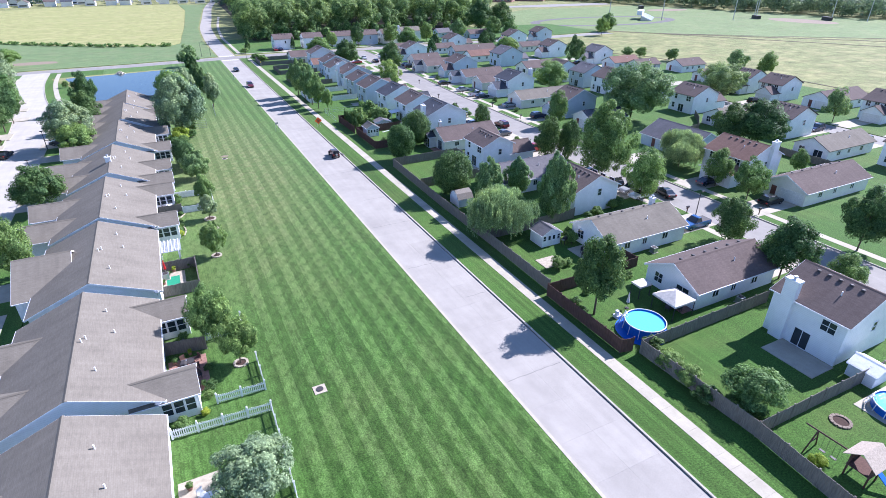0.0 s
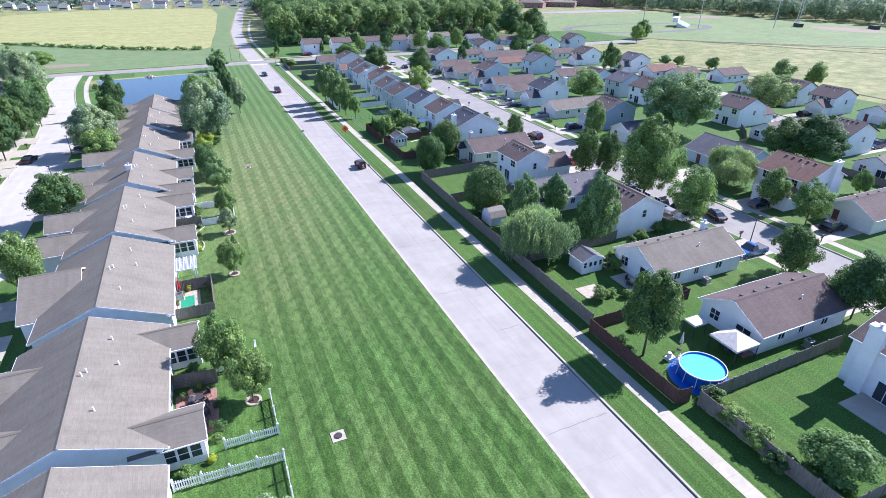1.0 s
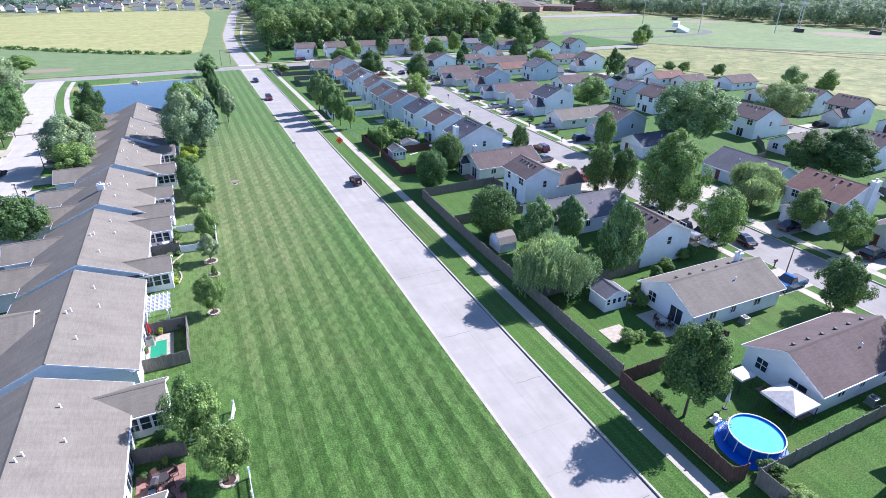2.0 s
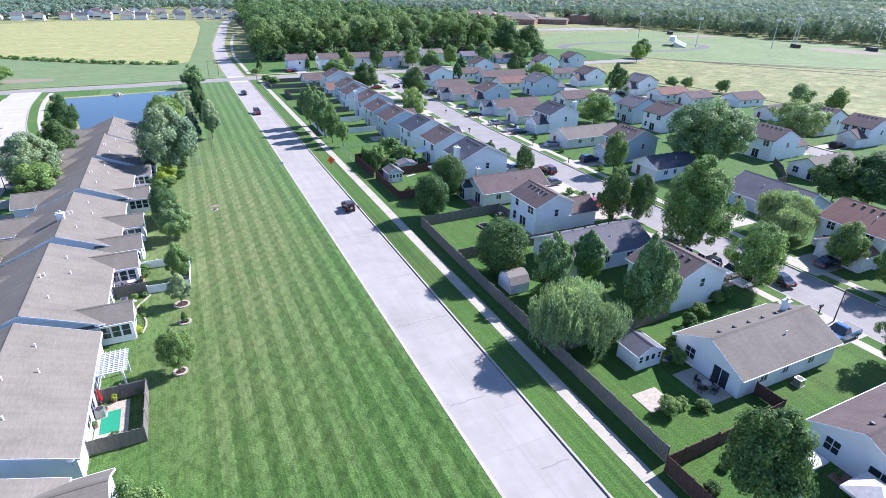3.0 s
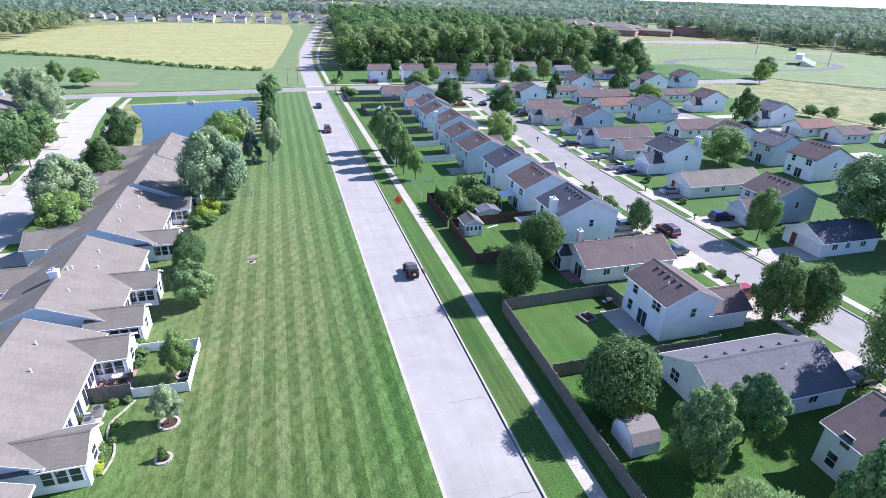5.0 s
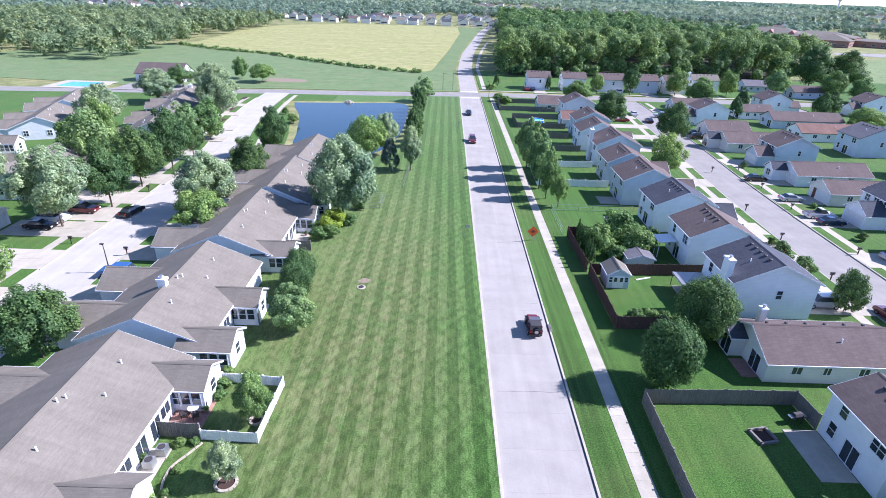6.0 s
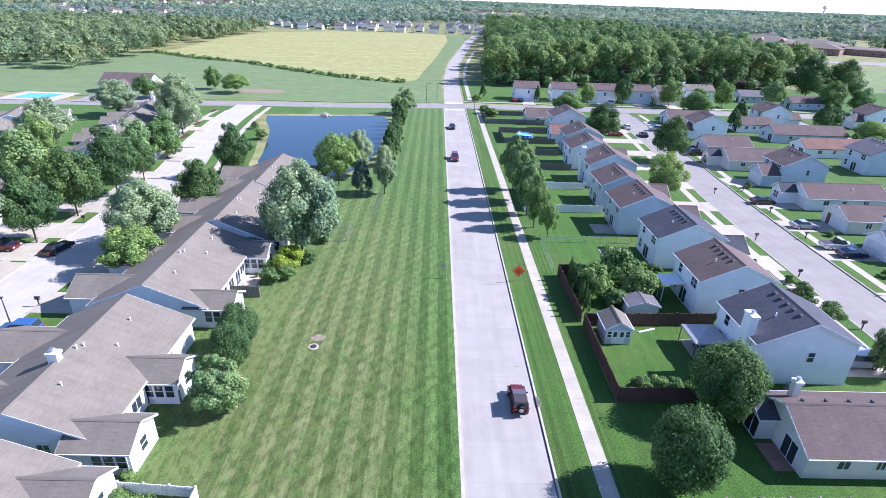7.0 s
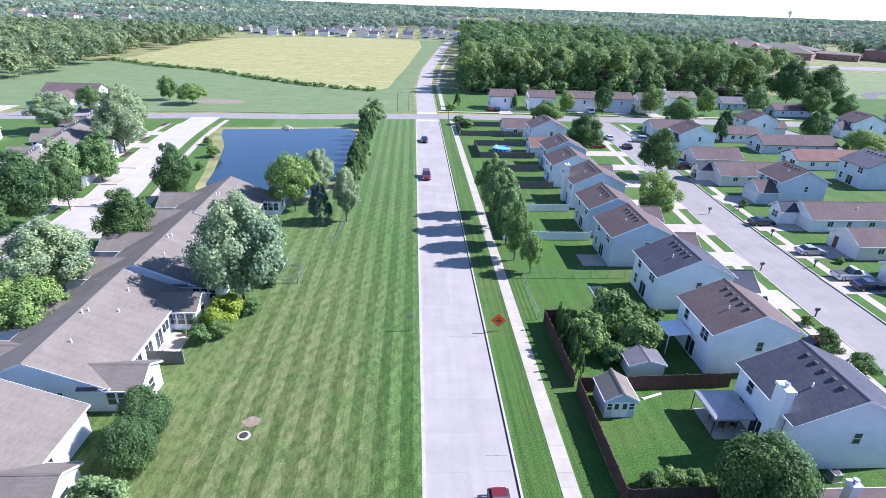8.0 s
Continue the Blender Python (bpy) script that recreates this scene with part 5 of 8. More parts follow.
# ---- gardens, fences and small buildings ----
def fence(name, line, h, material, label, slat=0.14, rails=True, solid=False):
    """Posts and slatted panels along a line of (x, y)."""
    f = empty(name, line[0][0], line[0][1])
    ox, oy = line[0]
    rng = random.Random(int(ox * 7 + oy * 3))
    if ("post", h, material.name) not in panel_meshes:
        bm = bmesh.new()
        box(bm, -0.06, 0.06, -0.06, 0.06, -0.1, h + 0.08)
        box(bm, -0.075, 0.075, -0.075, 0.075, h + 0.08, h + 0.12)
        panel_meshes[("post", h, material.name)] = mesh_of("post", bm, material)
    post = panel_meshes[("post", h, material.name)]
    for (xa, ya), (xb, yb) in zip(line, line[1:]):
        d = math.dist((xa, ya), (xb, yb))
        ang = math.degrees(math.atan2(yb - ya, xb - xa))
        n = max(1, round(d / 2.4))
        w = d / n
        key = ("panel", round(w, 1), h, material.name)
        if key not in panel_meshes:
            variants = []
            for k in range(2):
                bm = bmesh.new()
                m = max(1, int(w / (slat + 0.02)))
                ring = []
                for i in range(m):
                    x = i * w / m
                    top = h + (0 if solid else rng.uniform(-0.04, 0.03))
                    y0 = 0.0 if solid else rng.uniform(-0.008, 0.008)
                    ring += [(x, 0.012, h - 0.05), (x + 0.015, y0 - 0.02, top), (x + w / m - 0.015, y0 - 0.02, top), (x + w / m, 0.012, h - 0.05)][0 if i == 0 else 1:]
                cols = [[bm.verts.new((px, py + dy, z)) for z, dy in ((0.04, 0.0), (pz, 0.0), (pz, 0.05), (0.04, 0.05))] for px, py, pz in ring]
                for c0, c1 in zip(cols, cols[1:]):
                    for k4 in range(4):
                        bm.faces.new((c0[k4], c1[k4], c1[(k4 + 1) % 4], c0[(k4 + 1) % 4]))
                bmesh.ops.recalc_face_normals(bm, faces=bm.faces)
                variants.append(mesh_of("panel", bm, material))
            panel_meshes[key] = variants
        for i in range(n):
            px, py = xa + (xb - xa) * i / n - ox, ya + (yb - ya) * i / n - oy
            share("panel", panel_meshes[key][rng.randrange(2)], f, px, py, 0, ang)
            share("post", post, f, px, py, 0, ang)
        share("post", post, f, xb - ox, yb - oy, 0, ang)
    return tagged(f, label, "fence", "garden fences")


GREYF, REDF, WHITEF = "weathered grey wooden privacy fence", "red-brown stained wooden privacy fence", "white vinyl fence panels"
fence("fence", [(12.2, -8), (11.9, 12), (12.5, 20.2), (11.9, 33.6), (23, 33.8), (33.4, 33.9)], 1.8, M["cedar"], GREYF + " round a lawn")
fence("fence", [(12.5, 20.2), (22, 20.1), (31.4, 19.9)], 1.8, M["cedar"], GREYF + " between two gardens")
fence("fence", [(11.4, 34.3), (10.0, 34.6), (9.8, 47.5), (16, 47.6)], 1.8, M["redwood"], REDF + " beside the pool")
fence("fence", [(16.2, 47.6), (25.6, 48.1), (25.5, 51.0)], 1.5, M["redwood"], "dark low wooden garden fence")
fence("fence", [(10.6, 48.2), (10.7, 62), (10.6, 80), (11.0, 102.6), (19, 102.9), (26.2, 103.0), (26.4, 99.7)], 1.8, M["cedar"], GREYF + " along the footpath")
fence("fence", [(10.9, 64.6), (20, 64.6), (28.2, 65)], 1.8, M["cedar"], GREYF + " behind a small shed")
fence("fence", [(11.2, 89.1), (22, 89.2), (32.4, 89.2)], 1.8, M["cedar"], GREYF + " below a lawn")
fence("fence", [(26.5, 115.9), (12.0, 115.7), (12.0, 129.4), (21, 129.7), (28.4, 130)], 1.8, M["redwood"], REDF + " round a shed")
fence("fence", [(11.8, 130.2), (11.5, 142.6), (13, 142.7)], 1.8, M["redwood"], "dark stained wooden fence beside evergreens")
fence("fence", [(25.2, 168.4), (10.4, 168.3), (10.6, 181.6), (25.2, 182.2)], 1.5, M["vinyl"], "solid white vinyl privacy fence", 0.28, True, True)
fence("fence", [(25.4, 196.0), (12.0, 195.8), (12.0, 209), (25, 209)], 1.6, M["cedar"], GREYF + " round a far garden")
fence("fence", [(26.5, 221), (12.2, 221), (12.2, 234), (26, 234)], 1.6, M["cedar"], GREYF + " round a pool garden")
fence("fence", [(28, 260), (9.5, 259.6), (9.5, 246), (28, 246)], 1.6, M["cedar"], GREYF + " near the junction")
fence("fence", [(84, 58.9), (92, 59.0), (92, 72)], 1.6, M["cedar"], "tan wooden fence between back gardens")
fence("fence", [(80.6, 92.4), (92, 94), (98.5, 99.5), (103, 104.6)], 1.6, M["cedar"], "tan wooden fence between back gardens")


def rail_fence(line, h, label):
    f = empty("wire_fence", *line[0])
    ox, oy = line[0]
    for (xa, ya), (xb, yb) in zip(line, line[1:]):
        n = max(1, round(math.dist((xa, ya), (xb, yb)) / 2.5))
        for i in range(n + 1):
            bm = bmesh.new()
            cylinder(bm, xa + (xb - xa) * i / n - ox, ya + (yb - ya) * i / n - oy, -0.05, h, 0.035, n=6)
            part("post", bm, M["steel"], f)
        for z in (0.15, h * 0.55, h - 0.02):
            bm = bmesh.new()
            tube(bm, (xa - ox, ya - oy, z), (xb - ox, yb - oy, z), 0.02, 0.02, 5)
            part("rail", bm, M["steel"], f)
    return tagged(f, label, "fence", "garden fences")


rail_fence([(10.9, 143.2), (10.9, 154.4), (26.2, 154.6)], 1.2, "thin grey wire fence round a lawn")
rail_fence([(-17.5, 164.0), (-17.0, 176)], 1.1, "low metal rail fence by the lawn")
rail_fence([(-24.6, 152.5), (-20.8, 152.6), (-20.6, 158), (-24.2, 158.2)], 1.1, "low dark metal fence under a maple")


def picket(line, h, label):
    f = empty("picket_fence", *line[0])
    ox, oy = line[0]
    for (xa, ya), (xb, yb) in zip(line, line[1:]):
        d = math.dist((xa, ya), (xb, yb))
        ang = math.degrees(math.atan2(yb - ya, xb - xa))
        n = max(1, round(d / 2.0))
        w = d / n
        key = ("picket", round(w, 2), h)
        if key not in panel_meshes:
            bm = bmesh.new()
            m = int(w / 0.17)
            xs = [0.0]
            for i in range(m):
                xs += [(i + 0.3) * w / m, (i + 0.3) * w / m + 0.08]
            xs.append(w)
            lattice(bm, xs, [0.06, 0.2, 0.3, h - 0.32, h - 0.22, h], lambda i, j: i % 2 == 1 or j in (1, 3), -0.02, 0.02, lambda i: h - 0.12 * math.sin(math.pi * i / len(xs)))
            panel_meshes[key] = mesh_of("panel", bm, M["vinyl"])
            bm = bmesh.new()
            box(bm, -0.07, 0.07, -0.07, 0.07, 0, h + 0.12)
            extrude_profile(bm, [(-0.09, h + 0.12), (0.09, h + 0.12), (0, h + 0.24)], "y", -0.09, 0.09)
            panel_meshes[key + ("post",)] = mesh_of("post", bm, M["vinyl"])
        for i in range(n):
            px, py = xa + (xb - xa) * i / n - ox, ya + (yb - ya) * i / n - oy
            share("panel", panel_meshes[key], f, px, py, 0, ang)
            share("post", panel_meshes[key + ("post",)], f, px, py, 0, ang)
        share("post", panel_meshes[key + ("post",)], f, xb - ox, yb - oy, 0, ang)
    return tagged(f, label, "fence", "garden fences")


picket([(-34.2, 43.3), (-25.6, 42.9), (-25.7, 33.0), (-25.9, 26)], 1.15, "white vinyl picket fence round a villa garden")
picket([(-30.1, 46.2), (-25.6, 46.1), (-25.6, 51.0)], 1.1, "white vinyl picket fence at a patio")
picket([(-30.0, 57.2), (-26.5, 57.0), (-26.0, 59.5)], 1.1, "short white picket fence by a tree")
fence("fence", [(-30.0, 96.3), (-25.0, 96.1), (-24.8, 103.6), (-31.0, 104.0)], 1.15, M["vinyl"], "low solid white vinyl fence round a villa lawn", 0.2, True, True)
fence("patio_screen", [(-34.2, 96.6), (-30.1, 96.4)], 1.7, M["cedar"], "weathered slatted wooden patio screen")
fence("patio_screen", [(-34.2, 56.2), (-30.2, 55.6)], 1.7, M["cedar"], "weathered slatted wooden patio screen by a tree")
fence("patio_screen", [(-33.2, 134.6), (-29.2, 134.4)], 1.6, M["cedar"], "weathered slatted wooden screen by shrubs")
fence("patio_fence", [(-33.9, 68.9), (-29.6, 68.8), (-29.6, 75.7), (-33.9, 75.8)], 1.6, M["cedar"], "dark weathered fence enclosing a patio")
fence("patio_screen", [(-33.6, 114.2), (-30.6, 114.2)], 1.5, M["cedar"], "dark slatted patio screen")


def flat(name, x0, x1, y0, y1, z, material, label, category):
    bm = bmesh.new()
    box(bm, x0, x1, y0, y1, -0.05, z)
    bmesh.ops.bevel(bm, geom=[e for e in bm.edges if abs(e.verts[0].co.z - z) < 1e-4 and abs(e.verts[1].co.z - z) < 1e-4], offset=min(0.03, z * 0.5), segments=1, affect="EDGES")
    return tagged(link(name, bm, material), label, category)


flat("patio", 24.6, 28.3, 22.6, 28.3, 0.06, M["concrete"], "grey concrete patio slab behind a house", "patio")
flat("patio", 20.2, 23.1, 51.6, 56.6, 0.06, M["concrete"], "grey concrete patio slab with table", "patio")
flat("patio", 13.9, 17.0, 53.2, 55.9, 0.05, M["stone"], "square tan paver pad in the grass", "patio")
flat("patio", 23.2, 26.4, 93.6, 99.6, 0.05, M["concrete"], "grey concrete patio slab by a house", "patio")
flat("patio", 21.2, 24.9, 158.6, 162.6, 0.06, M["concrete"], "pale concrete patio slab by a house", "patio")
flat("patio", 23.0, 26.7, 122.6, 126.8, 0.06, M["concrete"], "concrete patio under a canopy", "patio")
flat("patio", 22.0, 23.8, 36.8, 41.5, 0.06, M["terracotta"], "brown patio under a gazebo", "patio")
flat("patio", 20.0, 22.0, 146.8, 152.0, 0.05, M["concrete"], "shaded grey patio slab", "patio")
flat("patio", 23.2, 25.0, 107.2, 110.4, 0.08, M["terracotta"], "small brown deck beside a house", "patio")
flat("patio", -34.1, -30.6, 97.4, 101.6, 0.05, M["terracotta"], "red paver patio behind a villa", "patio")
flat("patio", -34.1, -30.4, 48.8, 54.8, 0.05, M["terracotta"], "brick-red paver patio with garden furniture", "patio")
flat("patio", -34.1, -30.9, 31.5, 38.0, 0.05, M["stone"], "tan gravel patio behind a villa", "patio")
flat("turf_mat", -33.5, -31.9, 71.2, 74.2, 0.04, M["turf"], "bright green artificial turf rectangle on a patio", "turf mat")
flat("patio", -33.9, -31.2, 69.2, 75.4, 0.02, M["stone"], "enclosed tan paved patio", "patio")
flat("patio", -34.0, -32.2, 88.6, 95.2, 0.04, M["concrete"], "pale villa patio slab", "patio")
flat("patio", -33.0, -30.6, 136.0, 140.4, 0.04, M["concrete"], "pale villa patio slab with chairs", "patio")


def tree_ring(x, y, r):
    ring = empty("tree_ring", x, y)
    n = 16
    for i in range(n):
        bm = bmesh.new()
        box(bm, r - 0.12, r + 0.12, -r * math.pi / n * 0.92, r * math.pi / n * 0.92, -0.03, 0.14)
        b = part("edging_block", bm, M["stone"], ring)
        b.matrix_basis = pose(0, 0, 0, 0, 0, 360 * i / n)
    bm = bmesh.new()
    cylinder(bm, 0, 0, -0.02, 0.07, r - 0.1, r - 0.2, 20)
    part("mulch", bm, M["mulch"], ring)
    return tagged(ring, "ring of pale edging stones filled with mulch", "tree ring", "tree rings")


for rx, ry, rr in ((-26.2, 91.8, 1.0), (-26.0, 87.5, 0.75), (-26.7, 77.8, 0.75), (-27.2, 51.4, 0.8), (-26.0, 98.8, 0.7)):
    tree_ring(rx, ry, rr * 0.82)


def shed(x0, x1, y0, y1, h, top, wall, roof, label, face="S", door=True):
    cx, cy = (x0 + x1) / 2, (y0 + y1) / 2
    s = empty("shed", cx, cy)
    w, l = (x1 - x0) / 2, (y1 - y0) / 2
    block(s, -w, w, -l, l, h, top, "y", wall, roof, 0.15)
    if door:
        bm = bmesh.new()
        box(bm, -0.75, -0.02, -l - 0.04, -l, 0.1, 1.9)
        box(bm, 0.02, 0.75, -l - 0.04, -l, 0.1, 1.9)
        part("door", bm, M["trim"], s)
        for x in (-0.4, 0.4):
            bm = bmesh.new()
            box(bm, x - 0.2, x + 0.2, -l - 0.055, -l - 0.038, 1.05, 1.7)
            part("door_pane", bm, M["glass"], s)
        window(s, "S", -w + 0.42, -l - 0.002, 1.0, 0.45, 0.75, 1, 2)
        window(s, "S", w - 0.42, -l - 0.002, 1.0, 0.45, 0.75, 1, 2)
    return tagged(s, label, "shed", "garden sheds")


shed(17.0, 20.4, 58.6, 61.6, 1.95, 2.8, "white", "roof_grey", "small white garden shed with double doors")
shed(13.5, 16.5, 125.6, 128.9, 2.1, 3.0, "blue", "roof_tan", "pale blue garden shed with grey roof")
shed(18.2, 22.0, 131.6, 134.2, 1.6, 2.2, "cream", "roof_grey", "low metal garden shed behind the fence", door=False)


def barn_shed(x0, x1, y0, y1, label):
    """A small shed with a two-pitch barn roof; its ends face west and east."""
    s = empty("shed", (x0 + x1) / 2, (y0 + y1) / 2)
    w, l = (x1 - x0) / 2, (y1 - y0) / 2
    arch = [(-l, 0.0), (l, 0.0), (l, 1.35), (l * 0.62, 2.25), (0, 2.65), (-l * 0.62, 2.25), (-l, 1.35)]
    bm = bmesh.new()
    extrude_profile(bm, arch, "x", -w, w)
    part("wall", bm, M["white"], s)
    top = arch[2:]
    bm = bmesh.new()
    extrude_profile(bm, [(u * 1.06, z + 0.07) for u, z in top] + [(u * 1.0, z + 0.004) for u, z in top[::-1]], "x", -w - 0.12, w + 0.12)
    part("roof", bm, M["cedar"], s)
    for k in (-1, 1):
        bm = bmesh.new()
        box(bm, w + 0.002, w + 0.045, min(k * 0.03, k * 0.8), max(k * 0.03, k * 0.8), 0.1, 1.85)
        leaf = part("door", bm, M["pine"], s, "tan wooden door leaf")
        for z in (0.3, 1.0, 1.65):
            bm = bmesh.new()
            box(bm, w + 0.045, w + 0.06, min(k * 0.06, k * 0.77), max(k * 0.06, k * 0.77), z, z + 0.09)
            part("brace", bm, M["trim"], leaf)
    return tagged(s, label, "shed", "garden sheds")


barn_shed(13.0, 15.8, 77.4, 80.6, "small white barn-roofed shed beneath the trees")
shed(28.4, 31.0, 19.0, 21.6, 1.5, 2.1, "white", "trim", "white resin storage shed beside a house", door=False)


def pool(x, y, r, h, label):
    p = empty("swimming_pool", x, y)
    bm = bmesh.new()
    n = 32
    for r0, r1, z0, z1 in ((r, r, 0, h), (r - 0.08, r - 0.08, h, 0.3)):
        lo = [bm.verts.new((r0 * math.cos(2 * math.pi * i / n), r0 * math.sin(2 * math.pi * i / n), z0)) for i in range(n)]
        hi = [bm.verts.new((r1 * math.cos(2 * math.pi * i / n), r1 * math.sin(2 * math.pi * i / n), z1)) for i in range(n)]
        for i in range(n):
            bm.faces.new((lo[i], lo[(i + 1) % n], hi[(i + 1) % n], hi[i]))
    part("pool_wall", bm, M["poolblue"], p, "bright blue vinyl pool wall")
    bm = bmesh.new()
    rings = [[bm.verts.new(((r + 0.06 * math.cos(b)) * math.cos(a), (r + 0.06 * math.cos(b)) * math.sin(a), h + 0.06 * math.sin(b))) for b in [k * math.pi / 3 for k in range(6)]] for a in [2 * math.pi * i / n for i in range(n)]]
    for i in range(n):
        for k in range(6):
            bm.faces.new((rings[i][k], rings[(i + 1) % n][k], rings[(i + 1) % n][(k + 1) % 6], rings[i][(k + 1) % 6]))
    part("top_rail", bm, M["trim"], p)
    for i in range(12):
        a = 2 * math.pi * i / 12
        bm = bmesh.new()
        tube(bm, ((r + 0.18) * math.cos(a), (r + 0.18) * math.sin(a), 0), ((r + 0.04) * math.cos(a), (r + 0.04) * math.sin(a), h), 0.04, 0.04, 6)
        part("pool_leg", bm, M["trim"], p)
    bm = bmesh.new()
    cylinder(bm, 0, 0, h - 0.3, h - 0.16, r - 0.09, n=32)
    part("pool_surface", bm, M["poolwater"], p, "clear light blue pool water")
    bm = bmesh.new()
    for dx in (-0.22, 0.22):
        tube(bm, (dx, -r - 0.55, 0), (dx, -r - 0.05, h + 0.5), 0.03, 0.03, 6)
        tube(bm, (dx, -r + 0.5, h - 0.4), (dx, -r - 0.05, h + 0.5), 0.03, 0.03, 6)
    for k in range(4):
        box(bm, -0.22, 0.22, -r - 0.48 + k * 0.11, -r - 0.36 + k * 0.11, 0.25 + k * 0.3, 0.29 + k * 0.3)
    lad = part("ladder", bm, M["trim"], p)
    lad.matrix_basis = pose(0, 0, 0, 0, 0, 215)
    return tagged(p, label, "pool")


pool(15.6, 36.7, 2.3, 1.2, "round above-ground pool with bright blue sides")
pool(19.0, 228.0, 2.2, 1.1, "round above-ground pool in a far garden")
pool(27.2, 16.2, 2.0, 0.8, "round blue inflatable garden pool on gravel")
flat("gravel_bed", 24.6, 30.2, 13.8, 18.6, 0.04, M["concrete"], "pale gravel bed round a garden pool", "gravel")


def canopy(x, y, w, d, h, top, material, label):
    g = empty("gazebo", x, y)
    bm = bmesh.new()
    base = [bm.verts.new((sx * w / 2, sy * d / 2, h)) for sx, sy in ((-1, -1), (1, -1), (1, 1), (-1, 1))]
    low = [bm.verts.new((sx * w / 2, sy * d / 2, h - 0.22)) for sx, sy in ((-1, -1), (1, -1), (1, 1), (-1, 1))]
    mid = [bm.verts.new((sx * w / 5, sy * d / 5, h + (top - h) * 0.6)) for sx, sy in ((-1, -1), (1, -1), (1, 1), (-1, 1))]
    tip = bm.verts.new((0, 0, top))
    for i in range(4):
        j = (i + 1) % 4
        bm.faces.new((base[i], base[j], mid[j], mid[i]))
        bm.faces.new((mid[i], mid[j], tip))
        bm.faces.new((low[i], low[j], base[j], base[i]))
    part("canopy", bm, material, g)
    for sx in (-1, 1):
        for sy in (-1, 1):
            bm = bmesh.new()
            cylinder(bm, sx * (w / 2 - 0.1), sy * (d / 2 - 0.1), 0, h, 0.05, n=8)
            part("post", bm, M["dark"], g)
    return tagged(g, label, "gazebo")


canopy(21.3, 37.9, 3.5, 3.5, 2.1, 3.0, M["canvas"], "white fabric gazebo with dark posts on a patio")
canopy(20.6, 42.4, 2.0, 1.6, 1.8, 2.0, M["canvas"], "small white sun shade beside a house")


def awning(x0, x1, y0, y1, z, label):
    a = empty("patio_cover", x0, y0)
    w, l = x1 - x0, y1 - y0
    bm = bmesh.new()
    v = [bm.verts.new(p) for p in ((0, 0, z - 0.25), (w, 0, z), (w, l, z), (0, l, z - 0.25), (0, 0, z - 0.17), (w, 0, z + 0.08), (w, l, z + 0.08), (0, l, z - 0.17))]
    for f in ((3, 2, 1, 0), (4, 5, 6, 7), (0, 1, 5, 4), (1, 2, 6, 5), (2, 3, 7, 6), (3, 0, 4, 7)):
        bm.faces.new([v[i] for i in f])
    part("cover", bm, M["trim"], a)
    for yy in (0.08, l / 2, l - 0.08):
        bm = bmesh.new()
        box(bm, 0.04, 0.14, yy - 0.05, yy + 0.05, 0, z - 0.24)
        part("post", bm, M["trim"], a)
    return tagged(a, label, "patio cover")


canopy(24.6, 124.8, 3.9, 4.0, 2.25, 3.1, M["canvas_grey"], "grey fabric gazebo with dark posts behind a house")
plank = empty("timber_board", 19.6, 128.6, 0, 20)
bm = bmesh.new()
box(bm, -1.2, 1.2, -0.12, 0.12, 0.0, 0.08)
box(bm, -1.2, -1.1, -0.2, 0.2, 0.0, 0.1)
part("board", bm, M["trim"], plank)
tagged(plank, "long pale board lying on the garden grass", "board")
awning(24.0, 26.7, 135.8, 138.8, 2.7, "white flat patio awning behind a house")


def pergola(x0, x1, y0, y1, h):
    p = empty("pergola", x0, y0)
    w, l = x1 - x0, y1 - y0
    for px in (0.1, w - 0.1):
        for py in (0.1, l - 0.1):
            bm = bmesh.new()
            box(bm, px - 0.07, px + 0.07, py - 0.07, py + 0.07, 0, h)
            part("post", bm, M["trim"], p)
    for px in (0.1, w - 0.1):
        bm = bmesh.new()
        box(bm, px - 0.05, px + 0.05, -0.2, l + 0.2, h, h + 0.2)
        part("beam", bm, M["trim"], p)
    n = 12
    for i in range(n):
        bm = bmesh.new()
        y = i * l / (n - 1)
        box(bm, -0.3, w + 0.3, y - 0.04, y + 0.04, h + 0.2, h + 0.34)
        part("rafter", bm, M["trim"], p)
    for i in range(7):
        bm = bmesh.new()
        x = i * w / 6
        box(bm, x - 0.04, x + 0.04, -0.2, l + 0.2, h + 0.345, h + 0.4)
        part("lath", bm, M["trim"], p)
    return tagged(p, "white lattice pergola over a villa patio", "pergola")


pergola(-33.9, -31.3, 76.5, 80.0, 2.4)


def fire_pit(x, y, r):
    f = empty("fire_pit", x, y)
    n = 14
    for i in range(n):
        bm = bmesh.new()
        box(bm, r - 0.14, r + 0.14, -r * math.pi / n * 0.9, r * math.pi / n * 0.9, -0.03, 0.13)
        b = part("stone", bm, M["fieldstone"], f)
        b.matrix_basis = pose(0, 0, 0, 0, 0, 360 * i / n)
    bm = bmesh.new()
    cylinder(bm, 0, 0, -0.02, 0.05, r - 0.12, n=16)
    part("ash", bm, M["mulch"], f)
    return tagged(f, "ring of stones round a dark fire pit", "fire pit")


fire_pit(21.2, 17.8, 0.8)


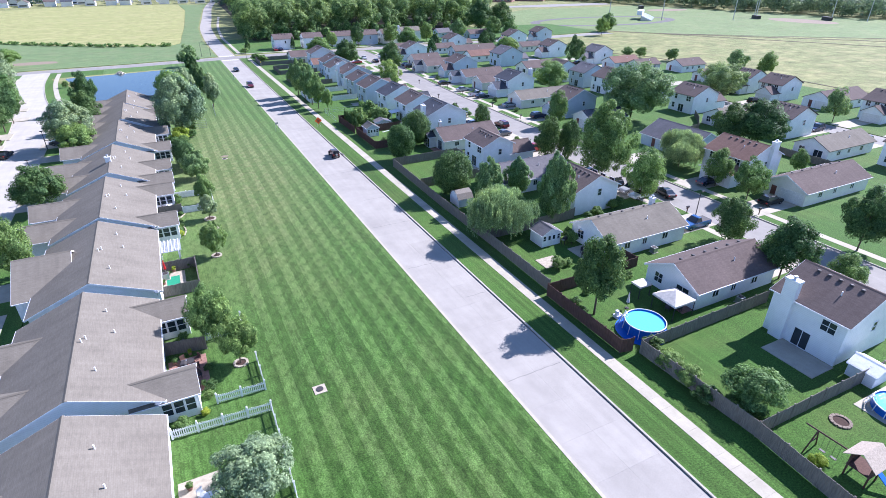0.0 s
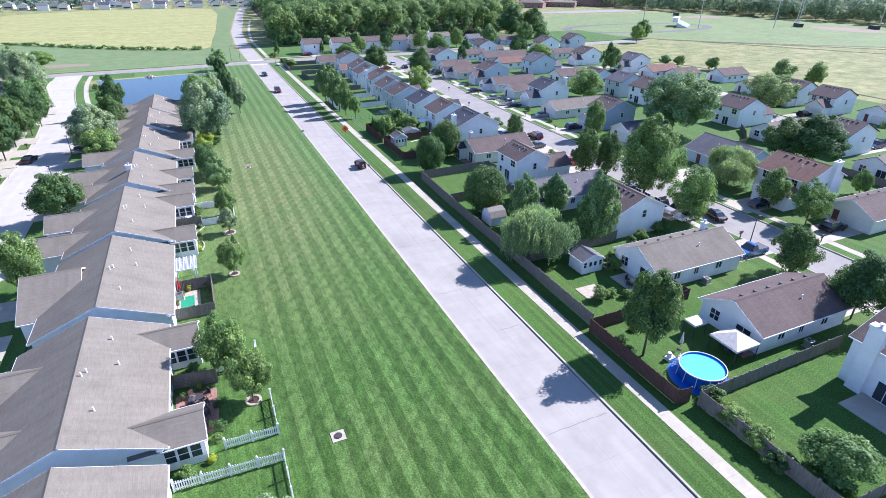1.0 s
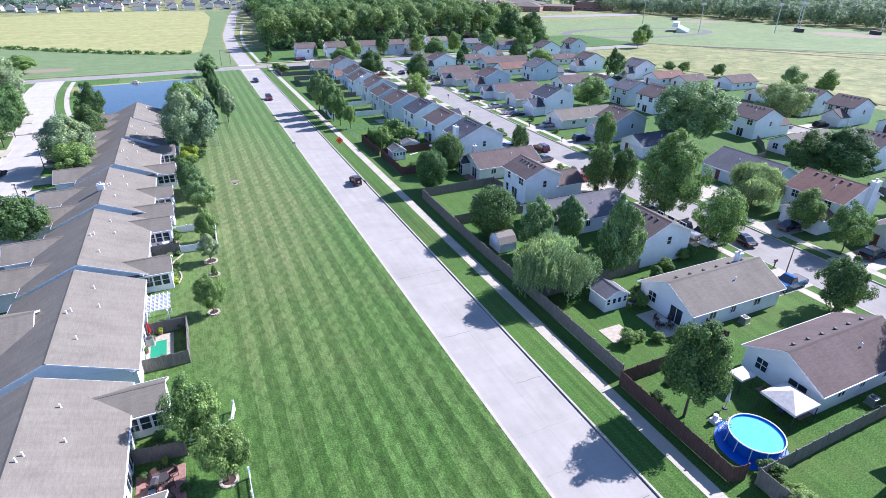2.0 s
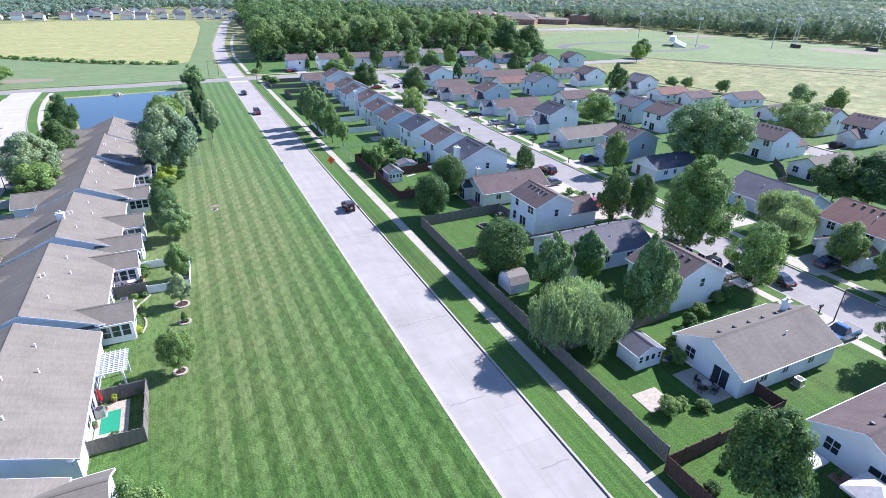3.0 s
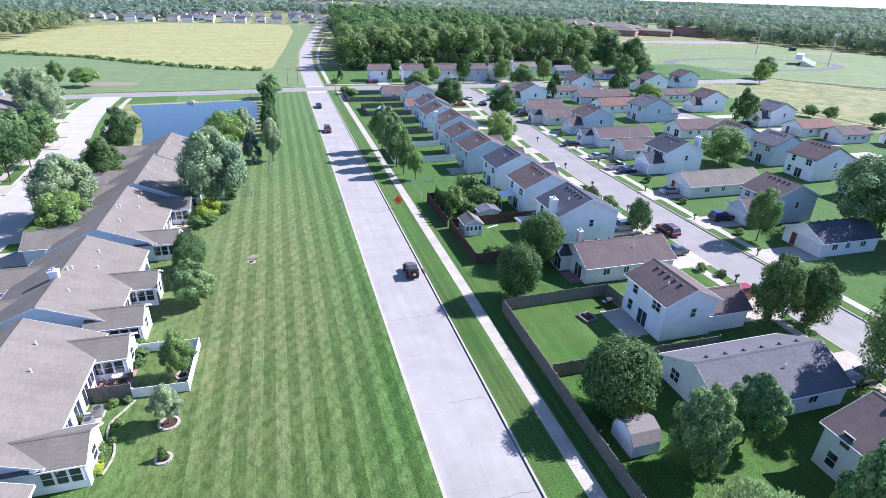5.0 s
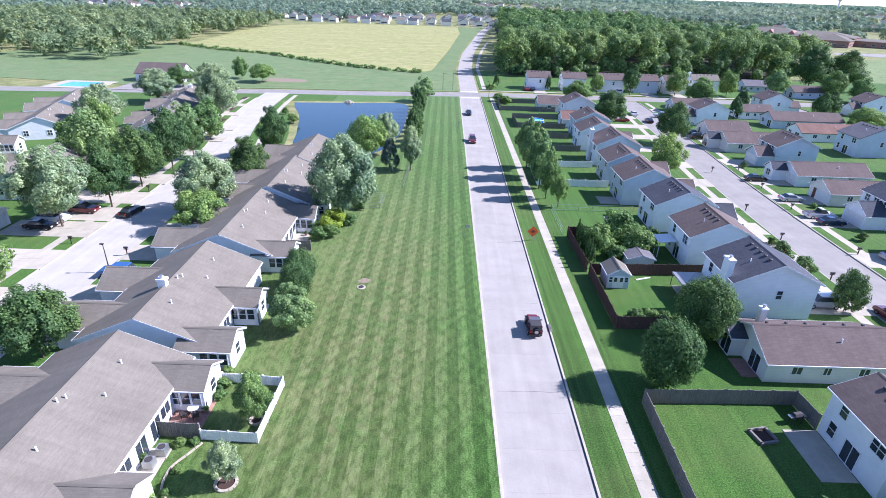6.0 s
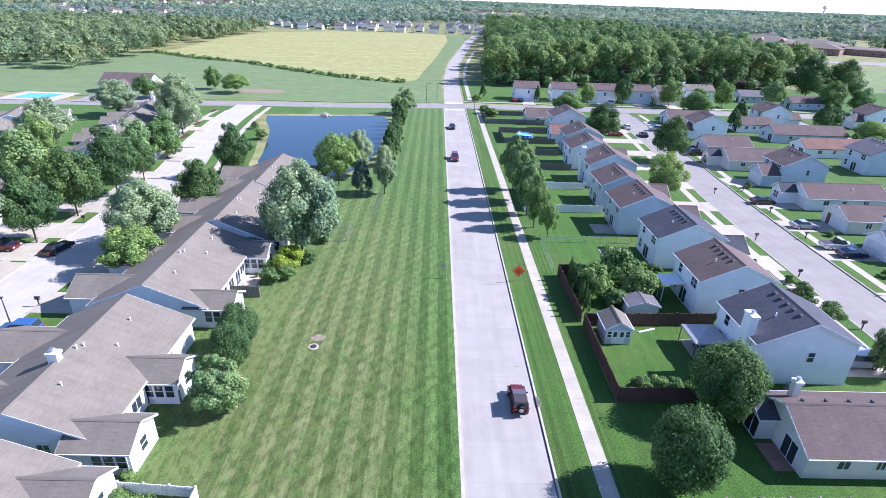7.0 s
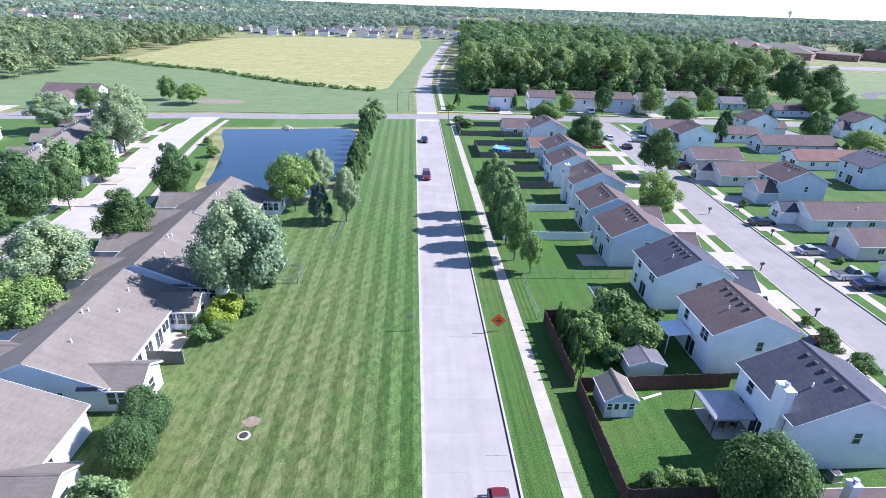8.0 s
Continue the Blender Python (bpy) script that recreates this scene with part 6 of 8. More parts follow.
def sand_box(x, y, a):
    s = empty("sand_box", x, y, 0, 12)
    for dx, dy, w, l in ((0, -a, a + 0.1, 0.1), (0, a, a + 0.1, 0.1), (-a, 0, 0.1, a), (a, 0, 0.1, a)):
        bm = bmesh.new()
        box(bm, dx - w, dx + w, dy - l, dy + l, -0.03, 0.28)
        part("side_board", bm, M["cedar"], s)
    bm = bmesh.new()
    box(bm, -a + 0.1, a - 0.1, -a + 0.1, a - 0.1, -0.03, 0.06)
    part("fill", bm, M["mulch"], s)
    return tagged(s, "low square wooden frame filled with dark soil", "planter")


sand_box(20.9, 98.6, 0.85)


def grill(x, y, rz=0):
    g = empty("barbecue_grill", x, y, 0, rz)
    bm = bmesh.new()
    for sx in (-0.5, 0.5):
        for sy in (-0.25, 0.25):
            box(bm, sx - 0.03, sx + 0.03, sy - 0.03, sy + 0.03, 0, 0.75)
    part("cart", bm, M["dark"], g)
    bm = bmesh.new()
    extrude_profile(bm, [(-0.3, 0.72), (0.3, 0.72), (0.32, 0.95), (0.18, 1.18), (-0.18, 1.18), (-0.32, 0.95)], "x", -0.42, 0.42)
    part("hood", bm, M["dark"], g)
    bm = bmesh.new()
    box(bm, -0.85, -0.44, -0.26, 0.26, 0.84, 0.88)
    box(bm, 0.44, 0.85, -0.26, 0.26, 0.84, 0.88)
    part("side_shelf", bm, M["steel"], g)
    return tagged(g, "black barbecue grill on a garden patio", "grill")


grill(25.0, 100.6, 10)
grill(-32.6, 52.6, 80)
grill(21.0, 58.2, 20)


def potted(x, y, r, kind="shrub"):
    p = empty("potted_plant", x, y)
    bm = bmesh.new()
    cylinder(bm, 0, 0, 0, r * 1.1, r * 0.55, r * 0.8, 12)
    cylinder(bm, 0, 0, r * 1.1, r * 1.3, r * 0.88, r * 0.88, 12)
    part("pot", bm, M["terracotta"], p)
    c = new("plant", CROWNS[kind][0])
    c.parent = p
    c.matrix_basis = pose(0, 0, r * 2.0, 0, 0, x * 50) @ Matrix.Diagonal((r * 1.15, r * 1.15, r * 1.1, 1))
    return tagged(p, "leafy plant in a clay pot on a patio", "potted plant", "potted plants")


for px, py, pr, pk in ((-32.7, 94.5, 0.26, "yellow"), (-33.7, 100.3, 0.3, "shrub"), (-33.0, 101.2, 0.24, "yellow"), (-30.9, 99.6, 0.25, "shrub"), (-32.5, 75.5, 0.3, "yellow"), (-33.2, 74.4, 0.28, "shrub"), (-31.6, 76.3, 0.3, "shrub"),
                       (-33.8, 72.4, 0.26, "shrub"), (-31.9, 55.3, 0.25, "yellow"), (-31.0, 49.3, 0.28, "shrub"), (-33.4, 54.2, 0.3, "shrub"), (-33.2, 37.0, 0.3, "shrub"), (-31.4, 33.0, 0.26, "yellow"), (-31.2, 139.8, 0.28, "shrub"), (22.6, 41.0, 0.3, "shrub")):
    potted(px, py, pr, pk)
for kind, px, py, pr, ph in (("shrub", -34.0, 93.6, 0.6, 0.55), ("shrub", -31.6, 95.6, 0.55, 0.45), ("shrub", -30.4, 95.8, 0.5, 0.4), ("shrub", -31.3, 89.3, 0.85, 0.7), ("yellow", -31.0, 87.3, 0.7, 0.5), ("shrub", -31.1, 103.2, 0.9, 0.6), ("shrub", -31.0, 105.0, 0.8, 0.6),
                             ("yellow", -31.0, 88.0, 0.5, 0.4), ("bush", 15.3, 52.5, 1.3, 1.0), ("shrub", 11.8, 44.4, 0.8, 0.6), ("shrub", 11.5, 42.6, 0.7, 0.5), ("bush", 21.8, 57.6, 1.1, 1.2), ("shrub", 22.4, 59.6, 0.9, 1.0), ("shrub", -32.3, 58.4, 0.7, 0.6), ("shrub", -33.2, 44.2, 0.8, 0.7), ("yellow", -31.2, 45.3, 0.5, 0.4)):
    tree(kind, px, py, pr, ph, ph)
bm = bmesh.new()
cylinder(bm, 15.2, 36.6, -0.02, 0.012, 3.0, n=28)
tagged(link("ground_sheet", bm, M["poolblue"]), "blue plastic ground sheet under the pool", "ground sheet")
pump = empty("pool_pump", 14.6, 39.9)
bm = bmesh.new()
box(bm, -0.5, 0.5, -0.35, 0.35, 0, 0.35)
cylinder(bm, -0.2, 0, 0.35, 0.95, 0.26, 0.22, 12)
part("housing", bm, M["trim"], pump)
bm = bmesh.new()
tube(bm, (0.2, 0, 0.3), (0.5, -0.85, 0.7), 0.04, 0.04, 6)
part("hose", bm, M["dark"], pump)
tagged(pump, "pale pump and filter beside the pool", "pool pump")
for ux, uy, um, ul in ((16.9, 40.8, M["canvas"], "folded white parasol beside the pool"), (-33.5, 75.1, M["lamp_red"], "folded dark red parasol on a villa patio")):
    u = empty("parasol", ux, uy)
    bm = bmesh.new()
    tube(bm, (0, 0, 0), (0, 0, 2.3), 0.03, 0.03, 6)
    part("pole", bm, M["steel"], u)
    bm = bmesh.new()
    cylinder(bm, 0, 0, 0.9, 2.25, 0.2, 0.05, 8)
    part("folded_canopy", bm, um, u)
    bm = bmesh.new()
    cylinder(bm, 0, 0, 0, 0.1, 0.28, 0.22, 12)
    part("base", bm, M["dark"], u)
    tagged(u, ul, "parasol")
# stone edging of the villa flower border
edge = smooth_line([(-29.8, 95.9), (-30.6, 94.4), (-31.3, 93.1), (-31.1, 91.1), (-30.3, 90.2), (-30.1, 88.5), (-30.5, 86.9)], 0.6)
border = empty("border_edging", -30.5, 91)
for i in range(len(edge) - 1):
    (ax, ay), (bx, by) = edge[i], edge[i + 1]
    bm = bmesh.new()
    l = math.dist(edge[i], edge[i + 1]) / 2
    box(bm, -l * 0.95, l * 0.95, -0.08, 0.08, -0.03, 0.13)
    b = part("edging_block", bm, M["stone"], border)
    b.matrix_basis = pose((ax + bx) / 2 + 30.5, (ay + by) / 2 - 91, 0, 0, 0, math.degrees(math.atan2(by - ay, bx - ax)))
tagged(border, "curved pale stone edging of a villa flower border", "edging")


def playset(x, y):
    p = empty("playset", x, y)
    for sx in (-0.8, 0.8):
        for sy in (-0.8, 0.8):
            bm = bmesh.new()
            box(bm, sx - 0.06, sx + 0.06, sy - 0.06, sy + 0.06, 0, 2.6)
            part("post", bm, M["redwood"], p)
    bm = bmesh.new()
    box(bm, -0.9, 0.9, -0.9, 0.9, 1.2, 1.28)
    part("deck", bm, M["redwood"], p)
    bm = bmesh.new()
    roof_shell(bm, -1.0, 1.0, -1.1, 1.1, 2.45, 3.25, "x", 0.25, 0.06)
    part("roof", bm, M["pine"], p, "pale slatted wooden roof")
    bm = bmesh.new()
    for sy in (-0.86, 0.86):
        box(bm, -0.8, 0.8, sy - 0.03, sy + 0.03, 1.9, 2.0)
        box(bm, -0.8, 0.8, sy - 0.03, sy + 0.03, 2.38, 2.5)
    part("rail", bm, M["redwood"], p)
    for s in (-0.86, 0.86):
        bm = bmesh.new()
        for i in range(8):
            box(bm, -0.8 + i * 0.21, -0.68 + i * 0.21, s - 0.02, s + 0.02, 1.28, 1.95)
        part("balustrade", bm, M["redwood"], p)
    bm = bmesh.new()
    tube(bm, (-0.5, 0.7, 2.2), (-0.7, 4.6, 2.2), 0.07, 0.07, 6)
    part("swing_beam", bm, M["redwood"], p)
    for a, b in (((-0.65, 3.6, 2.2), (-1.6, 3.7, 0)), ((-0.65, 3.6, 2.2), (0.3, 3.7, 0)), ((-1.1, 3.65, 1.1), (-0.15, 3.65, 1.1))):
        bm = bmesh.new()
        tube(bm, a, b, 0.06, 0.06, 6)
        part("leg", bm, M["redwood"], p)
    for t in (0.4, 0.7):
        bm = bmesh.new()
        bx, by = -0.5 - 0.15 * t, 0.7 + 3.0 * t
        for o in (-0.2, 0.2):
            tube(bm, (bx, by + o, 2.2), (bx, by + o, 0.6), 0.012, 0.012, 4)
        box(bm, bx - 0.12, bx + 0.12, by - 0.25, by + 0.25, 0.56, 0.6)
        part("swing", bm, M["dark"], p)
    bm = bmesh.new()
    extrude_profile(bm, [(-2.6, 0.1), (-0.9, 1.2), (-0.9, 1.28), (-2.6, 0.18)], "x", 0.2, 0.75)
    part("slide", bm, M["poolblue"], p, "blue plastic slide")
    return tagged(p, "wooden climbing tower with swings and slide", "playset")


playset(16.2, 13.5)
tree("yellow", 14.6, 16.0, 0.8, 0.5, 0.5)


def chair_set(x, y, n, material, label, rz=0):
    """One low garden chair."""
    for i in range(n):
        a = rz + 360 * i / n
        c = empty("garden_chair", x + 0.9 * math.cos(radians(a)), y + 0.9 * math.sin(radians(a)), 0.05, a + 90)
        bm = bmesh.new()
        box(bm, -0.27, 0.27, -0.27, 0.27, 0.4, 0.46)
        part("seat", bm, material, c)
        bm = bmesh.new()
        box(bm, -0.27, 0.27, -0.31, -0.26, 0.46, 0.95)
        part("backrest", bm, material, c)
        for sx in (-0.24, 0.24):
            for sy in (-0.24, 0.24):
                bm = bmesh.new()
                box(bm, sx - 0.025, sx + 0.025, sy - 0.025, sy + 0.025, 0, 0.4)
                part("leg", bm, material, c)
        tagged(c, label, "chair", "garden chairs")


def table(x, y, r, material, label):
    t = empty("garden_table", x, y, 0.05)
    bm = bmesh.new()
    cylinder(bm, 0, 0, 0.68, 0.73, r, n=20)
    part("tabletop", bm, material, t)
    bm = bmesh.new()
    cylinder(bm, 0, 0, 0.03, 0.68, 0.05, n=8)
    cylinder(bm, 0, 0, 0, 0.03, 0.3, n=12)
    part("pedestal", bm, M["dark"], t)
    tagged(t, label, "table", "garden tables")


for tx, ty, tm, cm in ((-32.0, 53.2, "dark", "redwood"), (21.6, 53.6, "steel", "dark"), (21.8, 38.3, "redwood", "dark"), (-32.0, 99.4, "trim", "dark"), (-31.8, 35.0, "trim", "trim"), (24.8, 124.6, "dark", "dark"), (-32.2, 50.4, "dark", "dark")):
    table(tx, ty, 0.5, M[tm], "round garden table on a patio")
    chair_set(tx, ty, 4, M[cm], "simple patio chair beside a round table", tx * 13)


def condenser(x, y):
    c = empty("air_conditioner", x, y)
    bm = bmesh.new()
    box(bm, -0.4, 0.4, -0.4, 0.4, 0.06, 0.85)
    part("casing", bm, M["steel"], c)
    bm = bmesh.new()
    cylinder(bm, 0, 0, 0.85, 0.88, 0.32, n=16)
    part("grille", bm, M["dark"], c)
    bm = bmesh.new()
    box(bm, -0.5, 0.5, -0.5, 0.5, -0.02, 0.06)
    part("base_slab", bm, M["concrete"], c)
    tagged(c, "grey outdoor air-conditioning unit on a slab", "air conditioner", "air conditioners")


for ax, ay in ((-32.6, 94.6), (-33.0, 93.2), (31.0, 117.9), (38.9, 113), (32, 131.4), (31, 144.6), (30.5, 35.4), (31, 50.1), (-33.4, 114.9), (-33.5, 73.9), (30, 157.2)):
    condenser(ax, ay)


def planter(x, y, r, kind):
    tree(kind, x, y, r, r * 0.8, r * 0.75)


bed_rng = random.Random(21)
for i in range(26):
    y = 20.9 + i * 0.48
    planter(13.3 + bed_rng.uniform(-0.3, 0.6), y, bed_rng.uniform(0.35, 0.75), bed_rng.choice(("shrub", "shrub", "bush")))
for x0, y0, r in ((-30.7, 47.6, 0.6), (-30.4, 48.8, 0.7), (-30.4, 52.0, 0.5), (-31.2, 102.6, 0.9), (-30.6, 103.2, 0.8), (-30.3, 101.6, 0.7), (-31.2, 88.9, 0.9), (-31.0, 87.2, 0.6), (-30.6, 92.8, 0.5), (-30.5, 90.6, 0.5),
                  (-27.0, 139.6, 1.5), (-28.8, 138.3, 1.5), (-30.2, 141.6, 1.4), (-24.4, 152.0, 1.3), (-25.0, 144.8, 1.3), (14.6, 117.0, 1.3), (16.6, 117.4, 1.2), (18.4, 117.2, 1.1), (20.0, 117.3, 0.9),
                  (18.9, 51.5, 0.9), (17.2, 52.8, 0.8), (23.2, 138.0, 1.4), (25.0, 142.0, 1.5), (22.0, 143.0, 1.8), (17.2, 134.6, 1.6), (20.5, 139.4, 2.0), (16.4, 139.6, 1.9), (14.4, 142.0, 1.6), (24.0, 144.0, 1.2),
                  (26.0, 61.0, 1.0), (29.0, 62.4, 1.2), (32.0, 63.6, 1.2), (36.6, 65.2, 1.2), (38.4, 65.6, 1.3), (41.5, 60.4, 1.0), (27.5, 115.4, 0.6), (-32.2, 70.4, 0.5), (-30.3, 76.0, 0.6), (-32.9, 76.2, 0.5),
                  (45.4, 142.0, 0.9), (46.0, 104.0, 0.8), (44.5, 106.2, 0.9), (60.5, 116.2, 0.9), (61.0, 131.4, 0.9), (62.0, 144.6, 1.0), (63.4, 160.0, 0.8), (62.6, 186.2, 1.0), (22.4, 46.4, 0.8), (21.0, 46.6, 0.7), (14.6, 45.6, 0.6)):
    planter(x0, y0, r, bed_rng.choice(("shrub", "bush", "shrub")))

# ---- lawn details ----
def access_cover(x, y, square, label):
    c = empty("access_cover", x, y)
    bm = bmesh.new()
    if square:
        box(bm, -0.62, 0.62, -0.62, 0.62, -0.05, 0.05)
    else:
        cylinder(bm, 0, 0, -0.05, 0.06, 0.62, 0.58, 20)
    part("collar", bm, M["stone"], c)
    bm = bmesh.new()
    cylinder(bm, 0, 0, 0.05, 0.11, 0.36, n=18)
    cylinder(bm, 0, 0, 0.11, 0.125, 0.28, n=18)
    part("lid", bm, M["dark"], c)
    tagged(c, label, "manhole", "access covers on the lawn")


access_cover(-20.8, 43.7, True, "round iron cover in a square concrete pad")
access_cover(-20.0, 123.8, False, "round iron cover on a pale concrete collar")
slab("bare_patch", [(-19.8 + 0.8 * math.cos(i * 0.52) * (1 + 0.25 * math.sin(2.3 * i)), 125.6 + 0.7 * math.sin(i * 0.52)) for i in range(12)], -0.05, 0.006, M["soil"], label="small patch of bare soil beside the cover", category="soil")


def sign_frame(x, y, w, h, material, label, diamond=False):
    s = empty("road_sign", x, y)
    for sx in (-w / 2, w / 2):
        bm = bmesh.new()
        tube(bm, (sx, 0, -0.1), (sx * (0.4 if diamond else 1), 0, h), 0.03, 0.03, 6)
        part("leg", bm, M["steel"], s)
    bm = bmesh.new()
    if diamond:
        box(bm, -0.66, 0.66, -0.02, 0.02, -0.66, 0.66)
        p = part("panel", bm, material, s, "orange diamond panel")
        p.matrix_basis = pose(0, -0.05, h + 0.2, 0, 45, 0)
        for k, ww in enumerate((0.4, 0.75, 0.5)):
            bm = bmesh.new()
            box(bm, -ww / 2, ww / 2, -0.085, -0.075, h + 0.36 - 0.2 * k, h + 0.46 - 0.2 * k)
            part("writing_bar", bm, M["dark"], s)
    else:
        box(bm, -w / 2, w / 2, -0.02, 0.02, h - 0.5, h)
        part("panel", bm, material, s)
    tagged(s, label, "sign", "road signs")


sign_frame(5.4, 140.6, 0.9, 1.4, M["orange"], "orange diamond roadworks sign on a folding stand", True)
sign_frame(-5.2, 140.8, 0.75, 2.3, M["steel"], "grey metal sign on two posts, seen from behind")
sign_frame(8.8, 242.5, 0.3, 2.2, M["yellow_sign"], "yellow warning sign on a post by the verge")
sign_frame(-5.2, 218.0, 0.3, 1.8, M["steel"], "small sign on a post beside the road")


def mast(x, y, h, arm, label):
    m_ = empty("street_lamp", x, y)
    bm = bmesh.new()
    cylinder(bm, 0, 0, -0.1, h, 0.09, 0.05, 8)
    part("pole", bm, M["dark"], m_)
    bm = bmesh.new()
    tube(bm, (0, 0, h - 0.2), (arm, 0, h), 0.04, 0.03, 6)
    part("arm", bm, M["dark"], m_)
    bm = bmesh.new()
    box(bm, arm - 0.1, arm + 0.45, -0.12, 0.12, h - 0.06, h + 0.06)
    part("lamp_head", bm, M["dark"], m_)
    tagged(m_, label, "street lamp", "street lamps")


mast(-10.5, 283.6, 6.5, 1.0, "dark street lamp at the junction")
mast(-6.5, 285.0, 6.5, 0.8, "dark street lamp at the junction")
mast(7.0, 268.5, 6.0, -0.8, "dark street lamp at the junction")
mast(-55.0, 126.0, 4.2, -0.3, "short dark lamp post on the villa street")
mast(-55.4, 149.0, 4.2, -0.3, "short dark lamp post on the villa street")
mast(46.6, 56.0, 4.6, 0.4, "short dark lamp post on the estate street")

mailbox_proto = empty("mailbox", 46.9, 58.0)
bm = bmesh.new()
box(bm, -0.06, 0.06, -0.06, 0.06, -0.05, 1.05)
box(bm, -0.35, 0.35, -0.05, 0.05, 0.85, 0.95)
part("post", bm, M["redwood"], mailbox_proto)
bm = bmesh.new()
extrude_profile(bm, [(-0.12, 1.05), (0.12, 1.05), (0.12, 1.2), (0.07, 1.29), (-0.07, 1.29), (-0.12, 1.2)], "x", -0.3, 0.3)
part("box", bm, M["dark"], mailbox_proto)
tagged(mailbox_proto, "dark mailbox on a wooden post at the kerb", "mailbox", "mailboxes")
for mx, my in ((46.8, 74), (46.8, 102), (47.0, 117.6), (47.4, 130), (48.0, 144), (48.8, 157.5), (57.3, 52), (56.9, 76), (57.0, 108.5), (57.2, 123.5), (57.6, 139), (58.2, 158.6), (59.0, 171), (60.4, 184), (53.2, 182), (-55.2, 113), (-55.4, 131.2), (-65.4, 134.2), (-65.4, 157.5)):
    copy_thing(mailbox_proto, pose(mx, my, 0))

# storm inlets at the kerb
for iy in (115.4, 158.5):
    d = empty("storm_inlet", 3.95, iy)
    bm = bmesh.new()
    box(bm, -0.12, 0.28, -0.75, 0.75, -0.3, 0.035)
    part("hood", bm, M["stained"], d)
    bm = bmesh.new()
    box(bm, -0.14, -0.118, -0.6, 0.6, -0.12, 0.0)
    part("mouth", bm, M["dark"], d)
    tagged(d, "concrete kerb inlet with a dark mouth", "storm drain", "storm drains")


# ---- vehicles ----
PAINT = {}


def paint(name, base, rough=0.25):
    if name not in PAINT:
        m = mat("car_paint_" + name, base, rough, 0.2, 0.5)
        m.node_tree.nodes["Principled BSDF"].inputs["Coat Weight"].default_value = 0.6
        PAINT[name] = m
    return PAINT[name]


for nm, c in (("black", (0.012, 0.012, 0.014)), ("white", (0.75, 0.75, 0.75)), ("red", (0.35, 0.02, 0.02)), ("maroon", (0.13, 0.02, 0.025)), ("blue", (0.04, 0.12, 0.30)), ("silver", (0.42, 0.43, 0.45)), ("navy", (0.02, 0.03, 0.07)), ("grey", (0.12, 0.12, 0.13))):
    paint(nm, c)


def wheel_mesh(r, w):
    bm = bmesh.new()
    n = 18
    for x0, x1, ra, rb in ((-w / 2, w / 2, r, r), (-w / 2, -w / 2 + 0.001, r * 0.62, r), (w / 2 - 0.001, w / 2, r, r * 0.62)):
        lo = [bm.verts.new((x0, ra * math.cos(2 * math.pi * i / n), ra * math.sin(2 * math.pi * i / n))) for i in range(n)]
        hi = [bm.verts.new((x1, rb * math.cos(2 * math.pi * i / n), rb * math.sin(2 * math.pi * i / n))) for i in range(n)]
        for i in range(n):
            bm.faces.new((lo[i], lo[(i + 1) % n], hi[(i + 1) % n], hi[i]))
    tyre = mesh_of("tyre", bm, M["tyre"])
    bm = bmesh.new()
    for s in (-1, 1):
        c = bm.verts.new((s * (w / 2 - 0.02), 0, 0))
        ring = [bm.verts.new((s * (w / 2 - 0.01), r * 0.62 * math.cos(2 * math.pi * i / n), r * 0.62 * math.sin(2 * math.pi * i / n))) for i in range(n)]
        for i in range(n):
            bm.faces.new((c, ring[i], ring[(i + 1) % n]))
    return tyre, mesh_of("rim", bm, M["rim"])


WHEELS = {r: wheel_mesh(r, 0.22) for r in (0.33, 0.42)}


def add_wheels(v, half, fy, ry, r):
    for sx in (-1, 1):
        for yy in (fy, ry):
            t = share("wheel", WHEELS[r][0], v, sx * (half - 0.1), yy, r)
            share("rim", WHEELS[r][1], t)


def loft(bm, low, high):
    """Solid between two rectangles (x half, y0, y1, z)."""
    v = []
    for hx, y0, y1, z in (low, high):
        v += [bm.verts.new(p) for p in ((-hx, y0, z), (hx, y0, z), (hx, y1, z), (-hx, y1, z))]
    for f in ((3, 2, 1, 0), (4, 5, 6, 7), (0, 1, 5, 4), (1, 2, 6, 5), (2, 3, 7, 6), (3, 0, 4, 7)):
        bm.faces.new([v[i] for i in f])


def soften(bm, r, seg=2):
    bmesh.ops.bevel(bm, geom=list(bm.edges), offset=r, segments=seg, affect="EDGES", clamp_overlap=True)


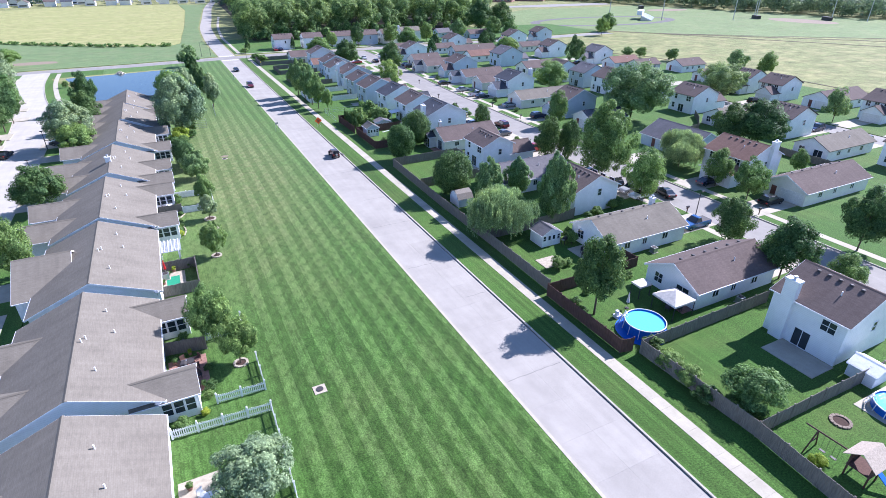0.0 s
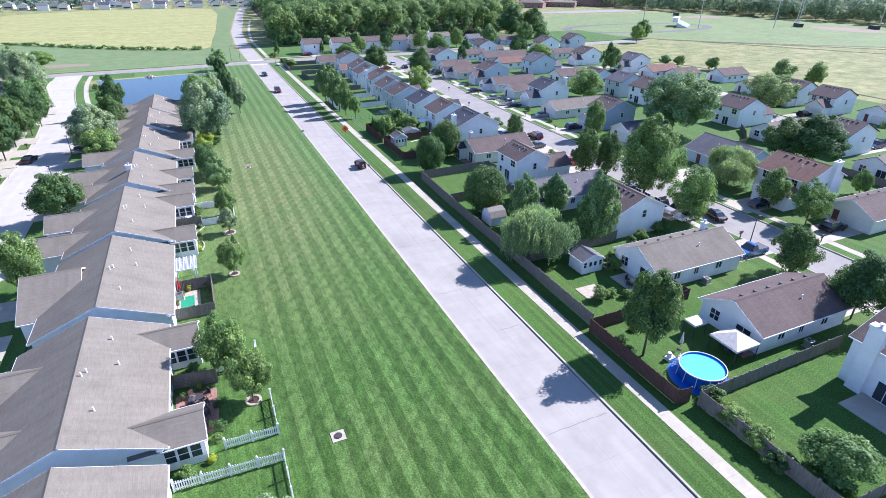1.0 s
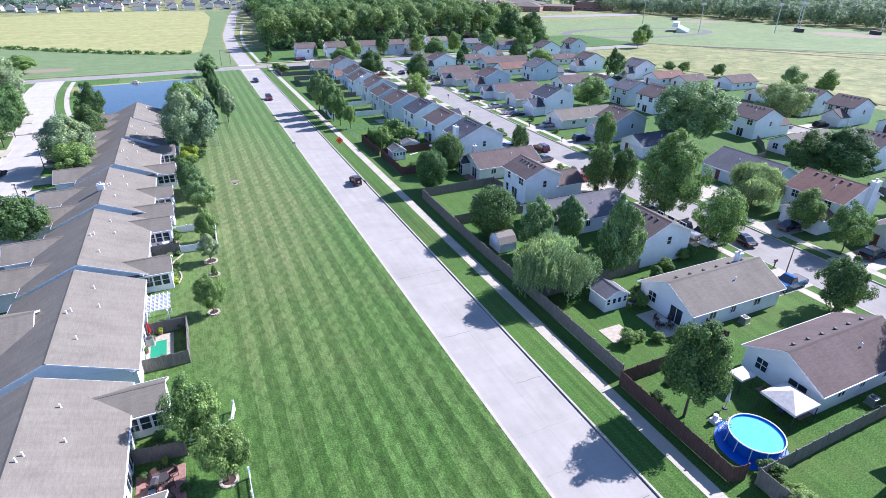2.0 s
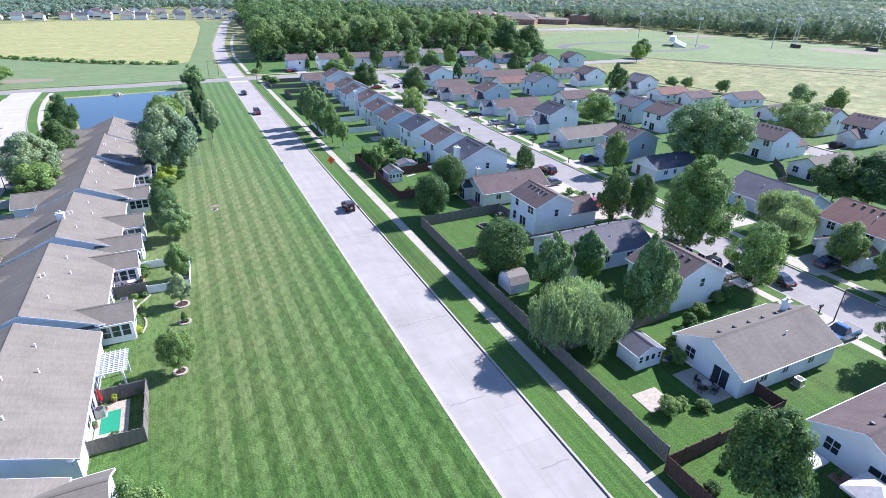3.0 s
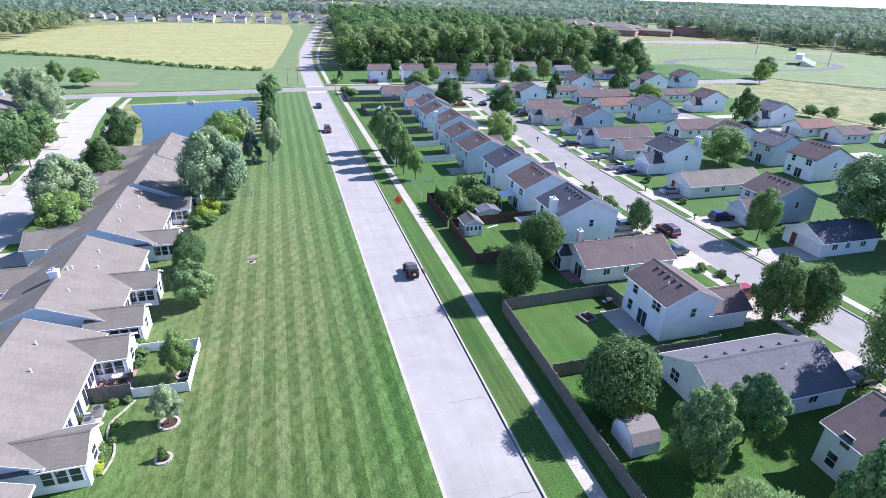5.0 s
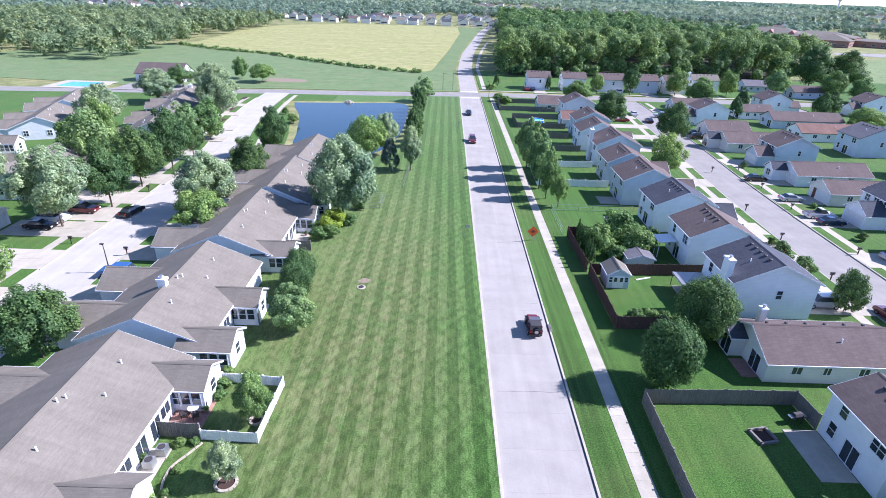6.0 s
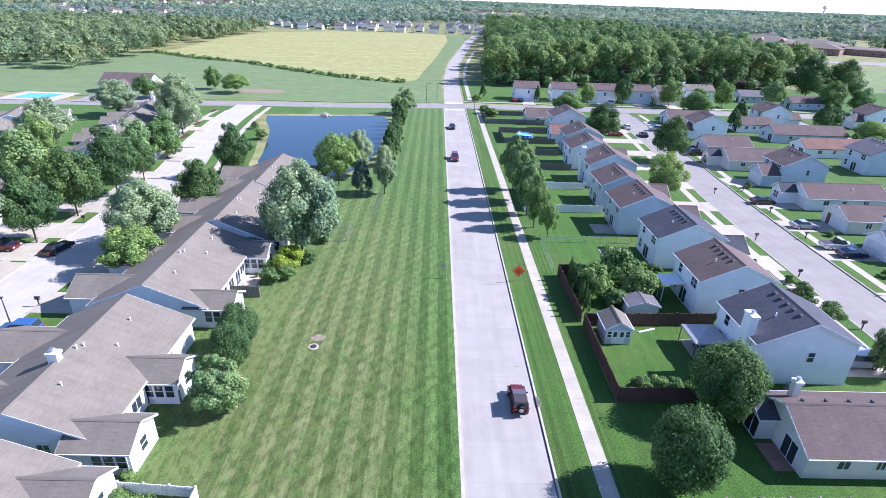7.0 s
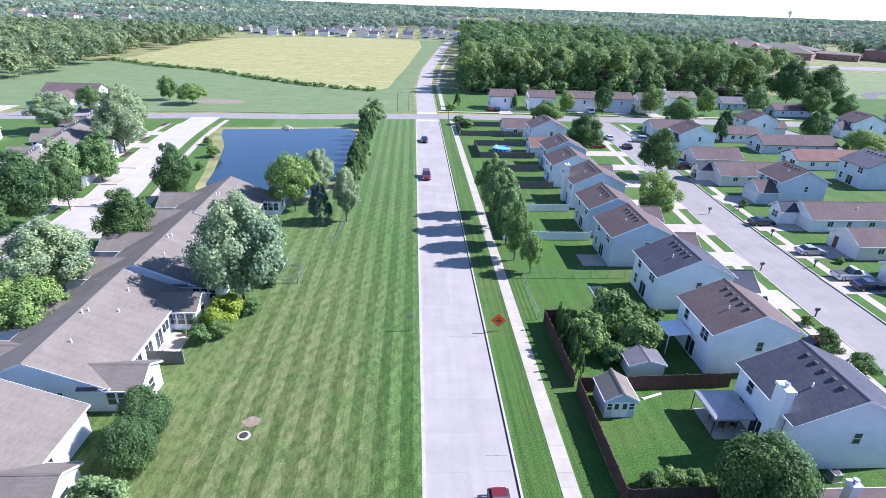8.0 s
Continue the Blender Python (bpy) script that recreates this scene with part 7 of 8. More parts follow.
def car(x, y, rz, colour, kind, label, z=0.0):
    """A car facing its own +y."""
    v = empty("pickup_truck" if kind == "pickup" else "car", x, y, z, rz)
    p = paint(colour, (0, 0, 0))
    L, W, H = {"sedan": (4.7, 1.8, 1.45), "suv": (4.7, 1.9, 1.75), "pickup": (5.5, 1.95, 1.85), "van": (4.9, 1.95, 1.75)}[kind]
    h = L / 2
    waist = 0.95 if kind == "sedan" else 1.08
    bm = bmesh.new()
    prof = [(-h, 0.35), (-h + 0.05, waist - 0.12), (-h + 0.25, waist), (h * 0.42, waist), (h - 0.35, waist - 0.14), (h - 0.02, waist - 0.35), (h, 0.4), (h - 0.2, 0.24), (-h + 0.2, 0.24)]
    extrude_profile(bm, prof, "x", -W / 2, W / 2)
    soften(bm, 0.07)
    body = part("body", bm, p, v)
    y0, y1 = {"sedan": (-h + 0.55, h * 0.42), "suv": (-h + 0.12, h * 0.42), "pickup": (-0.55, h * 0.42), "van": (-h + 0.1, h * 0.55)}[kind]
    bm = bmesh.new()
    slope = 0.75 if kind == "sedan" else (0.25 if kind != "van" else 0.2)
    loft(bm, (W / 2 - 0.06, y0, y1, waist - 0.02), (W / 2 - 0.24, y0 + slope, y1 - 0.75, H - 0.05))
    soften(bm, 0.05)
    part("glasshouse", bm, M["glass"], v)
    bm = bmesh.new()
    loft(bm, (W / 2 - 0.22, y0 + slope - 0.04, y1 - 0.7, H - 0.08), (W / 2 - 0.28, y0 + slope + 0.1, y1 - 0.85, H))
    soften(bm, 0.03)
    part("roof_panel", bm, p, v)
    if kind == "pickup":
        bm = bmesh.new()
        box(bm, -W / 2 + 0.1, W / 2 - 0.1, -h + 0.12, -0.62, waist - 0.05, waist + 0.005)
        part("bed_liner", bm, M["dark"], v)
    for sx in (-1, 1):
        bm = bmesh.new()
        box(bm, sx * (W / 2 - 0.2) - 0.17, sx * (W / 2 - 0.2) + 0.17, h - 0.1, h + 0.005, 0.58, 0.74)
        part("headlight", bm, M["lamp_clear"], v)
        bm = bmesh.new()
        box(bm, sx * (W / 2 - 0.18) - 0.14, sx * (W / 2 - 0.18) + 0.14, -h - 0.005, -h + 0.1, 0.68, 0.86)
        part("tail_light", bm, M["lamp_red"], v)
        bm = bmesh.new()
        box(bm, sx * (W / 2 + 0.08) - 0.08, sx * (W / 2 + 0.08) + 0.08, y1 - 0.5, y1 - 0.36, waist - 0.02, waist + 0.12)
        part("mirror", bm, p, v)
    add_wheels(v, W / 2, h - 0.9, -h + 0.95, 0.33)
    return tagged(v, label, "car", "parked cars")


CARS = """43.4 98.4 90 red suv|48.7 119.8 0 maroon suv|41.2 122.6 90 silver van|40.6 125.0 90 white sedan|43.6 53.6 90 blue pickup|50.0 65.8 12 black sedan|63.4 54.2 -90 black suv|61.5 66.0 -90 navy sedan|61.4 151.6 -90 navy sedan|61.2 154.8 -90 white pickup
61.0 163.6 -90 silver sedan|60.4 176.4 -90 black sedan|40.4 147.0 90 white suv|40.6 149.8 90 black sedan|42.0 136.4 90 red suv|63.0 243.0 -80 silver suv|54.6 245.4 5 white sedan|56.4 235.0 4 black sedan|63.8 206.0 -90 black suv|64.2 219.0 -90 grey sedan
62.6 137.4 -90 silver sedan|62.4 122.6 -90 navy suv|45.0 66.8 90 white sedan|45.2 69.6 90 silver suv|43.2 72.4 90 black suv|117.6 68.0 90 black suv|118.6 80.0 90 navy suv|118.8 96.0 90 silver sedan|118.4 109.6 90 white suv|137.0 120.0 -90 black sedan
133.0 108.0 -90 black suv|132.0 190.4 -90 black sedan|118.6 141.0 90 silver sedan|47.2 234.0 90 red sedan|58.6 226.0 4 black suv|-53.4 125.0 90 blue suv|-63.0 146.8 12 black sedan|-53.0 152.4 90 grey suv|-71.0 146.6 -90 maroon suv|-73.4 142.4 -90 white suv|-73.6 139.4 -90 black sedan
-120.0 272.0 0 black suv|-116.5 272.0 0 grey sedan|63.6 214 -90 black suv|44.0 80.6 90 grey sedan|43.8 112.0 90 grey sedan|24 289 0 red sedan|26.5 289 0 navy sedan|45.5 289 0 grey sedan|62 289 0 white suv"""
for row in CARS.replace("\n", "|").split("|"):
    f = row.split()
    cx_, cy_ = float(f[0]), float(f[1])
    low = LOW if f[2] in ("0", "12", "5", "4", "10") and f[4] != "x" and cy_ < 262 and cx_ > -100 else 0.03
    car(cx_, cy_, -float(f[2]) if f[2] not in ("90", "-90") else float(f[2]), f[3], f[4], "parked %s %s on the %s" % (f[3], {"sedan": "saloon car", "suv": "sport utility car", "pickup": "pickup truck", "van": "minivan"}[f[4]], "street" if low < 0 else "driveway"), low)
car(-1.9, 203.0, 180, "maroon", "suv", "dark maroon car driving on the road", LOW)
car(-1.7, 238.0, 180, "black", "sedan", "black car driving on the road", LOW)


def jeep(x, y):
    v = empty("off_road_car", x, y, LOW + 0.004)
    v.scale = (0.92, 0.92, 0.92)
    red = paint("jeep_red", (0.16, 0.018, 0.02), 0.3)
    bm = bmesh.new()
    box(bm, -0.78, 0.78, -1.95, 0.55, 0.55, 1.12)
    soften(bm, 0.05)
    part("tub", bm, red, v)
    bm = bmesh.new()
    loft(bm, (0.74, 0.5, 1.95, 0.6), (0.66, 0.5, 1.9, 1.12))
    soften(bm, 0.05)
    part("bonnet", bm, red, v)
    for sx in (-1, 1):
        for yy in (1.35, -1.25):
            bm = bmesh.new()
            box(bm, sx * 0.82 - 0.14, sx * 0.82 + 0.14, yy - 0.55, yy + 0.55, 0.84, 0.93)
            soften(bm, 0.03, 1)
            part("fender", bm, M["dark"], v)
        bm = bmesh.new()
        cylinder(bm, sx * 0.45, 1.95, 0.8, 0.98, 0.1, n=10)
        part("headlight", bm, M["lamp_clear"], v)
        bm = bmesh.new()
        box(bm, sx * 0.72 - 0.08, sx * 0.72 + 0.08, -2.0, -1.94, 0.75, 0.98)
        part("tail_light", bm, M["lamp_red"], v)
        bm = bmesh.new()
        box(bm, sx * 0.95 - 0.1, sx * 0.95 + 0.1, 0.35, 0.43, 1.15, 1.35)
        part("mirror", bm, M["dark"], v)
        bm = bmesh.new()
        box(bm, sx * 0.82 - 0.06, sx * 0.82 + 0.06, -0.7, 0.8, 0.5, 0.56)
        part("side_step", bm, M["dark"], v)
    bm = bmesh.new()
    loft(bm, (0.74, -1.9, 0.5, 1.12), (0.68, -1.85, 0.22, 1.78))
    soften(bm, 0.04)
    part("glasshouse", bm, M["glass"], v)
    bm = bmesh.new()
    box(bm, -0.72, 0.72, -1.88, -0.55, 1.74, 1.82)
    soften(bm, 0.03)
    part("soft_top", bm, M["dark"], v, "black rear roof")
    bm = bmesh.new()
    box(bm, -0.7, 0.7, -0.5, 0.28, 1.75, 1.81)
    part("front_roof", bm, PAINT["grey"], v, "grey front roof panel")
    for yy in (-1.88, -0.9, 0.2):
        bm = bmesh.new()
        for sx in (-0.73, 0.73):
            box(bm, sx - 0.04, sx + 0.04, yy - 0.04, yy + 0.04, 1.1, 1.77)
        part("roof_pillar", bm, red, v)
    bm = bmesh.new()
    box(bm, -0.85, 0.85, 2.0, 2.15, 0.55, 0.72)
    soften(bm, 0.03, 1)
    part("bumper", bm, M["dark"], v)
    bm = bmesh.new()
    box(bm, -0.8, 0.8, -2.12, -1.98, 0.5, 0.66)
    part("bumper", bm, M["dark"], v)
    add_wheels(v, 0.92, 1.35, -1.25, 0.42)
    s = share("spare_wheel", WHEELS[0.42][0], v, 0.05, -2.1, 1.02, 90)
    share("rim", WHEELS[0.42][1], s)
    return tagged(v, "red open-backed off-road car driving on the road", "car")


jeep(1.95, 115.2)

# ---- driveways ----
def drive(x0, x1, y0, y1):
    bm = bmesh.new()
    n = max(1, round((x1 - x0) / 3))
    for i in range(n):
        a, b = x0 + (x1 - x0) * i / n, x0 + (x1 - x0) * (i + 1) / n
        box(bm, a + 0.01, b - 0.01, y0, (y0 + y1) / 2 - 0.01, -0.2, 0.026)
        box(bm, a + 0.01, b - 0.01, (y0 + y1) / 2 + 0.01, y1, -0.2, 0.026)
    tagged(link("driveway", bm, M["concrete"]), "pale concrete driveway with joints", "driveway", "driveways", "structure")


for y in (26, 40, 55, 70, 82.5, 95.6, 110, 123, 135.6, 148.5, 161.4, 173.6, 187, 200.6, 214, 227.5, 241):
    xw = 47.4 + max(0, (y - 150)) * 0.075
    drive(38.4 if 30 < y < 130 else 36.8, min(xw, 53.6), y - 2.6, y + 2.6)
for y in (54, 67, 84, 107.6, 122, 137, 152.6, 164.4, 176, 190.6, 203, 218, 236, 254):
    x0 = 56.4 + max(0, (y - 150)) * 0.075
    drive(min(x0, 63.6), 67.2, y - 2.6, y + 2.6)
for y in (40, 67, 80, 95, 109, 126, 141, 153, 165, 182, 203, 218, 235):
    drive(110, 119.8, y - 2.4, y + 2.4)
    drive(128.4, 141, y - 2.4, y + 2.4)
for vx, vy, vc in VILLA_ROWS:
    for g0 in (-9 + 2.0, 9 - 7.6):
        if vy + g0 > 60:
            drive(-55.8 if vy < 150 else (-57.0 if vy < 165 else -58.6), vx - 10.45, vy + g0 + 0.3, vy + g0 + 5.3)
for y, x0 in ((86, -77), (97, -77), (107, -77), (118, -77), (129, -79), (139.5, -79), (146, -78), (154, -78), (165, -78)):
    drive(x0, -64.6, y - 3.0, y + 3.0)
for x in (29, 44, 59.5, 74, 86, 101):
    bm = bmesh.new()
    box(bm, x - 2.5, x + 2.5, 282.4, 292.6, -0.2, 0.024)
    tagged(link("driveway", bm, M["concrete"]), "pale concrete driveway before a far house", "driveway", "driveways", "structure")
for dy, x0, x1 in ((227, -84, -72.2), (209, -79, -67.3), (197, -76.5, -65.6), (241, -86, -75.6), (184, -79, -63.6)):
    bm = bmesh.new()
    box(bm, x0, x1, dy - 2.2, dy + 2.2, -0.1, 0.024)
    tagged(link("driveway", bm, M["concrete"]), "pale concrete driveway of a far villa", "driveway", "driveways", "structure")
for bx, by in ((-80.0, 253), (-77.6, 234), (-74.6, 218), (-71.4, 203)):
    bm = bmesh.new()
    box(bm, bx - 0.8, bx + 0.8, by - 2.4, by + 2.4, -0.1, 0.03)
    tagged(link("flower_bed", bm, M["mulch"]), "dark mulched bed beside the villa street", "flower bed", "", "structure")
# junction markings
for y0 in (267.4, 280.6):
    bm = bmesh.new()
    for i in range(9):
        x = -3.3 + i * 0.78
        box(bm, x, x + 0.42, y0, y0 + 2.0, LOW - 0.01, LOW + 0.014)
    tagged(link("crosswalk", bm, M["marking"]), "white ladder crosswalk bars on the junction", "road marking", "", "structure")

# ---- far buildings ----
school = empty("school", 312, 580, 0, 48)
for x0, x1, y0, y1, e, r in ((0, 42, 0, 62, 8, 13.5), (20, 55, -32, 0, 5.5, 10.5), (50, 90, -65, -32.2, 5, 5.6), (80, 120, -110, -66, 9, 11), (44, 84, -31.8, 30, 7, 11)):
    bm = bmesh.new()
    box(bm, x0, x1, y0, y1, 0, e)
    part("wall", bm, M["brick"], school)
    bm = bmesh.new()
    uv = bm.loops.layers.uv.new("slope")
    loft_v = []
    flat = 0.46 if r - e < 2 else 0.0
    for hx, hy, z in (((x1 - x0) / 2 + 0.8, (y1 - y0) / 2 + 0.8, e), (max(0.4, (x1 - x0) * flat, (x1 - x0 - y1 + y0) / 2), max(0.4, (y1 - y0) * flat, (y1 - y0 - x1 + x0) / 2), r)):
        mx, my = (x0 + x1) / 2, (y0 + y1) / 2
        loft_v += [bm.verts.new((mx + sx * hx, my + sy * hy, z)) for sx, sy in ((-1, -1), (1, -1), (1, 1), (-1, 1))]
    for f in ((3, 2, 1, 0), (4, 5, 6, 7), (0, 1, 5, 4), (1, 2, 6, 5), (2, 3, 7, 6), (3, 0, 4, 7)):
        bm.faces.new([loft_v[i] for i in f])
    bmesh.ops.recalc_face_normals(bm, faces=bm.faces)
    part("roof", bm, M["roof_tan"], school)
    for i in range(int((x1 - x0) / 7)):
        window(school, "S", x0 + 4 + i * 7, y0 - 0.003, 1.2, 3.0, 1.8, 3, 1)
    for i in range(int((y1 - y0) / 7)):
        window(school, "W", x0 - 0.003, y0 + 4 + i * 7, 1.2, 3.0, 1.8, 3, 1)
for gy in (12, 30, 48):
    bm = bmesh.new()
    v = [bm.verts.new(p) for p in ((4, gy - 4, 8.6), (4, gy + 4, 8.6), (4, gy, 12.2), (17, gy - 4, 8.6), (17, gy + 4, 8.6), (17, gy, 12.2))]
    for f in ((0, 1, 2), (3, 5, 4), (0, 2, 5, 3), (1, 4, 5, 2), (0, 3, 4, 1)):
        bm.faces.new([v[i] for i in f])
    part("dormer", bm, M["brick"], school)
tagged(school, "large red brick school with low pale brown hipped roofs", "school")
slab("car_park", [(292, 503), (335, 492), (430, 496), (440, 520), (372, 524), (330, 522), (300, 520)], -0.4, -0.06, M["street"], label="pale grey car park before the school", category="car park")
TRACK = [(285 + 62 * math.cos(a) * (1 if abs(math.cos(a)) < 2 else 1), 345 + 30 * math.sin(a)) for a in [i * math.pi / 20 for i in range(41)]]
ribbon("running_track", TRACK, -3.5, 3.5, -0.4, -0.07, M["stained"], "grey oval running track on the playing field", "track")
slab("playing_field", [(192, 345), (205, 331), (231, 302), (256, 266), (300, 222), (354, 184), (440, 110), (520, 40), (545, 40), (505, 180), (490, 260), (452, 420), (446, 470), (300, 470), (215, 420)], -0.4, -0.09, M["sports"], label="mown green playing fields of the school", category="field")
for name, line, w in (("field_track", [(150, 352), (195, 339), (230, 300), (254, 264), (339, 178), (470, 40)], 1.2), ("field_track", [(256, 259), (285, 212), (315, 163), (400, 20)], 1.0), ("field_track", [(252, 267), (300, 226), (354, 184), (470, 85)], 0.9), ("field_ditch", [(165, 215), (175, 196), (177, 185), (182, 133), (181, 102), (186, 60)], 0.5)):
    ribbon(name, smooth_line(line, 10), -w, w, -0.4, -0.055, M["track_soil"], "dark worn track across the open grassland", "track")
slab("ball_field", [(419 + 24 * math.cos(i * math.pi / 12), 408 + 12 * math.sin(i * math.pi / 12)) for i in range(24)], -0.4, -0.06, M["soil"], label="tan baseball infield", category="field")
slab("ball_field", [(422 + 17 * math.cos(i * math.pi / 12), 277 + 26 * math.sin(i * math.pi / 12)) for i in range(24)], -0.4, -0.06, M["soil"], label="tan baseball infield", category="field")
for dx, dy in ((408, 306), (445, 272), (411, 434)):
    d = empty("dugout", dx, dy, LOW, 60)
    bm = bmesh.new()
    box(bm, -5, 5, 1.2, 1.4, 0, 2.4)
    box(bm, -5, -4.8, -1.4, 1.2, 0, 2.4)
    box(bm, 4.8, 5, -1.4, 1.2, 0, 2.4)
    part("wall", bm, M["dark"], d)
    bm = bmesh.new()
    box(bm, -5.3, 5.3, -1.7, 1.7, 2.4, 2.6)
    part("roof", bm, M["dark"], d)
    tagged(d, "dark low dugout beside the ball field", "dugout", "dugouts")
for sx, sy in ((382, 307), (412, 309), (428, 322), (345, 406), (328, 329), (458, 276), (463, 252)):
    f = empty("floodlight", sx, sy, LOW)
    bm = bmesh.new()
    cylinder(bm, 0, 0, 0, 20, 0.35, 0.2, 8)
    part("pole", bm, M["steel"], f)
    bm = bmesh.new()
    box(bm, -2.2, 2.2, -0.3, 0.3, 18.6, 20.4)
    part("lamp_bank", bm, M["steel"], f)
    tagged(f, "tall steel floodlight mast on the playing field", "floodlight", "floodlights")
press = empty("press_box", 322, 346, LOW, 40)
bm = bmesh.new()
box(bm, -8, 8, -2, 2, 3.2, 6.4)
part("cabin", bm, M["trim"], press)
for i in range(8):
    bm = bmesh.new()
    box(bm, -16, 16, -3 - i * 1.0, -2.01 - i * 1.0, 0, 3.4 - i * 0.4)
    part("bleacher_row", bm, M["steel"], press)
tagged(press, "white press box above grey bleachers", "press box")
club = empty("clubhouse", -123, 286)
block(club, -9, 9, -6, 6, 3.2, 6.6, "x", "white", "roof_brown")
block(club, -3, 3, -11, -5, 3.0, 5.0, "y", "white", "roof_brown")
for u in (-7, -5, 5, 7):
    window(club, "S", u, -6.003, 0.9, 1.2, 1.5, 2, 2)
tagged(club, "white clubhouse with brown roof and front gable", "clubhouse")
slab("pool_deck", rect(-158, -138, 262, 278), -0.3, 0.03, M["concrete"], label="pale deck round the club pool", category="patio")
slab("club_pool", rect(-154, -142, 265, 275), -0.3, 0.04, M["poolwater"], label="light blue rectangular club pool", category="pool")
slab("car_park", rect(-132, -108, 262, 276), -0.3, 0.02, M["street"], label="small car park before the clubhouse", category="car park")
slab("bare_patch", [(-77 + 9 * math.cos(i * 0.52) * (1 + 0.2 * math.sin(3 * i)), 295 + 5 * math.sin(i * 0.52)) for i in range(12)], -0.3, -0.012, M["soil"], label="patch of bare soil on the green", category="soil")


def plain_house(x, y, rz, roof, wall):
    h = empty("far_house", x, y, LOW, rz)
    block(h, -4.5, 4.5, -5, 5, 4.6, 7.0, "y", wall, roof, trim=False)
    bm = bmesh.new()
    box(bm, -3.2, 3.2, -5.05, -5.0, 1.0, 2.2)
    part("window", bm, M["glass"], h)
    tagged(h, "distant two-storey house in the next estate", "house", "distant houses")
    return h


far_rng = random.Random(9)
protos = [plain_house(-150, 742, 0, "roof_brown", "cream"), plain_house(-120, 748, 0, "roof_grey", "white"), plain_house(-90, 744, 0, "roof_dark", "cream"), plain_house(-60, 752, 0, "roof_tan", "cream")]
for i in range(125):
    row = i % 5
    x, y = -370 + (i // 5) * 18 + far_rng.uniform(-4, 4), 716 + row * 34 + far_rng.uniform(-5, 5)
    if x > 95 or (row == 0 and x < -190):
        continue
    copy_thing(far_rng.choice(protos), pose(x, y, LOW, 0, 0, far_rng.choice((0, 90, 0)) + far_rng.uniform(-8, 8)))
for i in range(60):
    x, y = far_rng.uniform(-700, 900), far_rng.uniform(900, 1500)
    copy_thing(far_rng.choice(protos), pose(x, y, LOW, 0, 0, far_rng.choice((0, 90))))
for i in range(80):
    x, y = far_rng.uniform(-640, -80), far_rng.uniform(860, 1250)
    copy_thing(far_rng.choice(protos), pose(x, y, LOW, 0, 0, far_rng.choice((0, 90)) + far_rng.uniform(-20, 20)))
for i in range(14):
    copy_thing(far_rng.choice(protos), pose(-330 + far_rng.uniform(-60, 60), 330 + far_rng.uniform(-40, 40), LOW, 0, 0, far_rng.choice((0, 90))))
bm = bmesh.new()
for i in range(420):
    x, y = far_rng.uniform(-700, 1500), far_rng.uniform(640, 1900)
    if x < 130 and y < 900 or -60 < x - y * 0.6 < 60:
        continue
    c, sn = math.cos(i * 1.57 + i % 7 * 0.05), math.sin(i * 1.57 + i % 7 * 0.05)
    v = [bm.verts.new((x + px * c - py * sn, y + px * sn + py * c, pz)) for px, py, pz in ((-6, -7, -0.2), (6, -7, -0.2), (6, 7, -0.2), (-6, 7, -0.2), (-6, -7, 5.4), (6, -7, 5.4), (6, 7, 5.4), (-6, 7, 5.4), (0, -7, 8.8), (0, 7, 8.8), (-6.5, -7.4, 5.2), (6.5, -7.4, 5.2), (6.5, 7.4, 5.2), (-6.5, 7.4, 5.2), (0, -7.4, 9), (0, 7.4, 9))]
    for f in ((0, 1, 5, 8, 4), (2, 3, 7, 9, 6), (1, 2, 6, 5), (3, 0, 4, 7)):
        bm.faces.new([v[k] for k in f])
    for f in ((11, 12, 15, 14), (13, 10, 14, 15)):
        bm.faces.new([v[k] for k in f]).material_index = 1
far_town = link("distant_houses", bm, M["cream"])
far_town.data.materials.append(M["roof_brown"])
tagged(far_town, "scattered roofs of distant houses among trees", "houses", "", "stuff")
tower = empty("water_tower", 1900, 2950, LOW)
bm = bmesh.new()
cylinder(bm, 0, 0, 0, 42, 5, 4, 12)
part("shaft", bm, M["trim"], tower)
bm = bmesh.new()
cylinder(bm, 0, 0, 42, 50, 5, 13, 16)
cylinder(bm, 0, 0, 50, 60, 13, 5, 16)
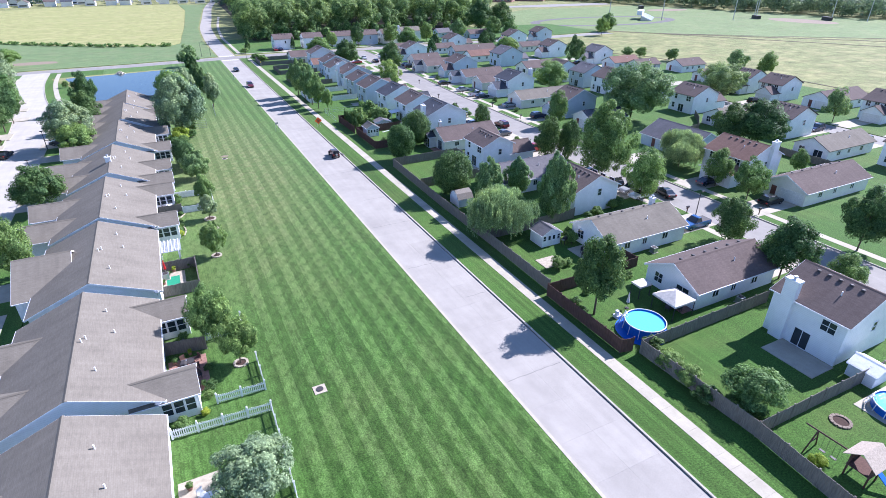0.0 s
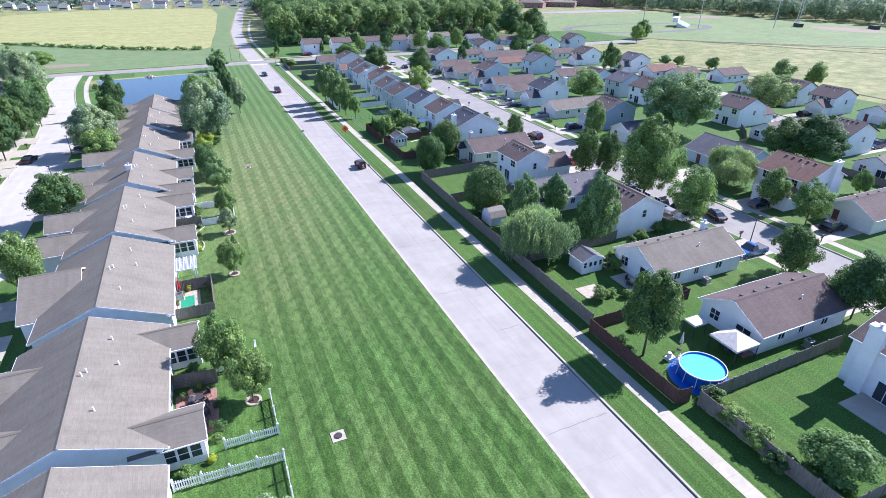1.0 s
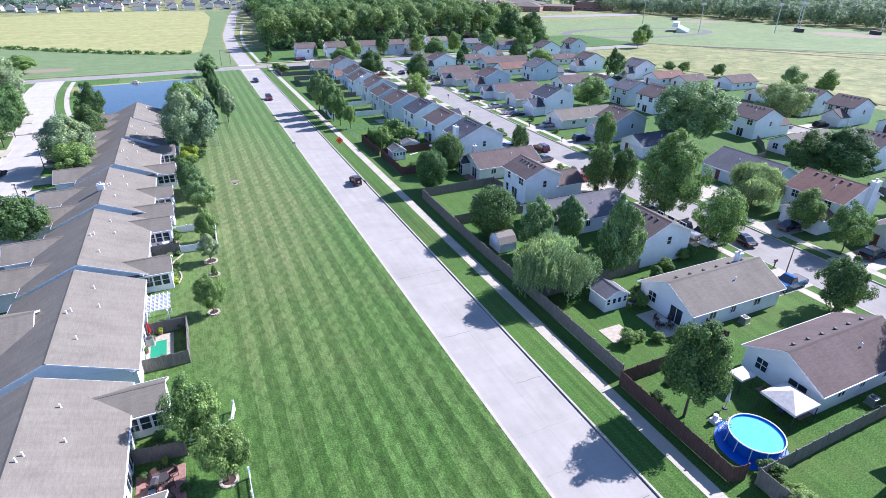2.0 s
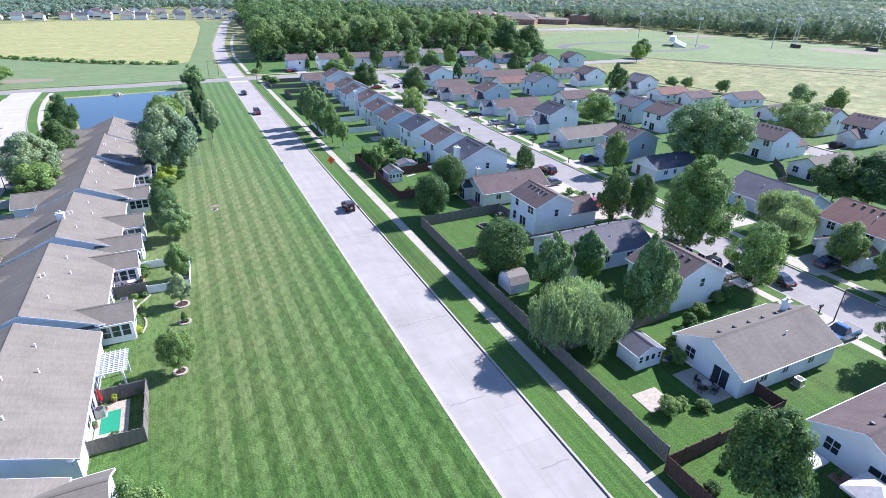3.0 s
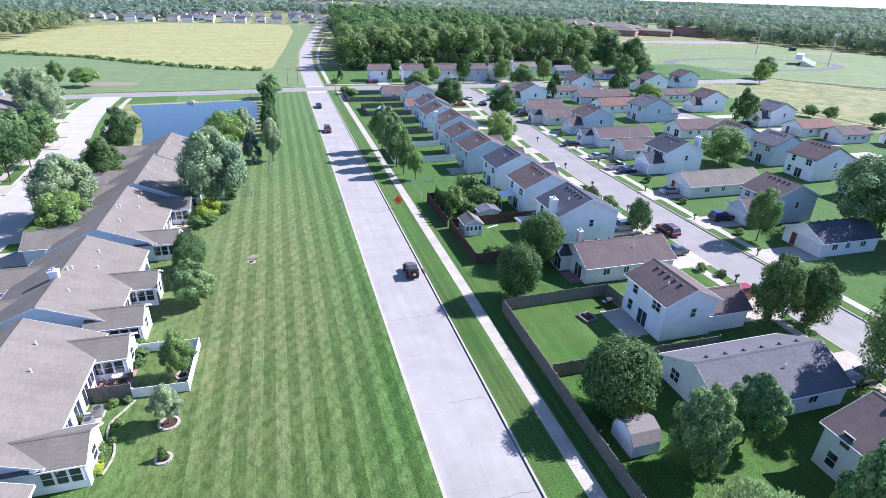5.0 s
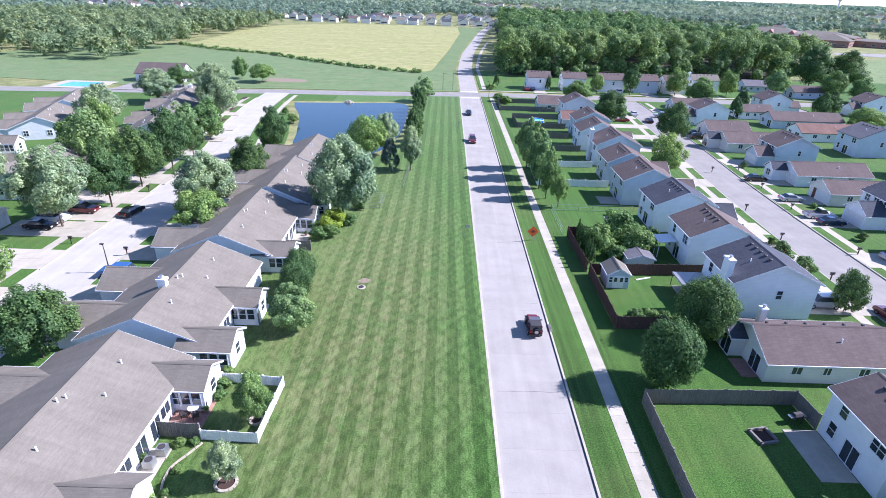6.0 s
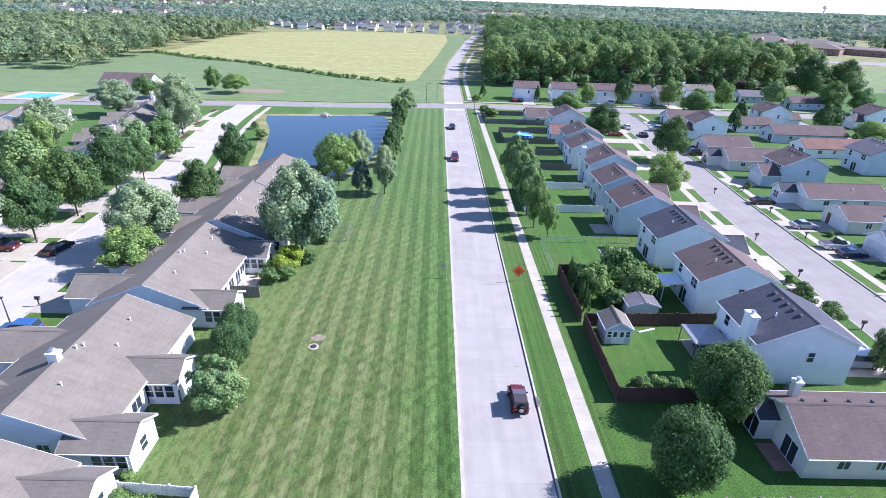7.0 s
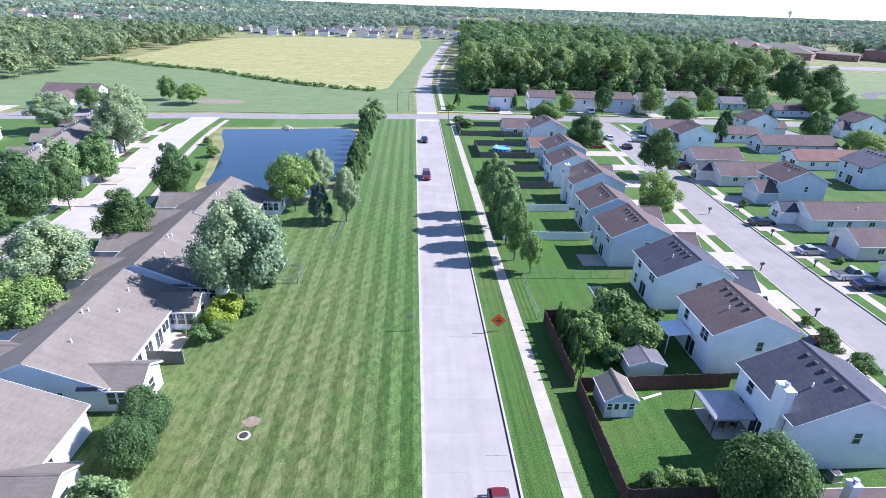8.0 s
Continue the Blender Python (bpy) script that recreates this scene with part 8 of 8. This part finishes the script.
part("tank", bm, M["trim"], tower)
tagged(tower, "distant white water tower above the trees", "water tower")

# ---- paving pieces ----
rng_p = random.Random(2)
road = bpy.data.objects["road"]
bm = bmesh.new()
box(bm, 0.003, 3.397, 0.003, 4.597, -0.12, 0.012)
road_slab = mesh_of("road_slab", bm, M["road"])
for i in range(72):
    for lane in range(2):
        y = -60 + i * 4.6
        ob = new("road_slab", road_slab)
        ob.parent = road
        ob.location = (-3.4 + lane * 3.4, y, LOW + rng_p.uniform(0, 0.004) - 0.012)
ribbon("road_surface", [p for p in RL if p[1] >= 270], -3.6, 3.6, -0.3, LOW + 0.003, M["road"], "worn pale road bending past the wood", "road")
path = slab("pavement", rect(7.25, 8.85, -40, 268), -0.2, 0.004, M["joint"], label="pale concrete footpath beside the road", category="pavement")
bm = bmesh.new()
box(bm, 0.008, 1.50, 0.008, 1.518, -0.1, 0.03)
walk_slab = mesh_of("paving_slab", bm, M["concrete"])
for i in range(200):
    ob = new("paving_slab", walk_slab)
    ob.parent = path
    ob.location = (7.3, -36 + i * 1.52, rng_p.uniform(-0.004, 0.004))

# sealed cracks across the road
crack_rng = random.Random(31)
for cy, x0, x1 in ((36.4, -3.3, 3.3), (62.0, -3.3, 0.5), (76.6, -3.3, 3.3), (88.2, -0.6, 3.3), (104.0, -3.3, 3.0), (121.2, 1.6, 3.4), (139.6, -0.4, 2.6), (157.8, -3.3, 3.2), (181.0, -3.0, 3.2), (52.0, 0.4, 3.3)):
    bm = bmesh.new()
    n = max(3, int((x1 - x0) / 0.5))
    pts = [(x0 + (x1 - x0) * i / n, cy + crack_rng.uniform(-0.07, 0.07)) for i in range(n + 1)]
    top = [bm.verts.new((x, y + 0.022, LOW + 0.009)) for x, y in pts]
    low = [bm.verts.new((x, y - 0.022, LOW + 0.009)) for x, y in pts]
    for i in range(n):
        bm.faces.new((low[i], low[i + 1], top[i + 1], top[i]))
    tagged(link("crack_seal", bm, M["stained"]), "thin dark sealed crack across the road", "road marking", "", "structure")
